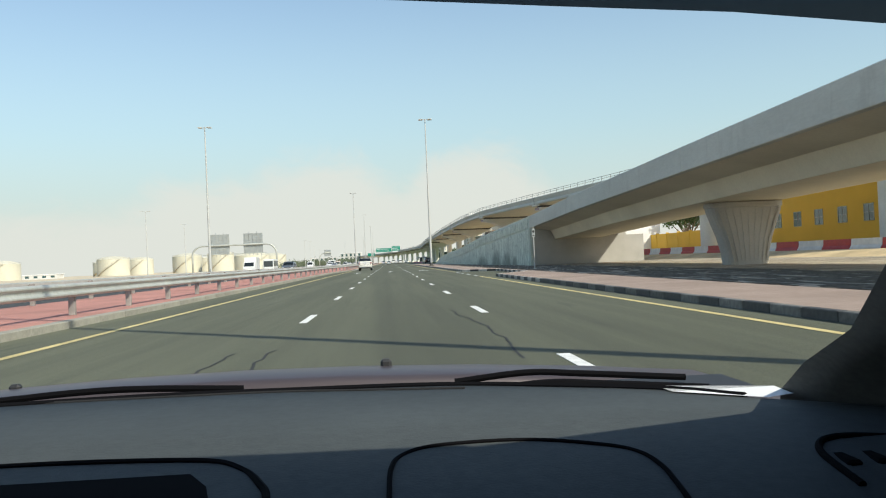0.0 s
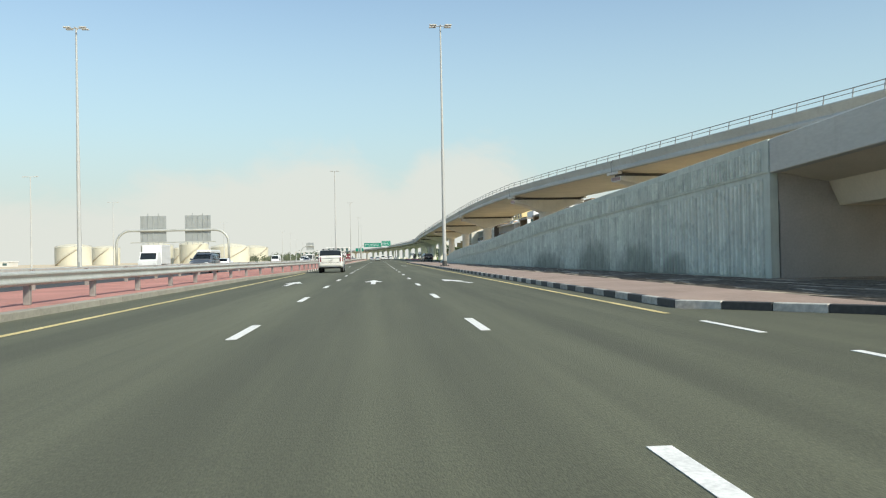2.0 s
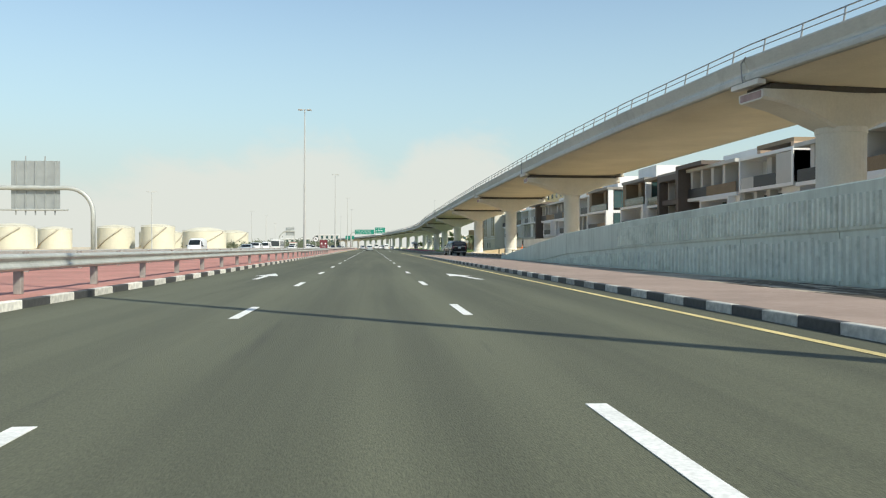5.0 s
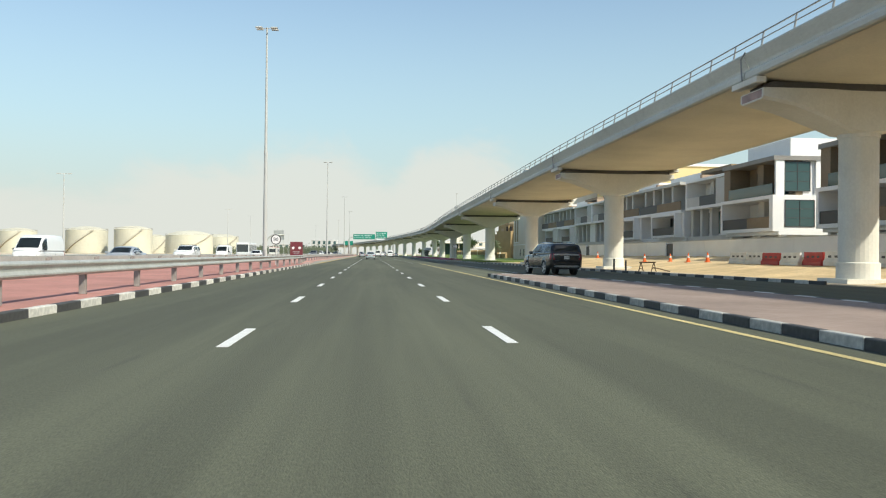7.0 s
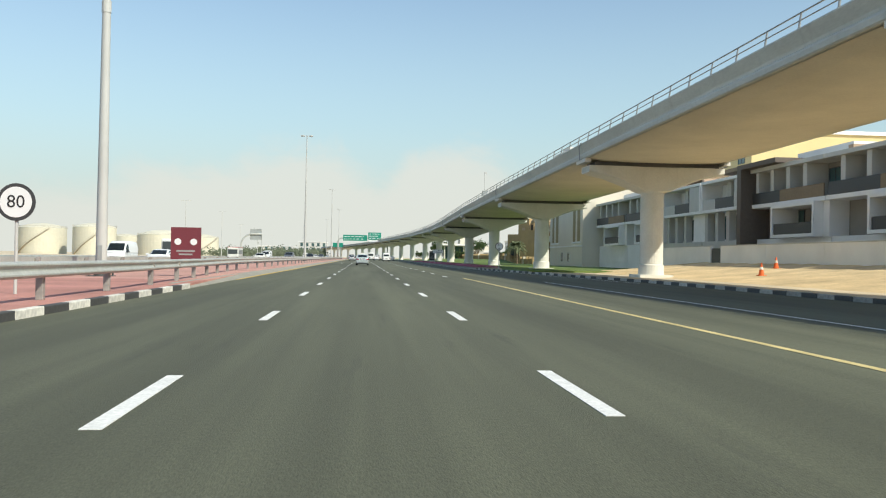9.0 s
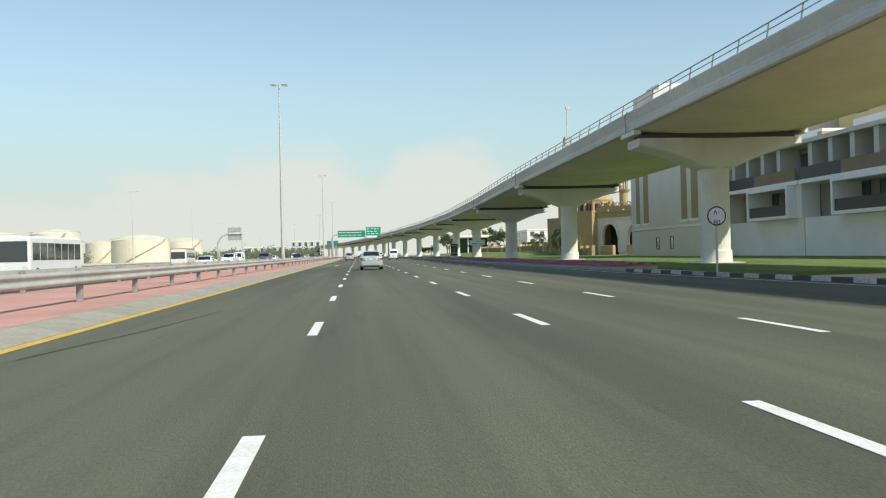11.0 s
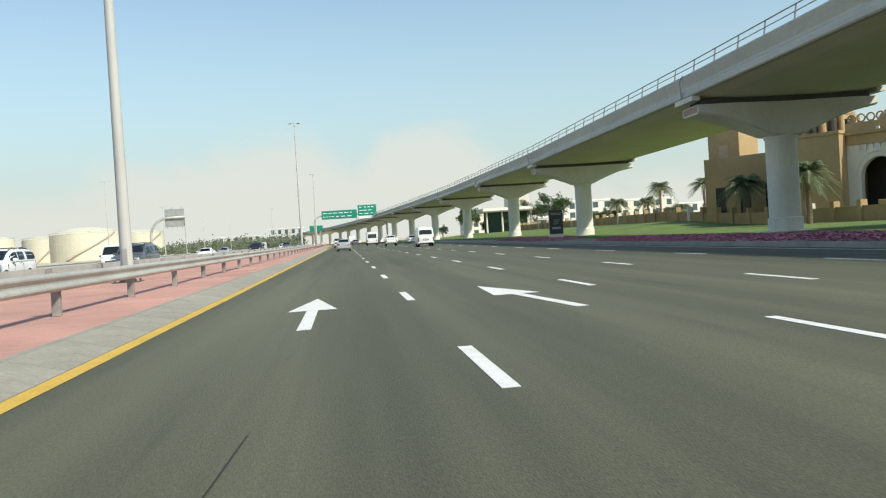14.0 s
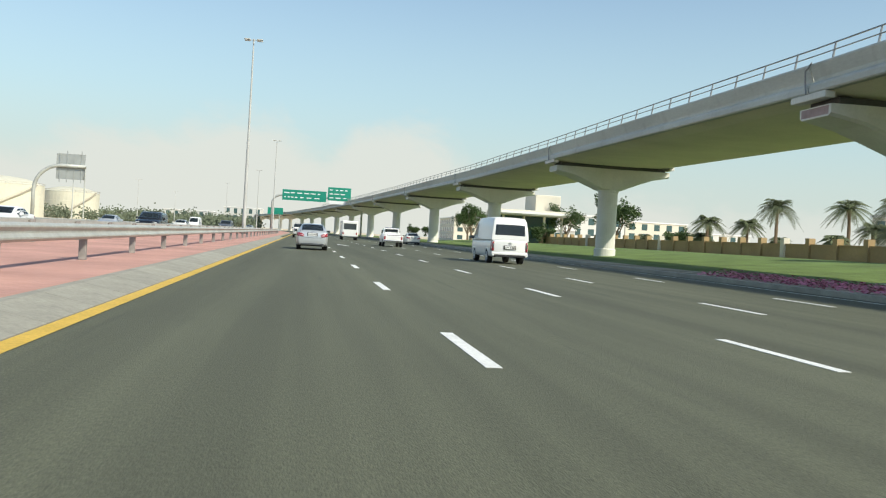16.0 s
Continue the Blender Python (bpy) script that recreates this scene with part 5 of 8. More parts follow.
for i in range(16):
    yy = 0.1 + i * 5.5
    window(yb, -0.03, yy + 0.15, yy + 2.2, 3.3, 5.2, (1, 1), frame_mat=SIGN_BACK)
yw = thing("yellow_boundary_wall", "yellow plastered boundary wall behind the barriers", "wall", kind="structure")
for i in range(12):
    part("wall_section", boxed(50.6, 50.9, 120.4 + i * 6, 126.2 + i * 6, 0.3, 4.0), PLASTER_Y, yw)
    part("pillar", boxed(50.5, 51.0, 126.2 + i * 6, 126.4 + i * 6, 0.3, 4.2), PLASTER_Y, yw)

# parking sign by the lay-by
ps = thing("parking_sign", "parking sign plate greyed for shade, on a grey post at the pavement edge", "road sign", at=pose(10.6, 64.2, 0.12))
part("post", tube(bmesh.new(), (0, 0, 0), (0, 0, 3.1), 0.035, n=10), POLE, ps)
# plate in grey sheet: the shade on it is put into the colour
plate = part("plate", boxed(-0.12, 0.12, -0.06, -0.04, 2.35, 2.95, bevel=0.005), SIGN_BACK, ps)
part("symbol", tube(bmesh.new(), (0, -0.061, 2.76), (0, -0.066, 2.76), 0.09, n=20), INK, plate)
part("writing_bar", boxed(-0.08, 0.08, -0.065, -0.061, 2.44, 2.5), INK, plate)

# speed limit sign and small advert board in the median
sp = thing("speed_limit_sign", "round white speed limit sign with a dark rim reading 80", "road sign", at=pose(-8.15, 276.1, 0.15))
part("post", tube(bmesh.new(), (0, 0.05, 0), (0, 0.05, 2.5), 0.04, n=10), POLE, sp)
part("rim", tube(bmesh.new(), (0, -0.02, 2.15), (0, 0.0, 2.15), 0.44, n=36), RAIL_DARK, sp)
part("disc", tube(bmesh.new(), (0, -0.028, 2.15), (0, -0.02, 2.15), 0.36, n=36), SIGN_WHITE, sp)


def lettering(name, text, size, m, mat, parent):
    cu = bpy.data.curves.new(name, "FONT")
    cu.body, cu.size, cu.align_x, cu.align_y, cu.extrude = text, size, "CENTER", "CENTER", 0.002
    cu.resolution_u = 3
    tmp = new("tmp_text", cu)
    me = bpy.data.meshes.new_from_object(tmp.evaluated_get(bpy.context.evaluated_depsgraph_get()))
    bpy.data.objects.remove(tmp)
    me.materials.append(mat)
    ob = new(name, me)
    ob.parent = parent
    ob.matrix_basis = m
    return ob


lettering("numerals", "80", 0.42, pose(0, -0.033, 2.15, 90, 0, 0), INK, sp)
ad = thing("advert_board", "small dark red advert board with pale emblems on two posts", "sign board", at=pose(-8.0, 295.0, 0.15))
part("panel", boxed(-0.66, 0.66, -0.05, 0.05, 0.45, 2.2), material("maroon_print", (0.16, 0.03, 0.04), 0.5), ad)
for s in (-0.35, 0.35):
    part("emblem", tube(bmesh.new(), (s, -0.055, 1.55), (s, -0.051, 1.55), 0.15, n=18), SIGN_WHITE, ad)
    part("post", boxed(s - 0.04, s + 0.04, -0.03, 0.03, 0, 0.45), POLE, ad)
for zz, a, b in ((1.1, -0.4, 0.4), (0.95, -0.3, 0.3), (0.65, -0.45, 0.45)):
    part("writing_bar", boxed(a, b, -0.055, -0.051, zz, zz + 0.07), SIGN_BACK, ad)

# beige hall with tall ochre stripes
hall = thing("beige_hall", "tall beige plastered building with narrow ochre window strips", "building", at=pose(37.0, 399.6, -0.05))
part("wall", boxed(0, 26, 0, 25.6, 0, 16.5), PLASTER_B, hall)
part("roof_block", boxed(6, 22, 2, 22, 16.5, 19.5), FAR_WHITE, hall)
part("roof_block", boxed(4, 16, 0.5, 9, 16.5, 20.8), FAR_WHITE, hall)
part("roof_block", boxed(0.5, 9, 17, 25.2, 16.5, 21.8), FAR_WHITE, hall)
part("roof_top", boxed(2, 6, 19, 24, 21.8, 23.0), FAR_WHITE, hall)
for a, b in ((1.7, 3.6), (5.0, 6.7), (18.4, 20.3), (21.9, 23.4)):
    strip_b = part("window_strip", boxed(-0.04, 0.1, a, b, 4.5, 15.0), STRIPE_B, hall)
    part("strip_sill", boxed(-0.16, 0.05, a - 0.5, b + 0.5, 4.2, 4.5), PLASTER_W, strip_b)
part("string_course", boxed(-0.12, 0.1, 0, 25.6, 3.6, 3.85), PLASTER_W, hall)
part("parapet_cap", boxed(-0.15, 26.1, -0.15, 25.75, 16.5, 16.75), PLASTER_W, hall)
for a in (9.5, 14.5):
    window(hall, -0.03, a, a + 1.2, 1.0, 2.6, (0, 1))
yl = thing("far_building", "pale yellow block seen behind the hall", "building", "distant buildings", at=pose(52, 368, -0.06))
part("wall", boxed(0, 20, 0, 30, 0, 19.0), PLASTER_PY, yl)
part("roof", boxed(-0.3, 20.3, -0.3, 30.3, 19.0, 19.5), PLASTER_W, yl)
for k in range(5):
    for zz in (4.5, 8.0, 11.5, 15.0):
        window(yl, -0.03, 2.0 + k * 5.6, 4.2 + k * 5.6, zz, zz + 1.8, (1, 0))

# mosque: arcade, drum domes, minaret; local x runs along the arcade, local y into the building
mq = thing("mosque", "ochre stone mosque with a white arcade, ribbed domes and a minaret", "mosque", at=pose(44.5, 469.5, -0.05, 0, 0, -56.6))
part("hall_wall", boxed(0.2, 38, 4.0, 34, 0, 9.0), MOSQUE, mq)
part("corner_tower", boxed(-6.5, 0.0, -1.5, 7, 0, 8.3), MOSQUE, mq, "blank square corner block of ochre stone")
part("tower_cap", boxed(-6.65, 0.1, -1.65, 7.1, 8.3, 8.6), MOSQUE, mq)
part("side_wing", boxed(-20.0, -6.5, 7.0, 16, 0, 8.0), MOSQUE, mq)
for k in range(4):
    part("wing_window", boxed(-18.6 + k * 3.1, -17.4 + k * 3.1, 6.9, 7.1, 1.2, 4.6), OPENING_SHADE, mq)
# square tower with an arched niche and a lattice window on each street side
TX, TY = -22.7, 17.8
tw = part("square_tower", boxed(TX - 2.2, TX + 2.2, TY - 2.2, TY + 2.2, 0, 13.2, bevel=0.05), MOSQUE, mq, "tall square ochre tower with lattice windows")
part("tower_ledge", boxed(TX - 2.45, TX + 2.45, TY - 2.45, TY + 2.45, 13.2, 13.8), MOSQUE, tw)
part("tower_top", boxed(TX - 1.8, TX + 1.8, TY - 1.8, TY + 1.8, 13.8, 17.0), MOSQUE, tw)
for side in (0, 1):
    for z0, z1, w, m in ((3.4, 6.4, 0.75, OPENING_SHADE), (7.6, 10.2, 0.6, CLAD_TAN)):
        b0 = boxed(TX - w, TX + w, TY - 2.24, TY - 2.1, z0, z1) if side else boxed(TX - 2.24, TX - 2.1, TY - w, TY + w, z0, z1)
        niche = part("tower_niche", b0, m, tw)
        if m is OPENING_SHADE:
            bm = bmesh.new()
            for i in range(6):
                for sgn in (-1, 1):
                    u0, u1 = -w, w
                    za, zb = z0 + (z1 - z0) * (i / 6), z0 + (z1 - z0) * ((i + 1) / 6)
                    pa, pb = (u0, za) if sgn > 0 else (u1, za), (u1, zb) if sgn > 0 else (u0, zb)
                    if side:
                        tube(bm, (TX + pa[0], TY - 2.26, pa[1]), (TX + pb[0], TY - 2.26, pb[1]), 0.05, n=4)
                    else:
                        tube(bm, (TX - 2.26, TY + pa[0], pa[1]), (TX - 2.26, TY + pb[0], pb[1]), 0.05, n=4)
            part("lattice", bm, MOSQUE_W, niche)
part("cornice", boxed(0.1, 38, -0.2, 4.0, 7.15, 8.1), MOSQUE, mq)
part("cornice_ledge", boxed(0.1, 38.1, -0.5, 4.0, 8.1, 8.35), MOSQUE, mq)
part("cornice_top", boxed(0.1, 38, -0.25, 4.0, 8.35, 9.2), MOSQUE, mq)
for k in range(10):
    part("roof_lamp", boxed(3.0 + k * 3.6, 3.3 + k * 3.6, -0.6, -0.4, 8.35, 8.6), MOSQUE_W, mq)
BAY, RAD, SPRING, WALL_H = 6.2, 1.7, 3.9, 7.15
for k in range(6):
    c = 2.9 + k * BAY
    arc = [(c - RAD * math.cos(math.pi * i / 16), SPRING + RAD * 1.18 * math.sin(math.pi * i / 16)) for i in range(17)]
    bm = bmesh.new()
    loft(bm, [[(p, 0.0, q), (p, 0.7, q), (p, 0.7, WALL_H), (p, 0.0, WALL_H)] for p, q in arc])
    part("arch_bay", bm, MOSQUE_W, mq)
    part("arch_pier", boxed(c + RAD + 0.55, c + BAY - RAD - 0.55, 0.0, 0.7, 0, SPRING), MOSQUE_W, mq)
    part("wall_strip", boxed(c + RAD, c + BAY - RAD, 0.0, 0.7, SPRING, WALL_H), MOSQUE_W, mq)
    for x in (c + RAD + 0.12, c + BAY - RAD - 0.12, c + RAD + 0.42, c + BAY - RAD - 0.42):
        col = part("column", tube(bmesh.new(), (x, 0.35, 0.5), (x, 0.35, 3.3), 0.13, n=10), MOSQUE_W, mq)
        part("capital", tube(bmesh.new(), (x, 0.35, 3.3), (x, 0.35, SPRING), 0.14, 0.26, n=10), MOSQUE_W, col)
    # raised mouldings round the arch, outer one scalloped
    for rin, rout, d in ((1.03, 1.16, 0.08), (1.26, 1.42, 0.12)):
        bm = bmesh.new()
        loft(bm, [[(c + (p - c) * rin, -d, SPRING + (q - SPRING) * rin), (c + (p - c) * rout, -d, SPRING + (q - SPRING) * rout), (c + (p - c) * rout, 0.02, SPRING + (q - SPRING) * rout), (c + (p - c) * rin, 0.02, SPRING + (q - SPRING) * rin)] for p, q in arc])
        part("arch_moulding", bm, MOSQUE_W, mq)
    part("planter_wall", boxed(c + 1.7, c + 4.6, -4.6, -3.8, 0, 1.9, bevel=0.04), MOSQUE, mq)
part("wall_end", boxed(0.0, 2.9 - RAD, 0.0, 0.7, 0, WALL_H), MOSQUE_W, mq)
# dark sheet before the back wall paints the porch's shade
part("porch_back", boxed(0.2, 38, 3.7, 3.96, 0, 7.1), OPENING_SHADE, mq)
for i in range(60):
    part("dentil", boxed(0.3 + i * 0.62, 0.62 + i * 0.62, -0.16, 0.0, 6.55, 7.1), MOSQUE_W, mq)
for i in range(42):
    bm = bmesh.new()
    bent_tube(bm, [(0.6 + i * 0.88 + 0.36 * math.cos(2 * math.pi * q / 10), 0.0, 9.6 + 0.36 * math.sin(2 * math.pi * q / 10)) for q in range(11)], 0.085, n=5)
    part("roof_ring", bm, MOSQUE, mq)


def dome(x, y, z, r, drum, rise, ribs=24):
    n = ribs * 2
    bm = bmesh.new()
    secs = []
    for i in range(12):
        a = math.pi / 2 * i / 11.3
        rad = r * (math.cos(a) ** 0.9) * (1.03 if 0 < i < 4 else 1.0)
        secs.append([(x + rad * (1.0 if k % 2 else 0.985) * math.cos(2 * math.pi * k / n), y + rad * (1.0 if k % 2 else 0.985) * math.sin(2 * math.pi * k / n), z + drum + rise * math.sin(a)) for k in range(n)])
    loft(bm, secs)
    d = part("dome", bm, DOME, mq, "ribbed ochre dome")
    part("drum", tube(bmesh.new(), (x, y, z), (x, y, z + drum), r * 0.98, n=32), MOSQUE, d)
    top = z + drum + rise
    bm = bmesh.new()
    k = r / 6.0
    for zz, rr in ((0.0, 0.45), (0.5, 0.34), (1.1, 0.12), (1.6, 0.3), (2.0, 0.08)):
        tube(bm, (x, y, top + zz * k - 0.15), (x, y, top + (zz + 0.55) * k), rr * k, rr * k * 0.6, n=10)
    tube(bm, (x, y, top + 2.0 * k), (x, y, top + 4.2 * k), 0.05, n=6)
    part("finial", bm, DOME, d)


dome(0.0, 24.5, 9.0, 6.9, 1.6, 3.6)
dome(-5.4, 6.1, 8.2, 3.3, 2.5, 2.0, 14)
dome(24.0, 22.0, 9.0, 5.0, 1.0, 2.8)
for k in range(12):
    a = 2 * math.pi * (k + 0.5) / 12
    x, yy = -5.4 + 3.3 * math.cos(a), 6.1 + 3.3 * math.sin(a)
    # dark cylinder stands for the shaded niche
    part("drum_niche", tube(bmesh.new(), (x, yy, 8.6), (x, yy, 10.2), 0.42, n=10), OPENING_SHADE, mq)
    a = 2 * math.pi * k / 12
    x, yy = -5.4 + 3.45 * math.cos(a), 6.1 + 3.45 * math.sin(a)
    part("drum_column", tube(bmesh.new(), (x, yy, 8.3), (x, yy, 10.6), 0.3, n=10), MOSQUE, mq)
bm = bmesh.new()
tube(bm, (-20.6, 33.3, 0), (-20.6, 33.3, 14.6), 1.2, 1.0, n=12)
part("minaret", bm, MOSQUE, mq, "slender ochre minaret")
part("gallery", tube(bmesh.new(), (-20.6, 33.3, 14.4), (-20.6, 33.3, 15.0), 1.2, 1.6, n=12), MOSQUE, mq)
for k in range(8):
    a = 2 * math.pi * k / 8
    part("gallery_column", tube(bmesh.new(), (-20.6 + 0.85 * math.cos(a), 33.3 + 0.85 * math.sin(a), 15.0), (-20.6 + 0.85 * math.cos(a), 33.3 + 0.85 * math.sin(a), 17.2), 0.17, n=6), MOSQUE, mq)
part("minaret_cap", tube(bmesh.new(), (-20.6, 33.3, 17.2), (-20.6, 33.3, 19.4), 1.25, 0.15, n=12), DOME, mq)
# low fence in front
fen = thing("stone_fence", "low ochre fence with pillars in front of the mosque", "fence", kind="structure")


def bank(x, y):
    """Height of the lawn, which swells up towards the fence past the mosque."""
    u, v = min(1.0, max(0.0, (x - 19.0) / 20.0)), min(1.0, max(0.0, (y - 474.0) / 30.0))
    return 0.13 + 0.95 * u * u * (3 - 2 * u) * v * v * (3 - 2 * v)


bm = bmesh.new()
rows_ = []
for j in range(45):
    yy = 474.0 + j * 4.0
    rows_.append([bm.verts.new((xx, yy, bank(xx, yy) + (0.004 if xx > 19 else 0.0))) for xx in (18.5, 20.5, 22.5, 24.5, 26.5, 28.5, 30.5, 32.5, 34.5, 36.5, 38.5, 40.3)])
for j in range(44):
    for k in range(11):
        bm.faces.new([rows_[j][k], rows_[j][k + 1], rows_[j + 1][k + 1], rows_[j + 1][k]])
tagged(finish("lawn_bank", bm, GRASS, smooth=True), "gently rising bright green mown lawn", "lawn", kind="structure")
for i in range(38):
    yy = 456 + i * 4.0
    z0 = bank(40.0, yy) - 0.12
    part("pillar", boxed(39.6, 40.2, yy, yy + 0.6, z0 - 0.3, z0 + 1.9), PLASTER_B if i % 7 == 3 else MOSQUE, fen)
    part("panel", boxed(39.8, 40.0, yy + 0.6, yy + 4.0, z0 - 0.3, z0 + 1.3), MOSQUE, fen)
    part("coping", boxed(39.74, 40.06, yy + 0.6, yy + 4.0, z0 + 1.3, z0 + 1.4), MOSQUE, fen)

# station behind the piers: flat canopy over slim columns, entrance box above
st = thing("station_canopy", "pale beige station canopy on columns behind the viaduct", "canopy", kind="structure")
part("canopy", boxed(32.5, 46.0, 610.0, 622.0, 6.2, 7.2, bevel=0.05), PLASTER_B, st)
part("fascia", boxed(32.3, 46.2, 609.8, 609.98, 6.5, 6.9), PLASTER_W, st)
part("entrance_box", boxed(40.0, 45.0, 613.0, 621.0, 7.2, 10.4, bevel=0.1), PLASTER_B, st)
for xx in (33.5, 37.5, 41.5, 45.0):
    part("column", tube(bmesh.new(), (xx, 611.5, -0.05), (xx, 611.5, 6.2), 0.25, n=10), PLASTER_B, st)
part("glazed_wall", boxed(33.5, 45.0, 616.0, 616.2, -0.05, 6.2), GLASS_B, st)

# district name sign and roadside totem
ts = thing("district_sign", "white district name sign on two posts among the flowers", "road sign", at=pose(13.9, 416.1, 0.12))
for s in (-0.6, 0.6):
    part("post", boxed(s - 0.04, s + 0.04, 0.0, 0.06, 0, 2.4), POLE, ts)
pl = part("plate", boxed(-0.95, 0.95, -0.04, 0.0, 1.95, 2.62, bevel=0.008), SIGN_WHITE, ts)
lettering("name", "Al Rashidiya", 0.27, pose(0, -0.045, 2.14, 90, 0, 0), INK, pl)
for i, (a, b) in enumerate(((-0.1, 0.25), (0.3, 0.42), (0.48, 0.8))):
    part("writing_bar", boxed(a, b, -0.046, -0.041, 2.41, 2.47), INK, pl)
for a, b, c, d in ((-0.92, 0.92, 1.975, 1.99), (-0.92, 0.92, 2.58, 2.595)):
    part("border", boxed(a, b, -0.045, -0.041, c, d), INK, pl)
tm = thing("advert_totem", "dark advertising totem with pale writing on a stone base", "sign board", at=pose(17.4, 474.6, 0.12) @ Matrix.Diagonal((0.88, 1, 0.94, 1)))
part("base", boxed(-0.8, 0.8, -0.2, 0.2, 0, 0.5), PIER_CONC, tm)
pn = part("panel", boxed(-0.75, 0.75, -0.14, 0.14, 0.5, 2.95, bevel=0.02), RAIL_DARK, tm)
for zz, a, b in ((2.6, -0.6, 0.6), (2.45, -0.6, 0.6), (1.9, -0.35, 0.4), (1.7, -0.3, 0.3), (1.5, -0.4, 0.2)):
    part("writing_bar", boxed(a, b, -0.146, -0.141, zz, zz + 0.07), SIGN_BACK, pn)
part("writing_bar", boxed(-0.5, 0.5, -0.146, -0.141, 1.0, 1.22), SIGN_BACK, pn)
rs = thing("lamp_on_viaduct", "slim lamp post with a camera box on the viaduct edge", "lamp", at=pose(17.9, 383.8, 10.35))
part("post", tube(bmesh.new(), (0, 0, 0), (0, 0, 3.6), 0.06, 0.04, n=8), POLE, rs)
part("box", boxed(-0.3, 0.3, -0.4, 0.4, 0.2, 1.0), SIGN_BACK, rs)
part("head", boxed(-0.1, 0.3, -0.12, 0.12, 3.55, 3.75), POLE, rs)
rr = thing("round_speed_sign", "round white speed sign with a dark rim on a post", "road sign", at=pose(13.55, 341.3, 0.1))
part("post", tube(bmesh.new(), (0, 0.05, 0), (0, 0.05, 2.75), 0.045, n=8), POLE, rr)
part("rim", tube(bmesh.new(), (0, -0.02, 2.33), (0, 0, 2.33), 0.4, n=32), RAIL_DARK, rr)
disc = part("disc", tube(bmesh.new(), (0, -0.03, 2.33), (0, -0.02, 2.33), 0.345, n=32), SIGN_WHITE, rr)
lettering("numerals", "80", 0.3, pose(0, -0.033, 2.06, 90, 0, 0), INK, disc)
for s in (-1, 1):
    bar = part("numeral_stroke", boxed(-0.018, 0.018, -0.003, 0.0, -0.09, 0.09), INK, disc)
    bar.matrix_basis = pose(-0.06 + s * 0.035, -0.033, 2.47, 0, -s * 22, 0)
part("numeral_dot", boxed(0.07, 0.11, -0.036, -0.033, 2.45, 2.49), INK, disc)


# ---- far buildings ----
def block(x, y, w, d, h, storeys, mat, label):
    t = thing("far_building", label, "building", "distant buildings", at=pose(x, y, -0.06))
    part("wall", boxed(0, w, 0, d, 0, h), mat, t)
    part("roof", boxed(-0.3, w + 0.3, -0.3, d + 0.3, h, h + 0.5), PLASTER_W, t)
    sh = h / storeys
    for s in range(storeys):
        n = max(2, int(d / 5))
        for i in range(n):
            yy = d * (i + 0.3) / n
            part("window", boxed(-0.05, 0.1, yy, yy + d / n * 0.45, s * sh + 0.9, s * sh + sh - 0.6), GLASS_B, t)
        n = max(2, int(w / 5))
        for i in range(n):
            xx = w * (i + 0.3) / n
            part("window", boxed(xx, xx + w / n * 0.45, -0.05, 0.1, s * sh + 0.9, s * sh + sh - 0.6), GLASS_B, t)


for x, y, w, d, h, s, m in ((132, 806, 28, 30, 12.5, 3, PLASTER_B), (160, 800, 26, 30, 9, 2, FAR_WHITE), (46, 650, 14, 22, 4.5, 1, FAR_WHITE), (95, 560, 30, 30, 9, 2, PLASTER_B), (88, 760, 26, 30, 12, 3, FAR_WHITE),
                          (60, 820, 26, 40, 10, 3, PLASTER_B), (-90, 1010, 30, 24, 9, 2, FAR_WHITE), (-60, 1080, 26, 24, 14, 3, FAR_WHITE), (-190, 900, 34, 20, 7, 2, FAR_WHITE), (-360, 640, 30, 14, 3.5, 1, FAR_WHITE), (-262, 640, 24, 14, 3, 1, FAR_WHITE)):
    block(x, y, w, d, h, s, m, "pale low building in the distance")


# ---- plants ----
def palm(h, crown, seed):
    r = random.Random(seed)
    t = thing("palm_tree", "date palm with a rough trunk and arching green fronds", "palm tree", "palm trees")
    bm = bmesh.new()
    secs = []
    for i in range(9):
        z = h * i / 8
        rad = 0.26 - 0.08 * i / 8 + (0.03 if i % 2 else 0) + (0.12 if i == 8 else 0)
        secs.append([(rad * math.cos(2 * math.pi * k / 10) + 0.05 * math.sin(z), rad * math.sin(2 * math.pi * k / 10), z) for k in range(10)])
    loft(bm, secs)
    part("trunk", bm, BARK, t)
    bm = bmesh.new()
    for k in range(76):
        a = r.uniform(0, 2 * math.pi)
        up = r.uniform(-0.35, 1.15)
        ln = crown * r.uniform(0.8, 1.1)
        pts = []
        for i in range(9):
            s = i / 8
            rad = ln * (s * math.cos(up) * 0.95 + 0.03)
            z = h + ln * (math.sin(up) * s - 0.62 * s * s)
            pts.append(Vector((rad * math.cos(a), rad * math.sin(a), z)))
        side = Vector((-math.sin(a), math.cos(a), 0))
        for i in range(8):
            p, q = pts[i], pts[i + 1]
            tube(bm, p, q, 0.025, 0.02, n=3, caps=False)
            for e in range(3):
                o = p.lerp(q, e / 3)
                d = (q - p).normalized()
                le = 0.62 * math.sin(math.pi * min(1, (i + e / 3 + 0.7) / 8.6)) + 0.1
                for s2 in (-1, 1):
                    tip = o + side * s2 * le * 0.85 + d * le * 0.6 - Vector((0, 0, le * 0.35))
                    bm.faces.new([bm.verts.new(o - d * 0.035), bm.verts.new(o + d * 0.035), bm.verts.new(tip)])
    part("crown", bm, FROND, t)
    return t


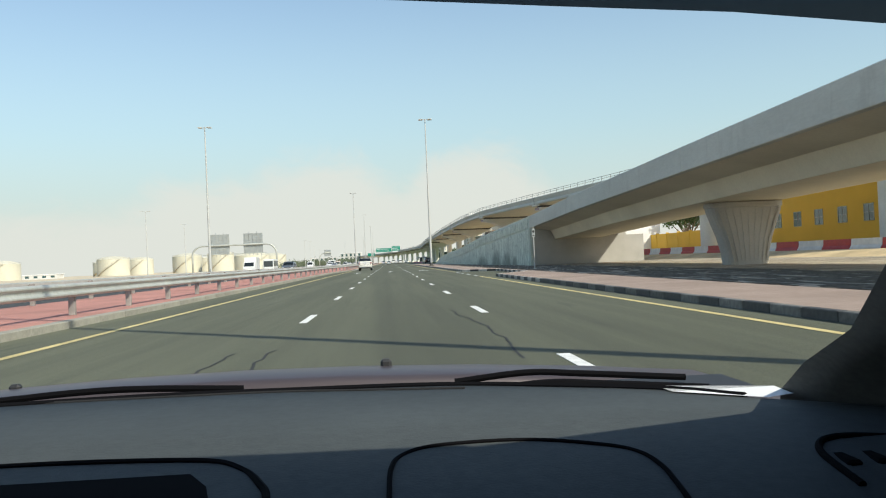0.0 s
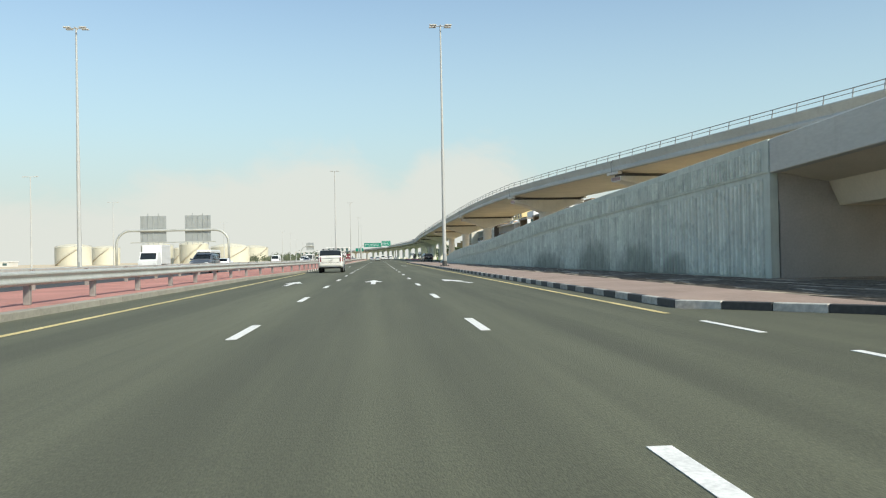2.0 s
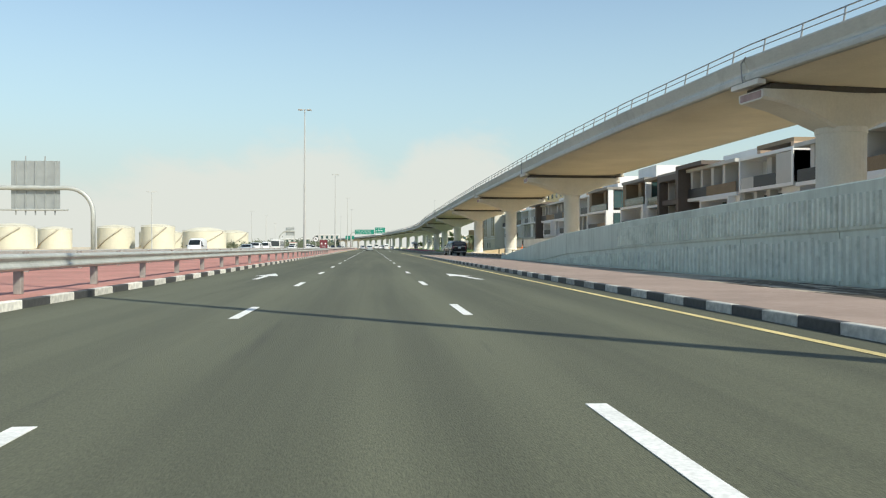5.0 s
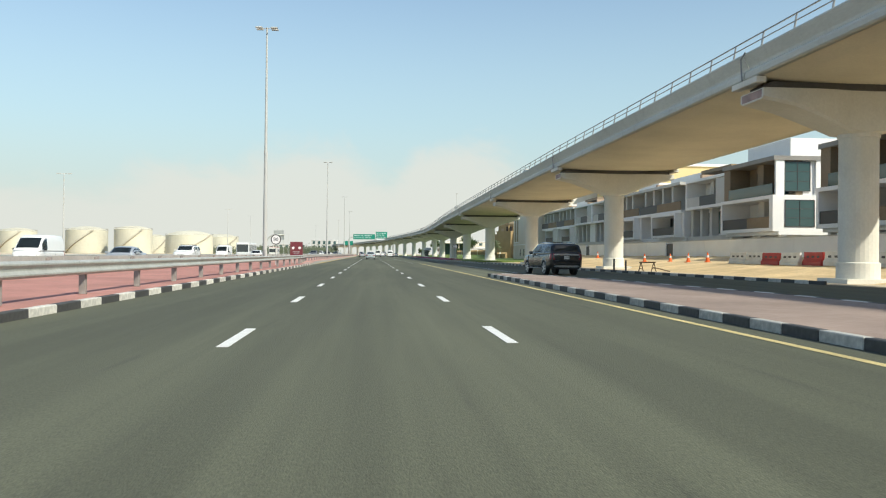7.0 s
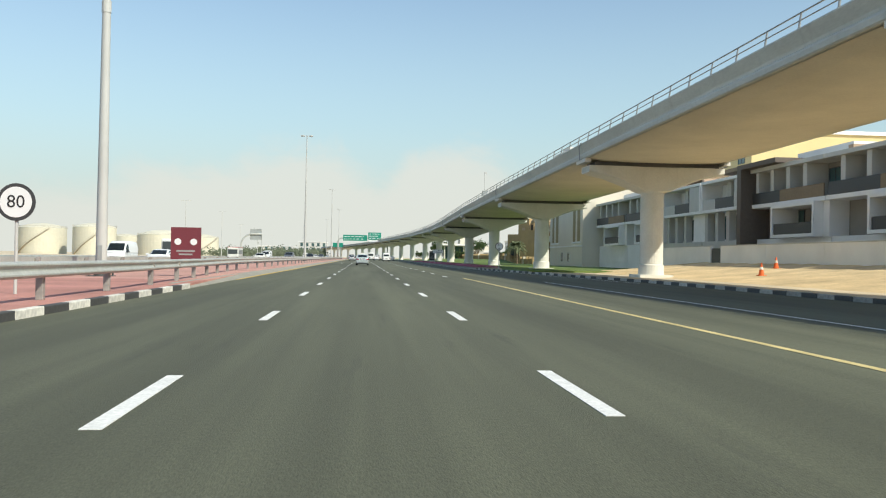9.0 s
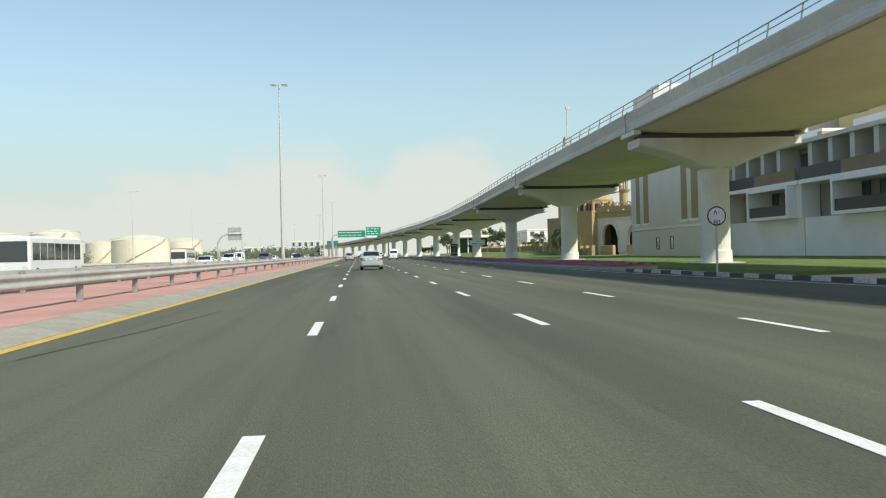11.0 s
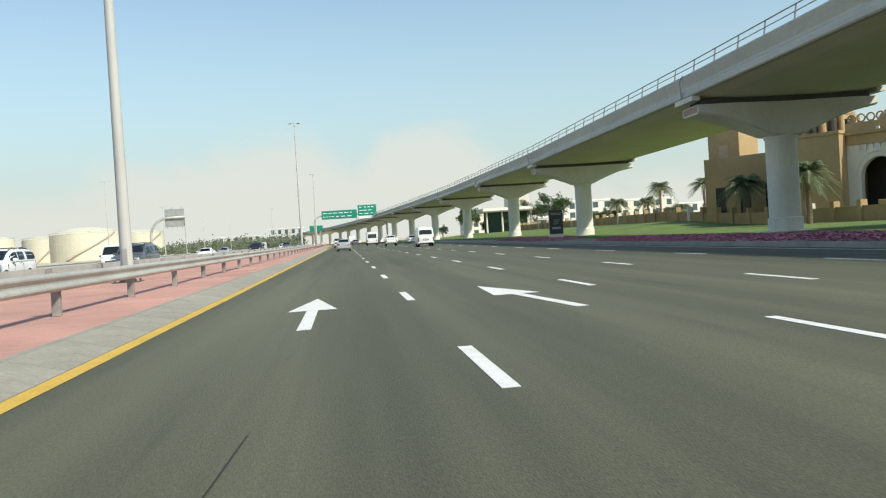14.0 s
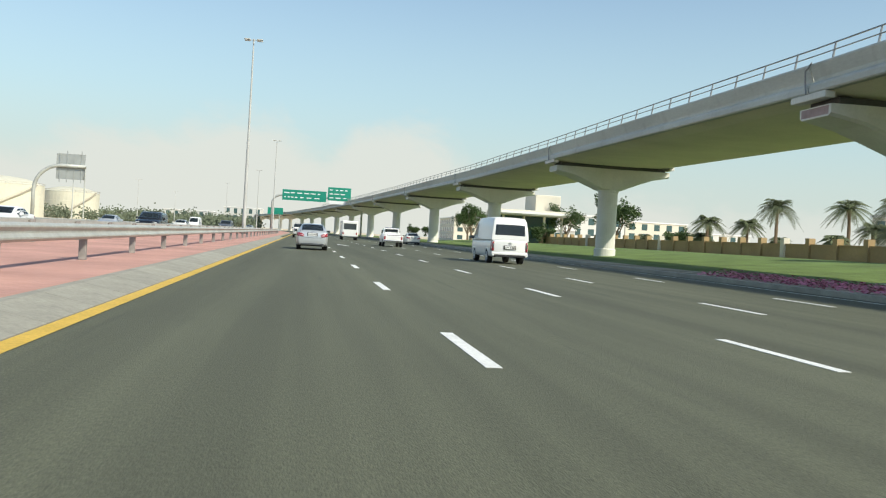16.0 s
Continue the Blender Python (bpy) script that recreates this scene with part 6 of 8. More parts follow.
p1 = palm(4.6, 3.0, 1)
p2 = palm(5.6, 2.8, 2)
p3 = palm(3.4, 2.2, 3)
p4 = palm(8.0, 3.6, 4)
p4.matrix_basis = pose(64.5, 533.0, 0.0)
p1.matrix_basis = pose(37.3, 464.0, 0.0)
p2.matrix_basis = pose(57.0, 520.0, 0.0, 0, 0, 40)
p3.matrix_basis = pose(54.8, 572.0, 0.0, 0, 0, 80)
for i, (src, x, yy) in enumerate(((p2, 54.2, 569.3), (p4, 61.4, 563.2), (p4, 67.7, 556.2), (p2, 61.8, 572.0), (p4, 68.5, 548.0), (p4, 71.5, 541.0), (p2, 74.0, 560.0), (p3, 60, 588), (p2, 72.0, 551.0), (p3, 58.5, 545), (p3, 62, 612), (p1, 40.2, 482), (p1, 63, 540), (p3, 66, 570))):
    copy_thing(src, pose(x, yy, 0.0, 0, 0, 57 * i) @ Matrix.Diagonal((1, 1, 1, 1)))


def tree(h, spread, seed, mat):
    r = random.Random(seed)
    t = thing("tree", "broad leafy green tree with an uneven crown", "tree", "roadside trees")
    bm = bmesh.new()
    tube(bm, (0, 0, 0), (0.1, 0, h * 0.4), 0.22, 0.15, n=8)
    ends = []
    for k in range(8):
        a = 2 * math.pi * k / 8 + r.uniform(-0.3, 0.3)
        e = Vector((spread * 0.55 * math.cos(a), spread * 0.55 * math.sin(a), h * r.uniform(0.55, 0.85)))
        tube(bm, (0.1, 0, h * r.uniform(0.25, 0.4)), e, 0.09, 0.03, n=6)
        ends.append(e)
    part("trunk", bm, BARK, t)
    bm = bmesh.new()
    cl = []
    for e in ends + [Vector((0, 0, h * 0.8)), Vector((0, 0, h * 0.65))]:
        for _ in range(4):
            cl.append(e + Vector((r.gauss(0, spread * 0.16), r.gauss(0, spread * 0.16), r.gauss(0, h * 0.07))))
    for c in cl:
        for _ in range(60):
            v = Vector((r.gauss(0, 1), r.gauss(0, 1), r.gauss(0, 0.8))).normalized() * (r.random() ** 0.4) * spread * 0.2
            o = c + v
            d1 = Vector((r.uniform(-1, 1), r.uniform(-1, 1), r.uniform(-0.6, 0.6))).normalized() * 0.16
            d2 = d1.cross(Vector((r.uniform(-1, 1), r.uniform(-1, 1), r.uniform(-1, 1)))).normalized() * 0.09
            bm.faces.new([bm.verts.new(o - d1), bm.verts.new(o + d2), bm.verts.new(o + d1), bm.verts.new(o - d2)])
    part("crown", bm, mat, t)
    return t


t1 = tree(6.2, 3.4, 11, LEAF)
t2 = tree(4.4, 2.6, 12, LEAF)
t1.matrix_basis = pose(42.3, 575.0, 0.0) @ Matrix.Diagonal((1.25, 1.25, 1.38, 1))
t2.matrix_basis = pose(38.5, 603.0, 0.0)
for i, (src, x, yy, s) in enumerate(((t1, 46, 612, 1), (t1, 33, 640, 1), (t2, 31, 690, 1), (t1, 36, 660, 1), (t2, 30, 720, 1), (t2, 35, 620, 1), (t2, 52, 575, 1), (t1, 57.0, 141.0, 1.25), (t1, 58.5, 150.0, 1.3), (t1, 56.5, 160.0, 1.25), (t1, 59.0, 171.0, 1.3))):
    copy_thing(src, pose(x, yy, 0.0, 0, 0, 71 * i) @ Matrix.Scale(s, 4))

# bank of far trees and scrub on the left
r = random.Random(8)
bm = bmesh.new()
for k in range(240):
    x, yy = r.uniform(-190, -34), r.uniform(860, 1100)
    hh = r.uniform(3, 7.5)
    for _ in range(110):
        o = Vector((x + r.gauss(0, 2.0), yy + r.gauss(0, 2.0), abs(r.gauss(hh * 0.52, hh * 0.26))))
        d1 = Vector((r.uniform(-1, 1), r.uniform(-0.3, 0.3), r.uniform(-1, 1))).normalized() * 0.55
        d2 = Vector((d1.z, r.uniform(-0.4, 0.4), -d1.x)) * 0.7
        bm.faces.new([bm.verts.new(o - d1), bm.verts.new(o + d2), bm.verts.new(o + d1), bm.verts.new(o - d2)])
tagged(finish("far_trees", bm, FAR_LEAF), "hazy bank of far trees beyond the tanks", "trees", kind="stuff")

# magenta flower border
bm = bmesh.new()
r = random.Random(21)
for k in range(26000):
    yy = 356 + 92 * r.random() if k % 6 else r.uniform(460, 486)
    x = r.uniform(13.15, 16.1)
    o = Vector((x, yy, 0.14 + r.uniform(0.05, 0.3) * (1 - abs(x - 14.6) / 2.2)))
    a = r.uniform(0, 6.28)
    d1 = Vector((math.cos(a), math.sin(a), r.uniform(-0.3, 0.5))) * 0.07
    d2 = Vector((-math.sin(a), math.cos(a), r.uniform(-0.3, 0.5))) * 0.06
    bm.faces.new([bm.verts.new(o - d1), bm.verts.new(o + d2), bm.verts.new(o + d1), bm.verts.new(o - d2)])
tagged(finish("flowers", bm, FLOWER), "dense border of small magenta flowers", "flowers", kind="stuff")


from mathutils.bvhtree import BVHTree

# ---- vehicles ----
SILVER = material("silver_paint", (0.53, 0.595, 0.595), 0.34, metal=0.45, coat=0.6, stain=0.03, stain_size=1.0)
SILVER_2 = material("pale_silver_paint", (0.55, 0.57, 0.58), 0.32, metal=0.5, coat=0.6, stain=0.03, stain_size=1.0)
WHITE_PAINT = material("white_car_paint", (0.76, 0.745, 0.68), 0.3, coat=0.6, stain=0.03, stain_size=1.0)
PURE_WHITE = material("plain_white_paint", (0.78, 0.78, 0.76), 0.35, coat=0.4, stain=0.04, stain_size=0.8)
BLACK_PAINT = material("black_car_paint", (0.010, 0.011, 0.013), 0.25, coat=0.4)
GREY_PAINT = material("grey_car_paint", (0.12, 0.13, 0.14), 0.35, metal=0.4, coat=0.5)
RED_PAINT = material("red_car_paint", (0.42, 0.04, 0.03), 0.35, coat=0.5)
BLUE_PAINT = material("blue_truck_paint", (0.03, 0.13, 0.20), 0.4, coat=0.3)
CAR_GLASS = material("dark_car_glass", (0.038, 0.05, 0.055), 0.06, spec=0.8)
TYRE = material("tyre_rubber", (0.02, 0.02, 0.02), 0.85, grain=0.2, grain_size=20)
ARCH = material("wheel_arch_black", (0.012, 0.012, 0.012), 0.9)
RIM = material("alloy_rim", (0.55, 0.56, 0.57), 0.3, metal=0.8)
CHROME = material("chrome_trim", (0.75, 0.76, 0.77), 0.12, metal=1.0)
TAIL_RED = material("tail_lamp_red", (0.30, 0.03, 0.04), 0.12, coat=0.8)
LAMP_CLEAR = material("clear_lamp", (0.70, 0.70, 0.68), 0.1, coat=0.8)
TRIM_BLACK = material("black_plastic_trim", (0.025, 0.025, 0.026), 0.6)
PLATE = material("white_number_plate", (0.78, 0.78, 0.75), 0.4)


def interp(rows, p):
    i = min(max(int(p), 0), len(rows) - 2)
    f = p - i
    return [a + (b - a) * f for a, b in zip(rows[i], rows[i + 1])]


LENS_PINK = material("pale_lamp_lens", (0.62, 0.36, 0.36), 0.12, coat=0.8)
SHAPES = {
    # low: y, half width, bottom, deck; top: y, base half width, roof half width, belt, roof
    "sedan": dict(L=4.82, axles=(1.06, 3.84), wheel=0.335,
                  low=[(-0.05, 0.66, 0.31, 0.70), (-0.035, 0.75, 0.295, 0.80), (0.0, 0.805, 0.285, 0.91), (0.05, 0.835, 0.28, 1.0), (0.11, 0.86, 0.275, 1.055), (0.2, 0.88, 0.27, 1.08), (0.34, 0.895, 0.25, 1.085), (0.7, 0.905, 0.22, 1.08), (1.2, 0.91, 0.2, 1.03), (2.0, 0.91, 0.2, 0.99), (3.0, 0.91, 0.2, 0.97), (3.6, 0.905, 0.2, 0.96), (4.1, 0.89, 0.22, 0.9), (4.5, 0.85, 0.24, 0.8), (4.72, 0.76, 0.28, 0.71), (4.82, 0.6, 0.34, 0.62)],
                  top=[(0.60, 0.74, 0.66, 1.03, 1.055), (0.85, 0.80, 0.65, 1.03, 1.19), (1.15, 0.84, 0.63, 1.01, 1.34), (1.45, 0.86, 0.615, 1.0, 1.43), (1.85, 0.87, 0.61, 0.98, 1.468), (2.3, 0.87, 0.61, 0.97, 1.465), (2.7, 0.865, 0.615, 0.96, 1.42), (3.1, 0.85, 0.64, 0.95, 1.24), (3.62, 0.80, 0.70, 0.93, 0.965)],
                  rear_glass=(0.25, 2.75, 0.93), wind=(6.2, 7.7), sides=((2.2, 3.65), (3.75, 4.95), (5.05, 7.0)), lamp_z=(0.74, 0.92), plate_z=0.86, bumper=(0.34, 0.62)),
    "suv": dict(L=5.33, axles=(1.12, 4.23), wheel=0.41,
                low=[(-0.045, 0.86, 0.56, 1.12), (-0.02, 0.93, 0.52, 1.28), (0.04, 0.965, 0.48, 1.325), (0.14, 0.99, 0.44, 1.335), (0.3, 1.0, 0.40, 1.32), (1.0, 1.01, 0.36, 1.27), (2.5, 1.015, 0.36, 1.25), (3.8, 1.01, 0.36, 1.23), (4.2, 1.0, 0.36, 1.21), (4.8, 0.97, 0.38, 1.14), (5.15, 0.90, 0.4, 1.04), (5.28, 0.8, 0.42, 0.96), (5.33, 0.7, 0.46, 0.88)],
                top=[(0.05, 0.93, 0.90, 1.25, 1.34), (0.10, 0.95, 0.87, 1.26, 1.52), (0.19, 0.96, 0.84, 1.26, 1.74), (0.33, 0.965, 0.81, 1.26, 1.815), (0.9, 0.97, 0.785, 1.25, 1.845), (2.2, 0.97, 0.785, 1.24, 1.855), (2.9, 0.965, 0.79, 1.22, 1.82), (3.4, 0.95, 0.80, 1.2, 1.60), (4.0, 0.9, 0.84, 1.16, 1.22)],
                rear_glass=(0.2, 2.75, 0.98), wind=(6.25, 7.75), sides=((1.6, 4.3), (4.52, 5.3), (5.42, 7.05)), lamp_z=(0.86, 1.18), plate_z=1.02, bumper=(0.42, 0.70), rails=True),
    "van": dict(L=5.3, axles=(1.05, 4.15), wheel=0.33,
                low=[(0.0, 0.86, 0.42, 1.12), (0.03, 0.91, 0.38, 1.15), (0.15, 0.935, 0.35, 1.16), (1.0, 0.94, 0.32, 1.16), (3.0, 0.94, 0.32, 1.16), (4.4, 0.94, 0.32, 1.16), (4.9, 0.92, 0.34, 1.12), (5.15, 0.86, 0.36, 1.0), (5.3, 0.72, 0.4, 0.8)],
                top=[(0.02, 0.90, 0.88, 1.12, 1.17), (0.07, 0.925, 0.85, 1.14, 1.65), (0.14, 0.93, 0.81, 1.15, 2.1), (0.3, 0.93, 0.77, 1.15, 2.25), (1.5, 0.93, 0.77, 1.15, 2.28), (3.4, 0.93, 0.77, 1.15, 2.26), (4.0, 0.93, 0.79, 1.15, 2.08), (4.5, 0.92, 0.83, 1.14, 1.6), (4.95, 0.9, 0.86, 1.11, 1.15)],
                rear_glass=(0.45, 1.55, 0.86), wind=(6.1, 7.6), sides=((5.15, 6.9),), lamp_z=(0.62, 1.1), plate_z=0.8, bumper=(0.36, 0.56)),
}


def vehicle(name, shape, paint, label, at, category="car", group="", plate=True, bare_side=False):
    sh = SHAPES[shape]
    L, low, top = sh["L"], sh["low"], sh["top"]
    t = thing(name, label, category, group, at=at)

    R = sh["wheel"]
    arch = R + 0.055
    hw = low[len(low) // 2][1]

    def ring_low(y, hw, zl, zd, cut=0.0):
        h = zd - zl
        pts = [(0, zl), (hw * 0.9, zl), (hw * 0.972, zl + 0.05 * h), (hw * 0.988, zl + 0.25 * h), (hw, zl + 0.52 * h), (hw * 0.992, zl + 0.74 * h), (hw * 0.972, zl + 0.88 * h), (hw * 0.925, zl + 0.965 * h), (hw * 0.75, zl + h), (hw * 0.4, zl + h + 0.012), (0, zl + h + 0.018)]
        side = [(z, x) for x, z in pts[1:9]]
        pts = [(x if z >= cut or x == 0 else lerp(side, cut), max(z, cut)) for x, z in pts]
        return [(x, y, z) for x, z in pts] + [(-x, y, z) for x, z in pts[-2:0:-1]]

    # stations of the shell: the given ones, and those that follow the wheel openings
    stations = [(r[0], 0.0) for r in low]
    for axle in sh["axles"]:
        stations = [q for q in stations if abs(q[0] - axle) > arch + 0.02]
        stations += [(axle - arch - 0.004, 0.0), (axle + arch + 0.004, 0.0)]
        stations += [(axle - arch * math.cos(math.pi * i / 10), R + arch * math.sin(math.pi * i / 10)) for i in range(11)]
    stations.sort()
    bm = bmesh.new()
    loft(bm, [ring_low(y, *(lerp([(r[0], r[k]) for r in low], y) for k in (1, 2, 3)), cut) for y, cut in stations])
    bmesh.ops.recalc_face_normals(bm, faces=bm.faces[:])
    bm.normal_update()
    skin = BVHTree.FromBMesh(bm)
    part("body", bm, paint, t, smooth=True)

    def ring_top(y, wb, wt, zb, zr):
        h = zr - zb
        c = min(0.07, h * 0.25)
        pts = [(wb, zb - 0.03), (wb * 0.985, zb + 0.02), ((wb + wt) / 2 + 0.03, zb + h * 0.5), (wt + 0.02, zr - c * 1.1), (wt - c * 0.5, zr - c * 0.3), (wt * 0.72, zr), (wt * 0.36, zr + 0.012), (0, zr + 0.016)]
        return [(x, y, z) for x, z in pts] + [(-x, y, z) for x, z in pts[-2::-1]]

    bm = bmesh.new()
    loft(bm, [ring_top(*r) for r in top])
    part("cabin", bm, paint, t, smooth=True)

    def top_point(p, u):
        y, wb, wt, zb, zr = interp(top, p)
        return Vector((u * wt, y, zr + 0.016 - 0.016 * abs(u) ** 1.5 - (0.03 if abs(u) > 0.93 else 0)))

    def side_point(p, v, s):
        y, wb, wt, zb, zr = interp(top, p)
        a, m, b = wb * 0.985, (wb + wt) / 2 + 0.03, wt + 0.02
        x = a + (m - a) * v * 2 if v < 0.5 else m + (b - m) * (v - 0.5) * 2
        return Vector((s * x, y, zb + 0.02 + (zr - 0.06 - zb - 0.02) * v))

    def pane(name, fn, p0, p1, q0, q1, nq, mat, lift=0.009, out=None):
        bm = bmesh.new()
        n = max(2, int((p1 - p0) * 5))
        grid = []
        for i in range(n + 1):
            p = p0 + (p1 - p0) * i / n
            row = []
            for j in range(nq + 1):
                q = q0 + (q1 - q0) * j / nq
                o = fn(p, q)
                e1, e2 = fn(p + 0.02, q) - fn(p - 0.02, q), fn(p, q + 0.01) - fn(p, q - 0.01)
                nm = e1.cross(e2)
                if nm.length < 1e-9:
                    nm = Vector((0, 0, 1))
                nm.normalize()
                if nm.dot(o - Vector((0, L * 0.47, 0.9))) < 0:
                    nm = -nm
                row.append(bm.verts.new(o + nm * lift))
            grid.append(row)
        for a, b in zip(grid, grid[1:]):
            for j in range(nq):
                bm.faces.new((a[j], a[j + 1], b[j + 1], b[j]))
        bmesh.ops.solidify(bm, geom=bm.faces[:], thickness=0.006)
        return part(name, bm, mat, t, smooth=True)

    a, b, u = sh["rear_glass"]
    pane("rear_window", top_point, a, b, -u, u, 8, CAR_GLASS)
    pane("windscreen", top_point, sh["wind"][0], sh["wind"][1], -0.9, 0.9, 8, CAR_GLASS)
    for s in (-1, 1):
        for a, b in sh["sides"]:
            pane("side_window", lambda p, v, s=s: side_point(p, v, s), a, b, 0.08, 0.86, 4, CAR_GLASS)
    # wheels
    for s in (-1, 1):
        for y in sh["axles"]:
            part("wheel_well", boxed(min(s * 0.5, s * (hw - 0.27)), max(s * 0.5, s * (hw - 0.27)), y - arch - 0.03, y + arch + 0.03, R * 0.9, R + arch + 0.03, bevel=0.06), ARCH, t)
            wo = hw - 0.03
            w = part("wheel", tube(bmesh.new(), (s * (wo - 0.235), y, R), (s * wo, y, R), R, n=28), TYRE, t)
            kr = 0.74 if shape == "suv" else 0.66
            bm = tube(bmesh.new(), (s * (wo - 0.1), y, R), (s * (wo + 0.003), y, R), R * kr, n=24)
            part("rim_dish", bm, ARCH, w)
            bm = bmesh.new()
            tube(bm, (s * wo, y, R), (s * (wo + 0.02), y, R), R * 0.16, n=12)
            for k in range(6):
                an = 2 * math.pi * k / 6 + 0.3
                d = Vector((0, math.cos(an), math.sin(an)))
                e = Vector((0, -math.sin(an), math.cos(an)))
                o = Vector((s * (wo + 0.005), y, R))
                loft(bm, [[o + d * q + e * ww + Vector((s * dx, 0, 0)) for ww, dx in ((-wd, 0), (wd, 0), (wd * 0.7, 0.012), (-wd * 0.7, 0.012))] for q, wd in ((R * 0.1, 0.035), (R * kr, 0.05))])
            for k in range(24):
                a0, a1 = 2 * math.pi * k / 24, 2 * math.pi * (k + 1) / 24
                tube(bm, (s * (wo + 0.005), y + R * kr * math.cos(a0), R + R * kr * math.sin(a0)), (s * (wo + 0.005), y + R * kr * math.cos(a1), R + R * kr * math.sin(a1)), 0.014, n=4, caps=False)
            part("rim", bm, RIM, w)
    # lamps, plate, bumper, trim
    z0, z1 = sh["lamp_z"]

    def corner(y):
        return lerp([(r[0], r[1]) for r in low], y)

    for s in (-1, 1):
        if shape == "sedan":
            track = [(0.47, -0.06, 0.735, 0.845), (0.56, -0.05, 0.72, 0.91), (0.68, -0.02, 0.73, 0.935), (0.78, 0.03, 0.75, 0.95), (0.85, 0.12, 0.78, 0.955), (0.885, 0.22, 0.82, 0.955), (0.90, 0.33, 0.87, 0.95)]
        elif shape == "suv":
            track = [(0.73, -0.05, 0.905, 1.24), (0.80, -0.03, 0.895, 1.255), (0.90, 0.02, 0.90, 1.26), (0.97, 0.1, 0.93, 1.25), (1.0, 0.19, 1.0, 1.24)]
        else:
            track = [(0.78, -0.02, 0.62, 1.08), (0.86, -0.01, 0.61, 1.1), (0.92, 0.05, 0.61, 1.1), (0.935, 0.12, 0.62, 1.1)]

        def strip_on_body(name, track, v0, v1, mat, parent, lift):
            bm = bmesh.new()
            rows = []
            for x, y, za, zb in track:
                row = []
                for j in range(5):
                    g = Vector((s * x, y, za + (zb - za) * (v0 + (v1 - v0) * j / 4)))
                    hit, nm, _, _ = skin.find_nearest(g)
                    if nm.dot(g - Vector((0, L / 2, 0.7))) < 0:
                        nm = -nm
                    row.append(bm.verts.new(hit + nm * lift))
                rows.append(row)
            for p, q in zip(rows, rows[1:]):
                for j in range(4):
                    bm.faces.new((p[j], p[j + 1], q[j + 1], q[j]))
            bmesh.ops.recalc_face_normals(bm, faces=bm.faces[:])
            bmesh.ops.solidify(bm, geom=bm.faces[:], thickness=0.008)
            return part(name, bm, mat, parent, smooth=True)

        tl = strip_on_body("tail_lamp", track, 0.0, 1.0, TAIL_RED, t, 0.012)
        lens = track[:3] if shape == "sedan" else track[:2]
        strip_on_body("clear_lens", lens, 0.30, 0.62 if shape == "sedan" else 0.75, LENS_PINK if shape == "sedan" else GREY_PAINT, tl, 0.016)
        hx = corner(L - 0.12)
        part("head_lamp", boxed(min(s * (hx - 0.34), s * (hx - 0.02)), max(s * (hx - 0.34), s * (hx - 0.02)), L - 0.3, L - 0.06, low[-1][3] - 0.02, low[-1][3] + 0.12, bevel=0.03), LAMP_CLEAR, t)
        # door mirror on a stub
        mp = interp(top, sh["sides"][-1][1] - 0.35)
        bm = boxed(min(s * (mp[1] + 0.02), s * (mp[1] + 0.24)), max(s * (mp[1] + 0.02), s * (mp[1] + 0.24)), mp[0] - 0.07, mp[0] + 0.07, mp[3] + 0.02, mp[3] + 0.185, bevel=0.03)
        mir = part("door_mirror", bm, paint if shape != "van" else TRIM_BLACK, t)
        part("mirror_glass", boxed(min(s * (mp[1] + 0.045), s * (mp[1] + 0.215)), max(s * (mp[1] + 0.045), s * (mp[1] + 0.215)), mp[0] - 0.078, mp[0] - 0.06, mp[3] + 0.05, mp[3] + 0.17, bevel=0.006), CAR_GLASS, mir)
        if not bare_side:
            for y in ((1.75, 2.75) if shape == "sedan" else (2.2, 3.2)):
                part("door_handle", boxed(min(s * (hw - 0.02), s * (hw + 0.022)), max(s * (hw - 0.02), s * (hw + 0.022)), y, y + 0.2, low[4][3] - 0.16, low[4][3] - 0.125, bevel=0.008), CHROME if shape == "suv" else paint, t)
            part("side_moulding", boxed(min(s * (hw - 0.02), s * (hw + 0.012)), max(s * (hw - 0.02), s * (hw + 0.012)), 1.55, 3.3, 0.5, 0.56, bevel=0.01), paint if shape == "sedan" else TRIM_BLACK, t)
            for y in ((1.62, 2.62, 3.45) if shape == "sedan" else (1.95, 3.05, 3.95)):
                part("door_gap", boxed(min(s * (hw - 0.03), s * (hw + 0.002)), max(s * (hw - 0.03), s * (hw + 0.002)), y, y + 0.007, 0.42, low[4][3] - 0.2), ARCH, t)
    pz = sh["plate_z"]
    if plate:
        k, ph = (0.6, 0.085) if shape == "suv" else (1.0, 0.07)
        part("plate_recess", boxed(-0.30 * k, 0.30 * k, -0.045 if shape != "sedan" else -0.052, 0.1, pz - ph - 0.022, pz + ph + 0.03, bevel=0.01), TRIM_BLACK if shape != "suv" else paint, t)
        pl = part("number_plate", boxed(-0.26 * k, 0.26 * k, -0.062, -0.03, pz - ph, pz + ph, bevel=0.004), PLATE, t)
        for a, b in ((-0.225, -0.185), (-0.15, -0.04), (0.0, 0.03), (0.055, 0.07), (0.1, 0.135), (0.155, 0.19), (0.205, 0.24)):
            part("plate_bar", boxed(a * k, b * k, -0.066, -0.061, pz - (0.012 if b - a > 0.1 else 0.038), pz + (0.012 if b - a > 0.1 else 0.034)), INK, pl)
        part("badge", bent_tube(bmesh.new(), [(0.07 * math.cos(2 * math.pi * q / 12), (0.03 if shape == "sedan" else -0.025) , pz + (0.155 if shape == "sedan" else 0.2) + 0.042 * math.sin(2 * math.pi * q / 12)) for q in range(13)], 0.009, n=5), CHROME, t)
    b0, b1 = sh["bumper"]
    hwr = corner(0.1)
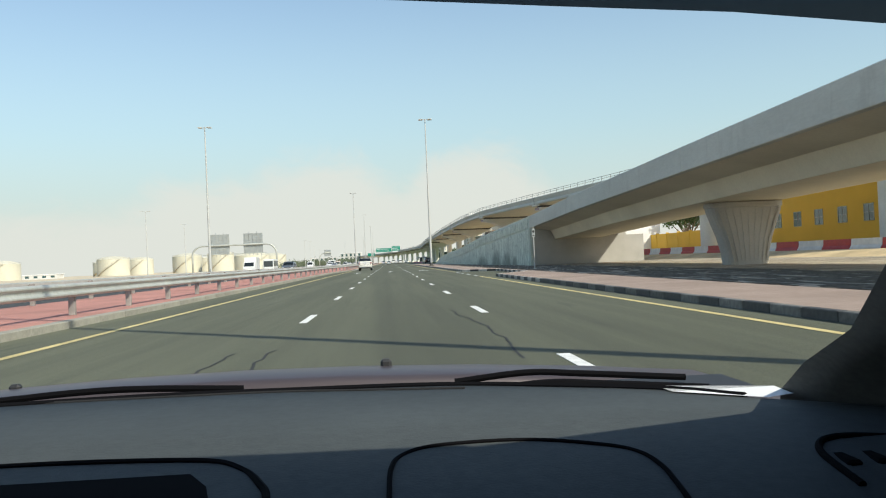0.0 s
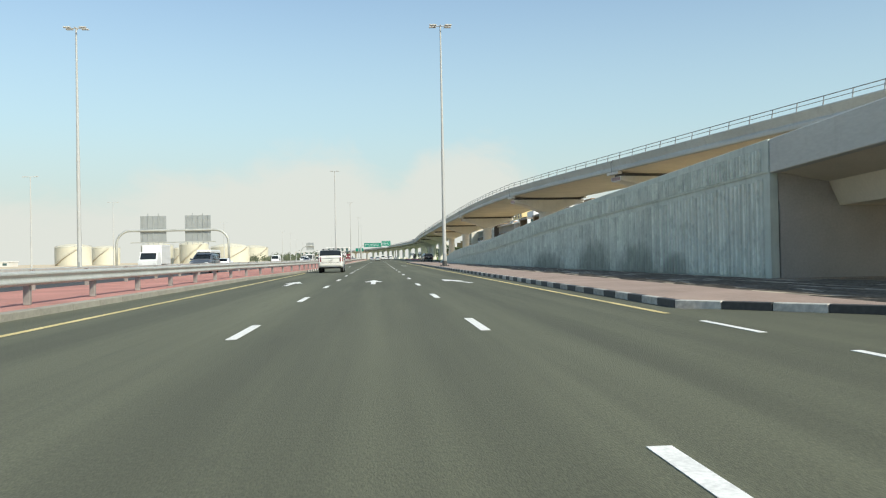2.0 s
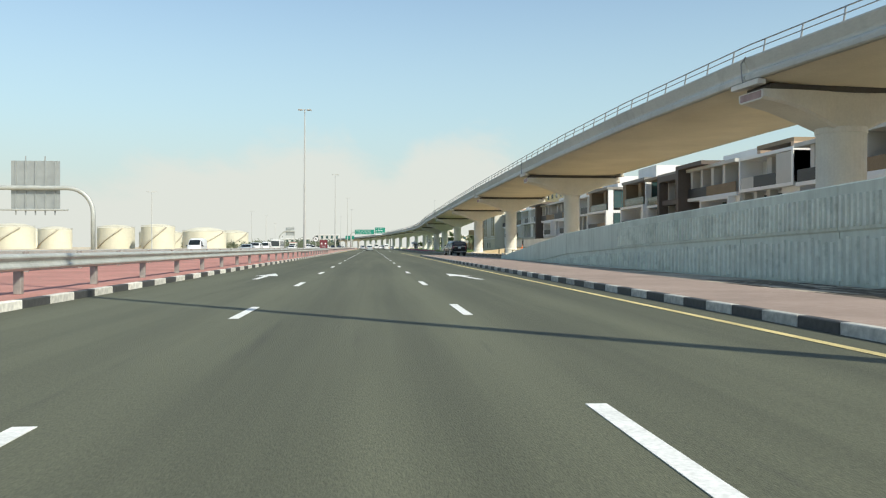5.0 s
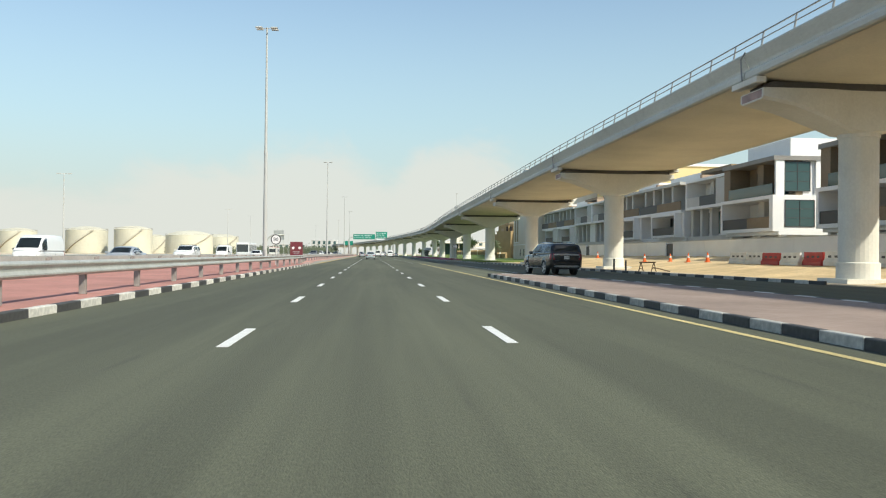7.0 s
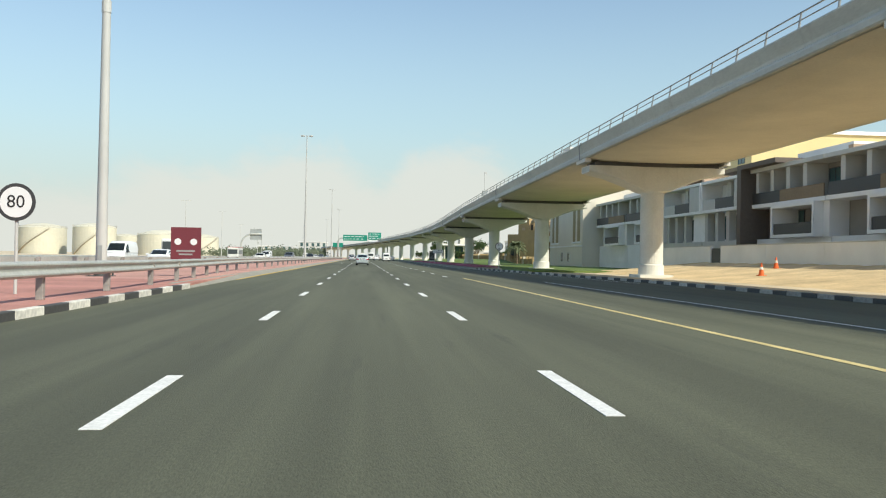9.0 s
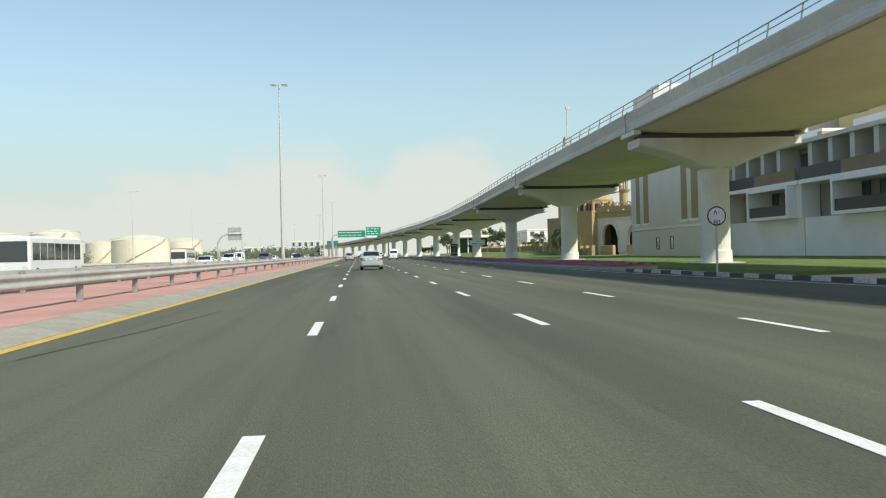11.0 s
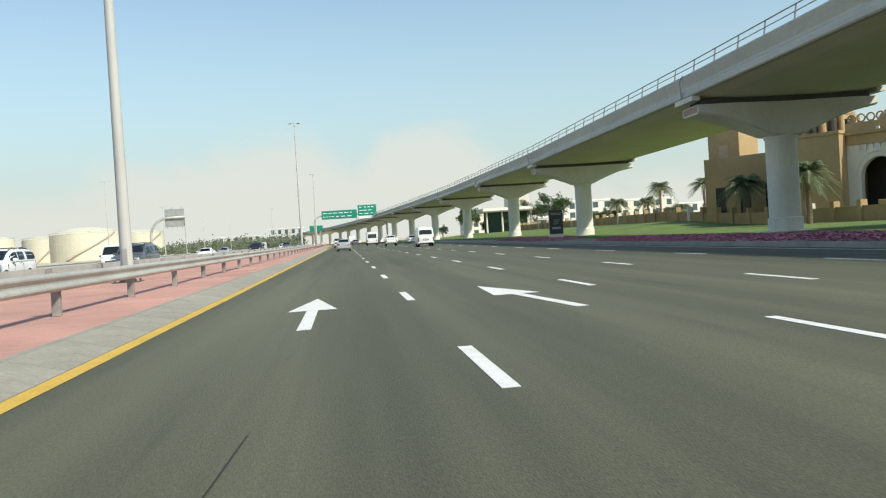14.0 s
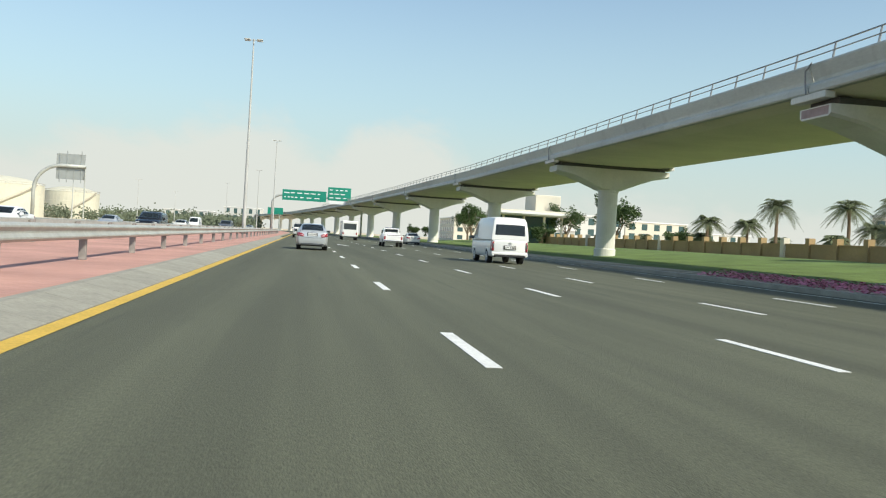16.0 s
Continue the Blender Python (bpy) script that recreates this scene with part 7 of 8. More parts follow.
    if shape == "sedan":
        part("bumper_crease", bent_tube(bmesh.new(), [(x, y, 0.665) for x, y in ((-0.86, 0.24), (-0.8, 0.06), (-0.7, -0.022), (-0.4, -0.04), (0.4, -0.04), (0.7, -0.022), (0.8, 0.06), (0.86, 0.24))], 0.006, n=5), GREY_PAINT, t)
        for s in (-1, 1):
            part("lid_seam", bent_tube(bmesh.new(), [(s * 0.56, -0.048, 0.69), (s * 0.6, -0.052, 0.74), (s * 0.64, 0.02, 0.97), (s * 0.68, 0.12, 1.06), (s * 0.70, 0.4, 1.088)], 0.005, n=5), ARCH, t)
        part("lid_edge", bent_tube(bmesh.new(), [(-0.56, -0.052, 0.69), (0.0, -0.056, 0.685), (0.56, -0.052, 0.69)], 0.006, n=5), ARCH, t)
        part("trunk_lip", boxed(-0.62, 0.62, 0.1, 0.17, 1.06, 1.088, bevel=0.012), paint, t)
        part("exhaust", tube(bmesh.new(), (0.62, -0.03, 0.265), (0.62, 0.2, 0.265), 0.042, n=14), CHROME, t)
        part("underside", boxed(-0.66, 0.66, 0.05, 0.5, 0.22, 0.32, bevel=0.03), TRIM_BLACK, t)
        bm = bmesh.new()
        loft(bm, [[(x, y, 0.275), (x, y - 0.022, 0.29), (x, y - 0.022, 0.365), (x, y, 0.385), (x, y + 0.1, 0.38), (x, y + 0.1, 0.275)] for x, y in ((-0.83, 0.12), (-0.77, 0.0), (-0.6, -0.04), (0.0, -0.052), (0.6, -0.04), (0.77, 0.0), (0.83, 0.12))])
        part("bumper_skirt", bm, GREY_PAINT, t)
    elif shape == "suv":
        bm = bmesh.new()
        loft(bm, [[(x, y, z0), (x, y - 0.02, z0 + 0.05), (x, y - 0.02, z1 - 0.03), (x, y + 0.05, z1), (x, 0.3, z1), (x, 0.3, z0)] for x, y, z0, z1 in ((-0.985, 0.2, 0.55, 0.76), (-0.93, 0.03, 0.54, 0.77), (-0.8, -0.06, 0.56, 0.775), (-0.4, -0.09, 0.57, 0.78), (0.4, -0.09, 0.57, 0.78), (0.8, -0.06, 0.56, 0.775), (0.93, 0.03, 0.54, 0.77), (0.985, 0.2, 0.55, 0.76))])
        part("rear_bumper", bm, paint, t, smooth=False)
        bm = bmesh.new()
        loft(bm, [[(x, -0.075, z0), (x, -0.085, z1), (x, 0.1, z1), (x, 0.1, z0)] for x, z0, z1 in ((-0.78, 0.50, 0.53), (-0.68, 0.47, 0.57), (-0.4, 0.46, 0.575), (0.4, 0.46, 0.575), (0.68, 0.47, 0.57), (0.78, 0.50, 0.53))])
        part("skid_plate", bm, RIM, t)
        part("valance", boxed(-0.86, 0.86, 0.1, 0.5, 0.34, 0.54, bevel=0.03), TRIM_BLACK, t)
        part("gate_seam", boxed(-0.88, 0.88, -0.05, 0.0, 0.775, 0.797), ARCH, t)
        part("gate_handle", boxed(-0.13, 0.13, -0.062, 0.0, 0.845, 0.875, bevel=0.006), TRIM_BLACK, t)
        part("model_badge", boxed(-0.72, -0.52, -0.056, 0.0, 0.85, 0.868), GREY_PAINT, t)
    else:
        part("rear_bumper", boxed(-hwr + 0.02, hwr - 0.02, -0.06, 0.1, b0, b1, bevel=0.04), paint, t)
        part("bumper_step", boxed(-hwr + 0.15, hwr - 0.15, -0.075, 0.05, b0 - 0.02, b0 + 0.1, bevel=0.02), TRIM_BLACK, t)
    if sh.get("rails"):
        for s in (-1, 1):
            bm = bmesh.new()
            bent_tube(bm, [(s * 0.68, 0.45, 1.82), (s * 0.68, 0.62, 1.875), (s * 0.68, 1.6, 1.90), (s * 0.68, 2.7, 1.89), (s * 0.68, 3.0, 1.79)], 0.02, n=8)
            for yq in (1.3, 2.1):
                box(bm, s * 0.68 - 0.018, s * 0.68 + 0.018, yq, yq + 0.16, 1.83, 1.89)
            part("roof_rail", bm, TRIM_BLACK if paint is not BLACK_PAINT else CHROME, t)
            part("running_board", boxed(min(s * 0.85, s * 1.03), max(s * 0.85, s * 1.03), 1.6, 3.75, 0.36, 0.43, bevel=0.015), GREY_PAINT, t)
        for yq in (0.95, 2.3):
            part("cross_bar", boxed(-0.68, 0.68, yq, yq + 0.06, 1.905, 1.935, bevel=0.01), TRIM_BLACK, t)
        part("tailgate_strip", boxed(-0.78, 0.74, -0.056, 0.01, 1.15, 1.215, bevel=0.008), RIM, t)
        part("wiper", boxed(-0.35, 0.1, 0.03, 0.1, 1.33, 1.345), TRIM_BLACK, t)
    # front grille
    part("grille", boxed(-0.42, 0.42, L - 0.1, L + 0.012, low[-1][2] + 0.12, low[-1][3] - 0.01, bevel=0.02), TRIM_BLACK, t)
    return t


vehicle("silver_sedan", "sedan", SILVER, "silver four-door sedan with red tail lamps driving on the highway", pose(-0.1, 374.65, 0))
vehicle("pale_silver_sedan", "sedan", SILVER_2, "pale silver compact sedan in the fast lane", pose(-3.05, 499.5, 0) @ Matrix.Diagonal((0.97, 0.96, 1, 1)))
vehicle("white_suv", "suv", WHITE_PAINT, "large white sport utility vehicle with dark rear glass and roof rails", pose(-3.62, 129.1, 0))
vehicle("black_suv", "suv", BLACK_PAINT, "large glossy black sport utility vehicle in the joining lane", pose(11.27, 250.4, 0, 0, 0, 8))
vehicle("white_van", "van", PURE_WHITE, "white high-roofed passenger van", pose(6.35, 491.8, 0), "van", bare_side=True)
vehicle("white_suv_ahead", "suv", PURE_WHITE, "white sport utility vehicle far ahead in the fast lane", pose(-4.0, 566.0, 0))
vehicle("dark_sedan_ahead", "sedan", GREY_PAINT, "dark grey sedan far ahead", pose(0.2, 640, 0))
vehicle("beige_sedan", "sedan", WHITE_PAINT, "cream sedan in the outer lane beside the kerb", pose(10.2, 560, 0))
vehicle("white_car_far", "sedan", PURE_WHITE, "small white sedan far down the highway", pose(-3.8, 655, 0))
vehicle("white_van_ahead", "van", PURE_WHITE, "white van far down the highway", pose(7.1, 670, 0), "van", bare_side=True)


def pickup(at):
    t = thing("pickup_truck", "white pickup truck with an open load bed", "pickup truck", at=at)
    low = [(0.0, 0.8, 0.5, 0.98), (0.05, 0.86, 0.45, 1.02), (1.2, 0.89, 0.4, 1.03), (2.0, 0.89, 0.4, 1.05), (3.6, 0.89, 0.4, 1.05), (4.6, 0.86, 0.42, 0.95), (4.95, 0.76, 0.45, 0.85), (5.0, 0.65, 0.5, 0.75)]
    bm = bmesh.new()
    loft(bm, [[(hw, y, zl), (hw, y, zl + 0.4), (hw * 0.98, y, zd - 0.03), (hw * 0.9, y, zd), (-hw * 0.9, y, zd), (-hw * 0.98, y, zd - 0.03), (-hw, y, zl + 0.4), (-hw, y, zl)] for y, hw, zl, zd in low])
    part("body", bm, PURE_WHITE, t)
    part("load_bed", boxed(-0.72, 0.72, 0.1, 1.75, 0.95, 1.062), TRIM_BLACK, t)
    bm = bmesh.new()
    loft(bm, [[(hw, y, 1.0), (wt, y, zr - 0.05), (wt - 0.08, y, zr), (-wt + 0.08, y, zr), (-wt, y, zr - 0.05), (-hw, y, 1.0)] for y, hw, wt, zr in ((1.85, 0.84, 0.8, 1.1), (1.95, 0.85, 0.68, 1.68), (2.3, 0.86, 0.66, 1.74), (3.0, 0.86, 0.66, 1.7), (3.8, 0.82, 0.76, 1.06))])
    part("cab", bm, PURE_WHITE, t)
    part("rear_window", boxed(-0.58, 0.58, 1.89, 1.93, 1.22, 1.6), CAR_GLASS, t)
    for s in (-1, 1):
        for y in (0.95, 3.95):
            w = part("wheel", tube(bmesh.new(), (s * 0.68, y, 0.36), (s * 0.9, y, 0.36), 0.36, n=24), TYRE, t)
            part("rim", tube(bmesh.new(), (s * 0.8, y, 0.36), (s * 0.912, y, 0.36), 0.21, n=16), RIM, w)
        part("tail_lamp", boxed(min(s * 0.68, s * 0.82), max(s * 0.68, s * 0.82), -0.02, 0.04, 0.68, 0.95), TAIL_RED, t)
        part("side_window", boxed(min(s * 0.77, s * 0.8), max(s * 0.77, s * 0.8), 2.1, 3.2, 1.15, 1.5), CAR_GLASS, t)
    part("bumper", boxed(-0.8, 0.8, -0.12, 0.02, 0.45, 0.6, bevel=0.02), CHROME, t)
    part("number_plate", boxed(-0.24, 0.24, -0.03, -0.01, 0.68, 0.8), PLATE, t)
    bm = bmesh.new()
    bent_tube(bm, [(-0.7, 1.7, 1.05), (-0.62, 1.7, 1.72), (0.62, 1.7, 1.72), (0.7, 1.7, 1.05)], 0.03, n=6)
    part("roll_bar", bm, CHROME, t)


pickup(pose(4.35, 528, 0))


def coach(name, label, at, paint, length=7.2, h=2.9, w=2.3, stripe=None, group=""):
    t = thing(name, label, "bus", group, at=at)
    part("body", boxed(-w / 2, w / 2, 0, length, 0.45, h, bevel=0.12), paint, t)
    n = max(3, int(length / 1.4))
    for s in (-1, 1):
        for i in range(n):
            a = 0.4 + (length - 0.8) * i / n
            part("side_window", boxed(min(s * (w / 2 - 0.02), s * (w / 2 + 0.01)), max(s * (w / 2 - 0.02), s * (w / 2 + 0.01)), a, a + (length - 0.8) / n - 0.12, 1.35, h - 0.45), CAR_GLASS, t)
        for y in (1.5, length - 1.4):
            part("wheel", tube(bmesh.new(), (s * (w / 2 - 0.28), y, 0.42), (s * (w / 2 + 0.01), y, 0.42), 0.42, n=20), TYRE, t)
        part("tail_lamp", boxed(min(s * (w / 2 - 0.3), s * (w / 2 - 0.1)), max(s * (w / 2 - 0.3), s * (w / 2 - 0.1)), -0.02, 0.03, 0.8, 1.1), TAIL_RED, t)
        part("head_lamp", boxed(min(s * (w / 2 - 0.5), s * (w / 2 - 0.15)), max(s * (w / 2 - 0.5), s * (w / 2 - 0.15)), length - 0.02, length + 0.03, 0.7, 0.95), LAMP_CLEAR, t)
    part("rear_window", boxed(-w / 2 + 0.25, w / 2 - 0.25, -0.012, 0.05, 1.5, h - 0.4), CAR_GLASS, t)
    part("windscreen", boxed(-w / 2 + 0.15, w / 2 - 0.15, length - 0.05, length + 0.012, 1.25, h - 0.35), CAR_GLASS, t)
    part("bumper", boxed(-w / 2 + 0.05, w / 2 - 0.05, length - 0.02, length + 0.1, 0.4, 0.65), TRIM_BLACK, t)
    if stripe:
        part("roof", boxed(-w / 2 + 0.02, w / 2 - 0.02, 0.1, length - 0.1, h, h + 0.12, bevel=0.04), stripe, t)
    return t


def box_truck(name, label, at, cab, cargo, length=6.0):
    t = thing(name, label, "truck", at=at)
    part("cargo_box", boxed(-1.05, 1.05, 0, length - 1.9, 0.9, 3.0, bevel=0.03), cargo, t)
    bm = bmesh.new()
    loft(bm, [[(1.0, y, zb), (1.0, y, 1.3), (0.92, y, zt), (-0.92, y, zt), (-1.0, y, 1.3), (-1.0, y, zb)] for y, zb, zt in ((length - 1.8, 0.5, 2.2), (length - 0.7, 0.5, 2.2), (length - 0.15, 0.5, 1.35), (length, 0.5, 1.25))])
    part("cab", bm, cab, t)
    bm = bmesh.new()
    bm.faces.new([bm.verts.new(p) for p in ((-0.85, length - 0.18, 1.42), (0.85, length - 0.18, 1.42), (0.8, length - 0.62, 2.1), (-0.8, length - 0.62, 2.1))])
    bmesh.ops.solidify(bm, geom=bm.faces[:], thickness=0.02)
    part("windscreen", bm, CAR_GLASS, t)
    part("chassis", boxed(-0.5, 0.5, 0.1, length - 0.3, 0.55, 0.9), TRIM_BLACK, t)
    for s in (-1, 1):
        for y in (1.1, length - 0.9):
            part("wheel", tube(bmesh.new(), (s * 0.75, y, 0.42), (s * 1.02, y, 0.42), 0.42, n=18), TYRE, t)
        part("head_lamp", boxed(min(s * 0.6, s * 0.9), max(s * 0.6, s * 0.9), length - 0.02, length + 0.04, 0.8, 1.0), LAMP_CLEAR, t)


coach("white_minibus", "white minibus seen from behind far ahead", pose(2.9, 575, 0), PURE_WHITE, 7, 2.75)
box_truck("blue_lorry", "blue lorry far down the highway", pose(-0.2, 690, 0), BLUE_PAINT, PURE_WHITE, 7)

# oncoming traffic beyond the median
coach("oncoming_bus", "white coach coming the other way", pose(-24.2, 378.5, 0.02, 0, 0, 180), PURE_WHITE, 11.0, 3.0, 2.4)
coach("oncoming_minibus", "cream minibus with a red roof coming the other way", pose(-25.0, 432, 0.02, 0, 0, 180), WHITE_PAINT, 6.5, 2.5, 2.1, RED_PAINT)
box_truck("oncoming_truck", "white box truck coming the other way", pose(-24.5, 160, 0.02, 0, 0, 180), PURE_WHITE, PURE_WHITE)
coach("oncoming_coach", "white coach coming the other way", pose(-27.0, 205, 0.02, 0, 0, 180), PURE_WHITE, 8, 2.9)
ONCOMING = ((-16.2, 145, "suv", GREY_PAINT), (-20.2, 178, "sedan", PURE_WHITE), (-23.8, 268, "van", PURE_WHITE), (-16.2, 262, "sedan", SILVER_2), (-20.0, 300, "suv", PURE_WHITE), (-16.4, 330, "sedan", PURE_WHITE), (-23.5, 345, "van", PURE_WHITE),
            (-16.3, 398, "sedan", WHITE_PAINT), (-20.0, 440, "suv", PURE_WHITE), (-16.2, 452, "suv", GREY_PAINT), (-23.8, 478, "van", PURE_WHITE), (-20.0, 505, "sedan", PURE_WHITE), (-16.3, 530, "suv", BLACK_PAINT), (-23.5, 548, "sedan", SILVER_2),
            (-20.0, 575, "sedan", WHITE_PAINT), (-16.2, 600, "suv", GREY_PAINT), (-23.8, 622, "van", PURE_WHITE), (-20.1, 640, "sedan", PURE_WHITE), (-16.4, 665, "sedan", SILVER), (-23.4, 690, "suv", PURE_WHITE))
made = {}
for x, y, sh, p in ONCOMING:
    at = pose(x, y, 0.02, 0, 0, 180)
    if (sh, p.name) in made:
        copy_thing(made[sh, p.name], at)
    else:
        word = {"suv": "sport utility vehicle", "sedan": "sedan", "van": "van"}[sh]
        colour = {"white": "white", "plain": "white", "grey": "dark grey", "pale": "pale silver", "black": "black", "silver": "silver"}[p.name.split("_")[0]]
        made[sh, p.name] = vehicle("oncoming_" + {"suv": "suv", "sedan": "car", "van": "van"}[sh], sh, p, colour + " " + word + " coming the other way", at, "van" if sh == "van" else "car", "oncoming traffic")


# ---- the car that the ride starts in ----
DASH_TOP = material("dark_blue_grey_dashboard", (0.066, 0.074, 0.074), 0.7, grain=0.1, grain_size=90, stain=0.12, stain_size=4, bump=0.12, bump_size=400, spec=0.2)
RECESS = material("black_recess_plastic", (0.006, 0.006, 0.007), 0.9, spec=0.05)
PILLAR = material("grey_brown_pillar_lining", (0.10, 0.095, 0.085), 0.85, grain=0.15, grain_size=120)
MAUVE = material("dusty_mauve_paint", (0.07, 0.056, 0.06), 0.5, metal=0.2, coat=0.1, stain=0.1, stain_size=3)
PAPER = material("white_paper", (0.80, 0.80, 0.78), 0.8)
HEADLINER = material("grey_headliner", (0.25, 0.24, 0.22), 0.95, grain=0.1, grain_size=80)
car0 = thing("own_car", "dusty mauve saloon car with an open windscreen on the road", "car", at=pose(-0.31, -1.92, 0))
sh = SHAPES["sedan"]
bm = bmesh.new()
secs = []
for y, hw, zl, zd in sh["low"]:
    zd = min(zd, 0.955)
    h = zd - zl
    pts = [(0, zl), (hw * 0.86, zl), (hw * 0.965, zl + 0.07 * h), (hw, zl + 0.5 * h), (hw * 0.965, zl + 0.88 * h), (hw * 0.9, zl + 0.97 * h), (hw * 0.7, zl + h), (0, zl + h + 0.012)]
    secs.append([(x, y, z) for x, z in pts] + [(-x, y, z) for x, z in pts[-2:0:-1]])
loft(bm, secs)
part("body", bm, MAUVE, car0, smooth=True)
for s in (-1, 1):
    for y in sh["axles"]:
        w = part("wheel", tube(bmesh.new(), (s * 0.69, y, 0.335), (s * 0.918, y, 0.335), 0.335, n=28), TYRE, car0)
        part("rim", tube(bmesh.new(), (s * 0.8, y, 0.335), (s * 0.925, y, 0.335), 0.21, n=20), RIM, w)
    part("tail_lamp", boxed(min(s * 0.5, s * 0.74), max(s * 0.5, s * 0.74), -0.02, 0.06, 0.72, 0.88), TAIL_RED, car0)
    part("head_lamp", boxed(min(s * 0.42, s * 0.74), max(s * 0.42, s * 0.74), 4.6, 4.8, 0.6, 0.72, bevel=0.02), LAMP_CLEAR, car0)
    # windscreen pillar, widening into the door corner at its foot
    # its upper end, out of view, leans inward to shade the dashboard
    bm = bmesh.new()
    loft(bm, [[(s * x, y, z), (s * (x + 0.05), y + 0.05, z - 0.01), (s * (x + 0.19), y - 0.06, z), (s * (x + 0.19), y - 0.30, z), (s * (x + 0.10), y - 0.17, z), (s * (x + 0.02), y - 0.05, z)]
              for x, y, z in ((0.61, 3.47, 0.93), (0.604, 3.45, 0.985), (0.598, 3.385, 1.02), (0.592, 3.29, 1.058), (0.572, 3.2, 1.113), (0.50, 3.05, 1.24), (0.43, 2.94, 1.34), (0.41, 2.85, 1.40))])
    part("windscreen_pillar", bm, PILLAR, car0, "grey lining of the windscreen pillar", smooth=True)
    bm = bmesh.new()
    bent_tube(bm, [(s * 0.62, 1.0, 0.98), (s * 0.6, 1.35, 1.42)], 0.06, n=8)
    part("rear_pillar", bm, MAUVE, car0)
    bm = bmesh.new()
    bent_tube(bm, [(s * 0.80, 2.1, 0.95), (s * 0.62, 2.0, 1.43)], 0.05, n=8)
    part("door_pillar", bm, PILLAR, car0)
def smooth_line(pts, n=6):
    """A rounded line through the given points."""
    q = [Vector(p) for p in pts]
    q = [q[0] * 2 - q[1]] + q + [q[-1] * 2 - q[-2]]
    res = []
    for i in range(1, len(q) - 2):
        for k in range(n):
            u = k / n
            res.append(0.5 * (2 * q[i] + (q[i + 1] - q[i - 1]) * u + (2 * q[i - 1] - 5 * q[i] + 4 * q[i + 1] - q[i + 2]) * u * u + (3 * q[i] - q[i - 1] - 3 * q[i + 1] + q[i + 2]) * u ** 3))
    return [tuple(p) for p in res + [q[-2]]]


bm = bmesh.new()
loft(bm, [[(-0.62, y, z), (0.62, y, z), (0.62, y, z + 0.03), (0.3, y, z + 0.05), (-0.3, y, z + 0.05), (-0.62, y, z + 0.03)] for y, z in ((1.25, 1.38), (1.6, 1.42), (2.3, 1.425), (2.94, 1.385))])
part("roof", bm, HEADLINER, car0)
# tinted strip along the top edge of the windscreen
# its unseen right end is drawn out to shut off sunlight on the dashboard
tint = material("blue_sun_strip", (0.02, 0.13, 0.2), 0.15)
tint.node_tree.nodes["Principled BSDF"].inputs["Alpha"].default_value = 0.8
bm = bmesh.new()
loft(bm, [[(x, y, z), (x, y - 0.14, z + 0.125), (x, y - 0.143, z + 0.128), (x, y - 0.003, z + 0.003)] for x, y, z in ((-0.5, 3.0, 1.31), (-0.2, 3.05, 1.29), (0.10, 3.07, 1.276), (0.23, 3.07, 1.268), (0.323, 3.07, 1.262), (0.416, 3.07, 1.2565), (0.5, 3.07, 1.248), (0.62, 3.04, 1.24))])
part("sun_strip", bm, tint, car0, "blue tinted strip along the windscreen top")
# dashboard
dash = part("dashboard", bmesh.new(), DASH_TOP, car0, "dark blue-grey moulded dashboard, partly in sun", smooth=True)
bm = bmesh.new()
secs = []
for x, far in ((-0.72, 3.50), (-0.45, 3.62), (-0.1, 3.65), (0.1, 3.64), (0.3, 3.61), (0.49, 3.51), (0.57, 3.42), (0.64, 3.36), (0.72, 3.3)):
    secs.append([(x, far, 0.96), (x, far - 0.006, 0.984), (x, 3.36 if x < 0.6 else 3.28, 0.984), (x, 3.26 if x < 0.6 else 3.2, 0.978), (x, 3.14, 0.962), (x, 3.02, 0.935), (x, 2.98, 0.92), (x, 2.9, 0.86), (x, 2.88, 0.70), (x, far, 0.70)])
loft(bm, secs)
bm.to_mesh(dash.data)
bm.free()
for poly in dash.data.polygons:
    poly.use_smooth = True
part("defroster_trim", bent_tube(bmesh.new(), smooth_line([(-0.45, 3.615, 0.982), (-0.1, 3.645, 0.983), (0.1, 3.635, 0.983), (0.3, 3.605, 0.983), (0.49, 3.505, 0.983), (0.56, 3.43, 0.983)]), 0.005, n=6), RECESS, dash)
# seam of the airbag cover, and the clock recess
part("airbag_seam", bent_tube(bmesh.new(), smooth_line([(0.215, 3.14, 0.963), (0.216, 3.199, 0.9705), (0.218, 3.252, 0.9775), (0.228, 3.285, 0.9795), (0.257, 3.303, 0.981), (0.326, 3.304, 0.981), (0.38, 3.279, 0.9795), (0.404, 3.256, 0.9775), (0.412, 3.226, 0.974), (0.412, 3.19, 0.969), (0.409, 3.14, 0.963)]), 0.0021, n=6), RECESS, dash)
part("recess_rim", bent_tube(bmesh.new(), smooth_line([(-0.2, 3.31, 0.981), (-0.089, 3.315, 0.981), (0.0, 3.309, 0.981), (0.077, 3.296, 0.98), (0.107, 3.27, 0.978), (0.124, 3.237, 0.975), (0.132, 3.212, 0.972), (0.136, 3.16, 0.966)]), 0.0032, n=6), RECESS, dash)
bm = bmesh.new()
loft(bm, [[(-0.2, y, z), (w, y, z), (w, y, z + 0.0012), (-0.2, y, z + 0.0012)] for y, z, w in ((3.14, 0.9628, 0.098), (3.2, 0.9708, 0.096), (3.235, 0.9752, 0.087), (3.262, 0.9785, 0.07))])
part("recess", bm, RECESS, dash, "black recess in the dashboard")
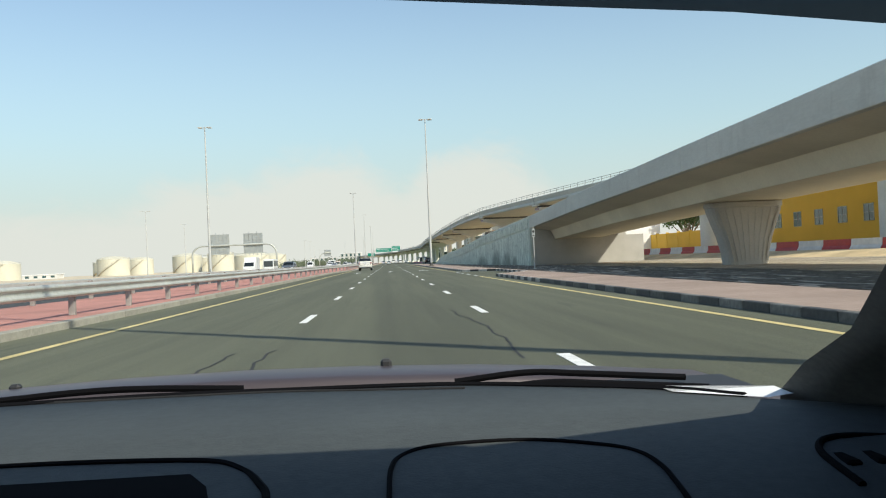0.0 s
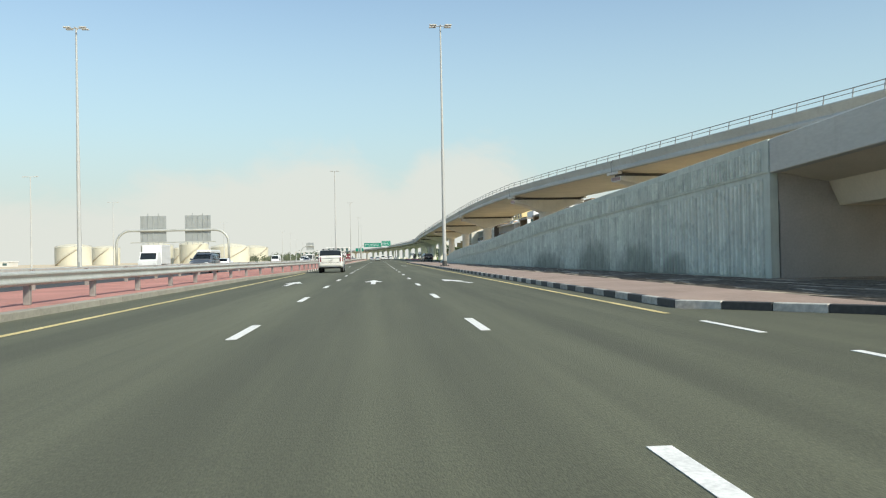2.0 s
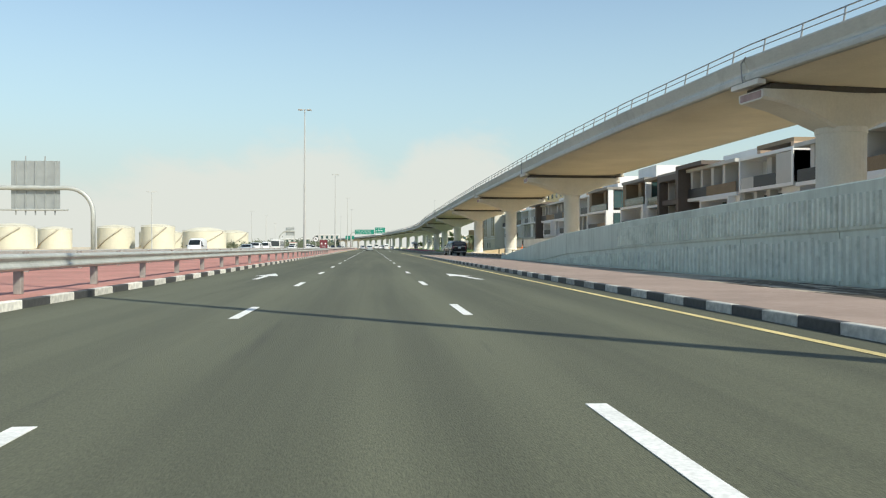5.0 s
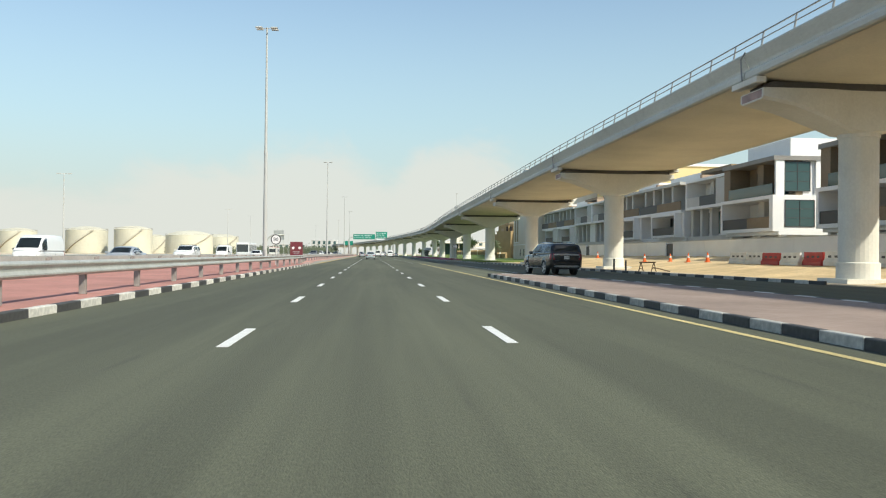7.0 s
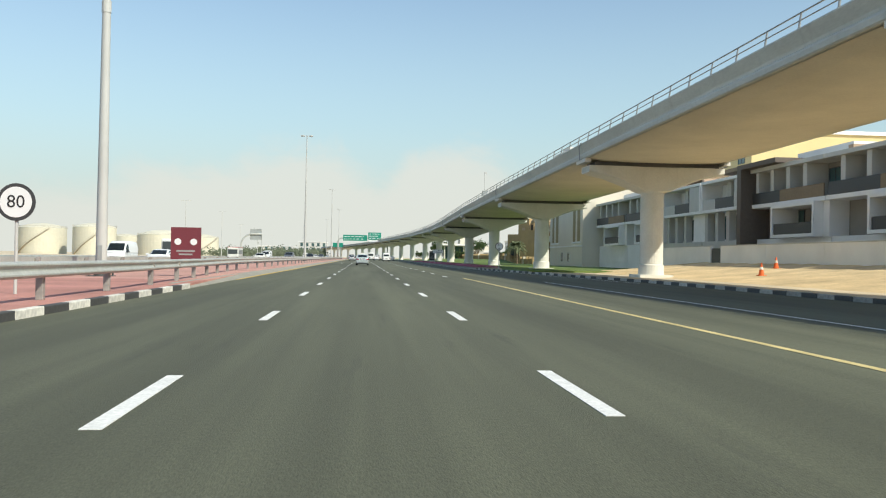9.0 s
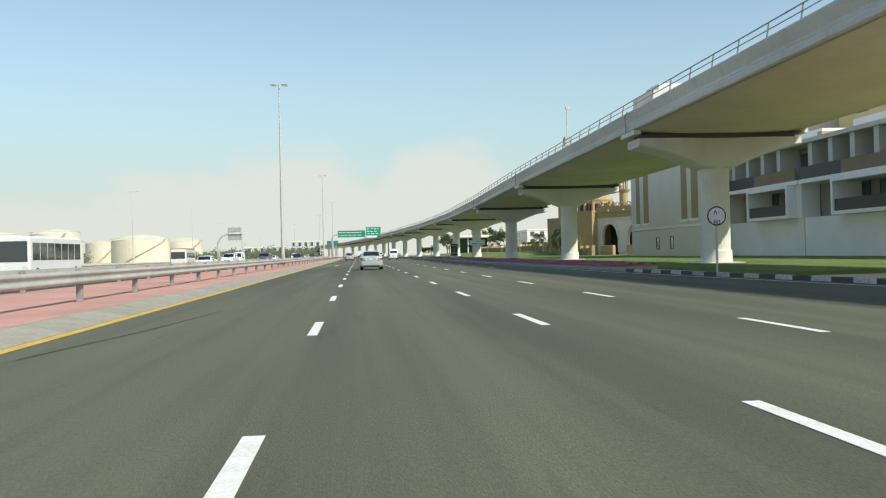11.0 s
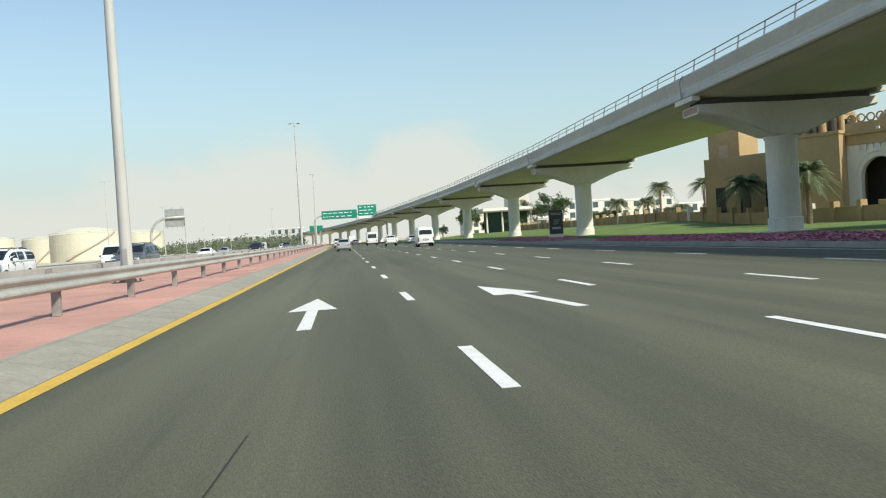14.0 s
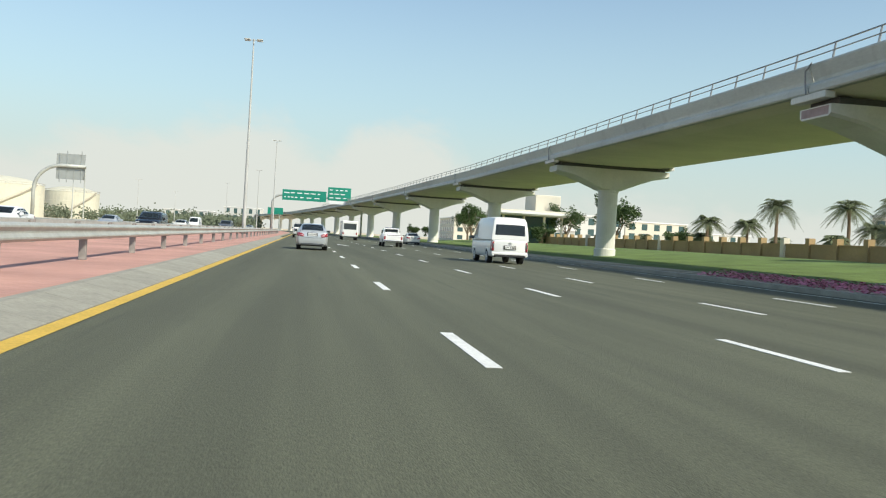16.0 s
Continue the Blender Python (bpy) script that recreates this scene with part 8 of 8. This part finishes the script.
part("defrost_slot", bent_tube(bmesh.new(), smooth_line([(-0.3, 3.64, 0.9835), (0.046, 3.632, 0.9835), (0.18, 3.607, 0.9835), (0.301, 3.578, 0.9835)]), 0.0026, n=6), ARCH, dash)
vent = part("air_vent", bent_tube(bmesh.new(), smooth_line([(0.53, 3.17, 0.967), (0.534, 3.235, 0.976), (0.561, 3.261, 0.979), (0.62, 3.255, 0.976)]), 0.0028, n=8), RECESS, dash)
for k in range(4):
    part("vent_slot", boxed(0.540 + k * 0.022, 0.551 + k * 0.022, 3.205, 3.235, 0.964, 0.9742, bevel=0.002), RECESS, vent)
part("vent_grille", boxed(0.545, 0.66, 3.14, 3.16, 0.955, 0.968, bevel=0.003), ARCH, vent)
bm = bmesh.new()
bm.faces.new([bm.verts.new(p) for p in ((0.497, 3.512, 0.986), (0.502, 3.472, 0.9855), (0.574, 3.41, 0.9855), (0.603, 3.42, 0.986), (0.604, 3.464, 0.987))])
bmesh.ops.solidify(bm, geom=bm.faces[:], thickness=0.001)
part("paper", bm, PAPER, car0, "folded white paper on the dashboard")
# bonnet, scuttle, wipers
bm = bmesh.new()
secs = []
for y, dz, hw in ((3.79, -0.002, 0.68), (3.81, 0.004, 0.69), (3.95, 0.0, 0.69), (4.2, -0.036, 0.68), (4.5, -0.10, 0.66), (4.7, -0.17, 0.62)):
    top = [(hw * u, y, 0.974 + dz - 0.075 * (hw * u) ** 2) for u in (-1, -0.75, -0.5, -0.25, 0, 0.25, 0.5, 0.75, 1)]
    secs.append(top + [(x, y, z - 0.03) for x, yy, z in reversed(top)])
loft(bm, secs)
part("bonnet", bm, MAUVE, car0, smooth=True)
part("scuttle", boxed(-0.68, 0.68, 3.66, 3.79, 0.90, 0.955, bevel=0.01), TRIM_BLACK, car0)
for pts in ([(-0.5, 3.72, 0.968), (-0.30, 3.72, 0.977), (-0.169, 3.72, 0.984), (-0.086, 3.72, 0.984), (0.033, 3.72, 0.978)], [(0.30, 3.72, 0.972), (0.392, 3.72, 0.979), (0.465, 3.72, 0.974), (0.60, 3.72, 0.962)]):
    wiper = part("wiper", bent_tube(bmesh.new(), smooth_line(pts), 0.0042, n=8), RECESS, car0)
    part("wiper_blade", bent_tube(bmesh.new(), smooth_line([(x + 0.02, y - 0.03, z - 0.011) for x, y, z in pts]), 0.0055, n=8), RECESS, wiper)
part("washer_nozzle", boxed(0.203, 0.22, 3.94, 3.955, 0.966, 0.981, bevel=0.004), TRIM_BLACK, car0)
part("washer_nozzle", boxed(-0.35, -0.333, 3.94, 3.955, 0.958, 0.972, bevel=0.004), TRIM_BLACK, car0)

# cabin behind the camera, unseen: doors, tinted side and rear glass, seats
# glass made near-opaque, and seats added, to block light from the dashboard
CABIN_BLOCK_GLASS = material("tinted_cabin_glass", (0.02, 0.025, 0.025), 0.1)
CABIN_BLOCK_GLASS.node_tree.nodes["Principled BSDF"].inputs["Alpha"].default_value = 0.96
SEAT = material("grey_seat_fabric", (0.12, 0.12, 0.115), 0.95, grain=0.1, grain_size=60)
for s in (-1, 1):
    bm = bmesh.new()
    loft(bm, [[(s * xb, y, 0.97), (s * xt, y, zt), (s * (xt + 0.012), y, zt), (s * (xb + 0.012), y, 0.97)] for y, xb, xt, zt in ((1.2, 0.80, 0.62, 1.38), (2.0, 0.82, 0.62, 1.42), (2.85, 0.82, 0.62, 1.39), (3.1, 0.80, 0.66, 1.2))])
    part("side_window", bm, CABIN_BLOCK_GLASS, car0)
    seat = part("front_seat", boxed(s * 0.38 - 0.24, s * 0.38 + 0.24, 1.75, 1.92, 0.45, 1.12, bevel=0.06), SEAT, car0)
    part("head_rest", boxed(s * 0.38 - 0.13, s * 0.38 + 0.13, 1.72, 1.82, 1.14, 1.32, bevel=0.04), SEAT, seat)
bm = bmesh.new()
loft(bm, [[(-0.6, y, z), (0.6, y, z), (0.6, y + 0.02, z + 0.012), (-0.6, y + 0.02, z + 0.012)] for y, z in ((0.7, 0.98), (1.0, 1.2), (1.25, 1.39))])
part("rear_window", bm, CABIN_BLOCK_GLASS, car0)
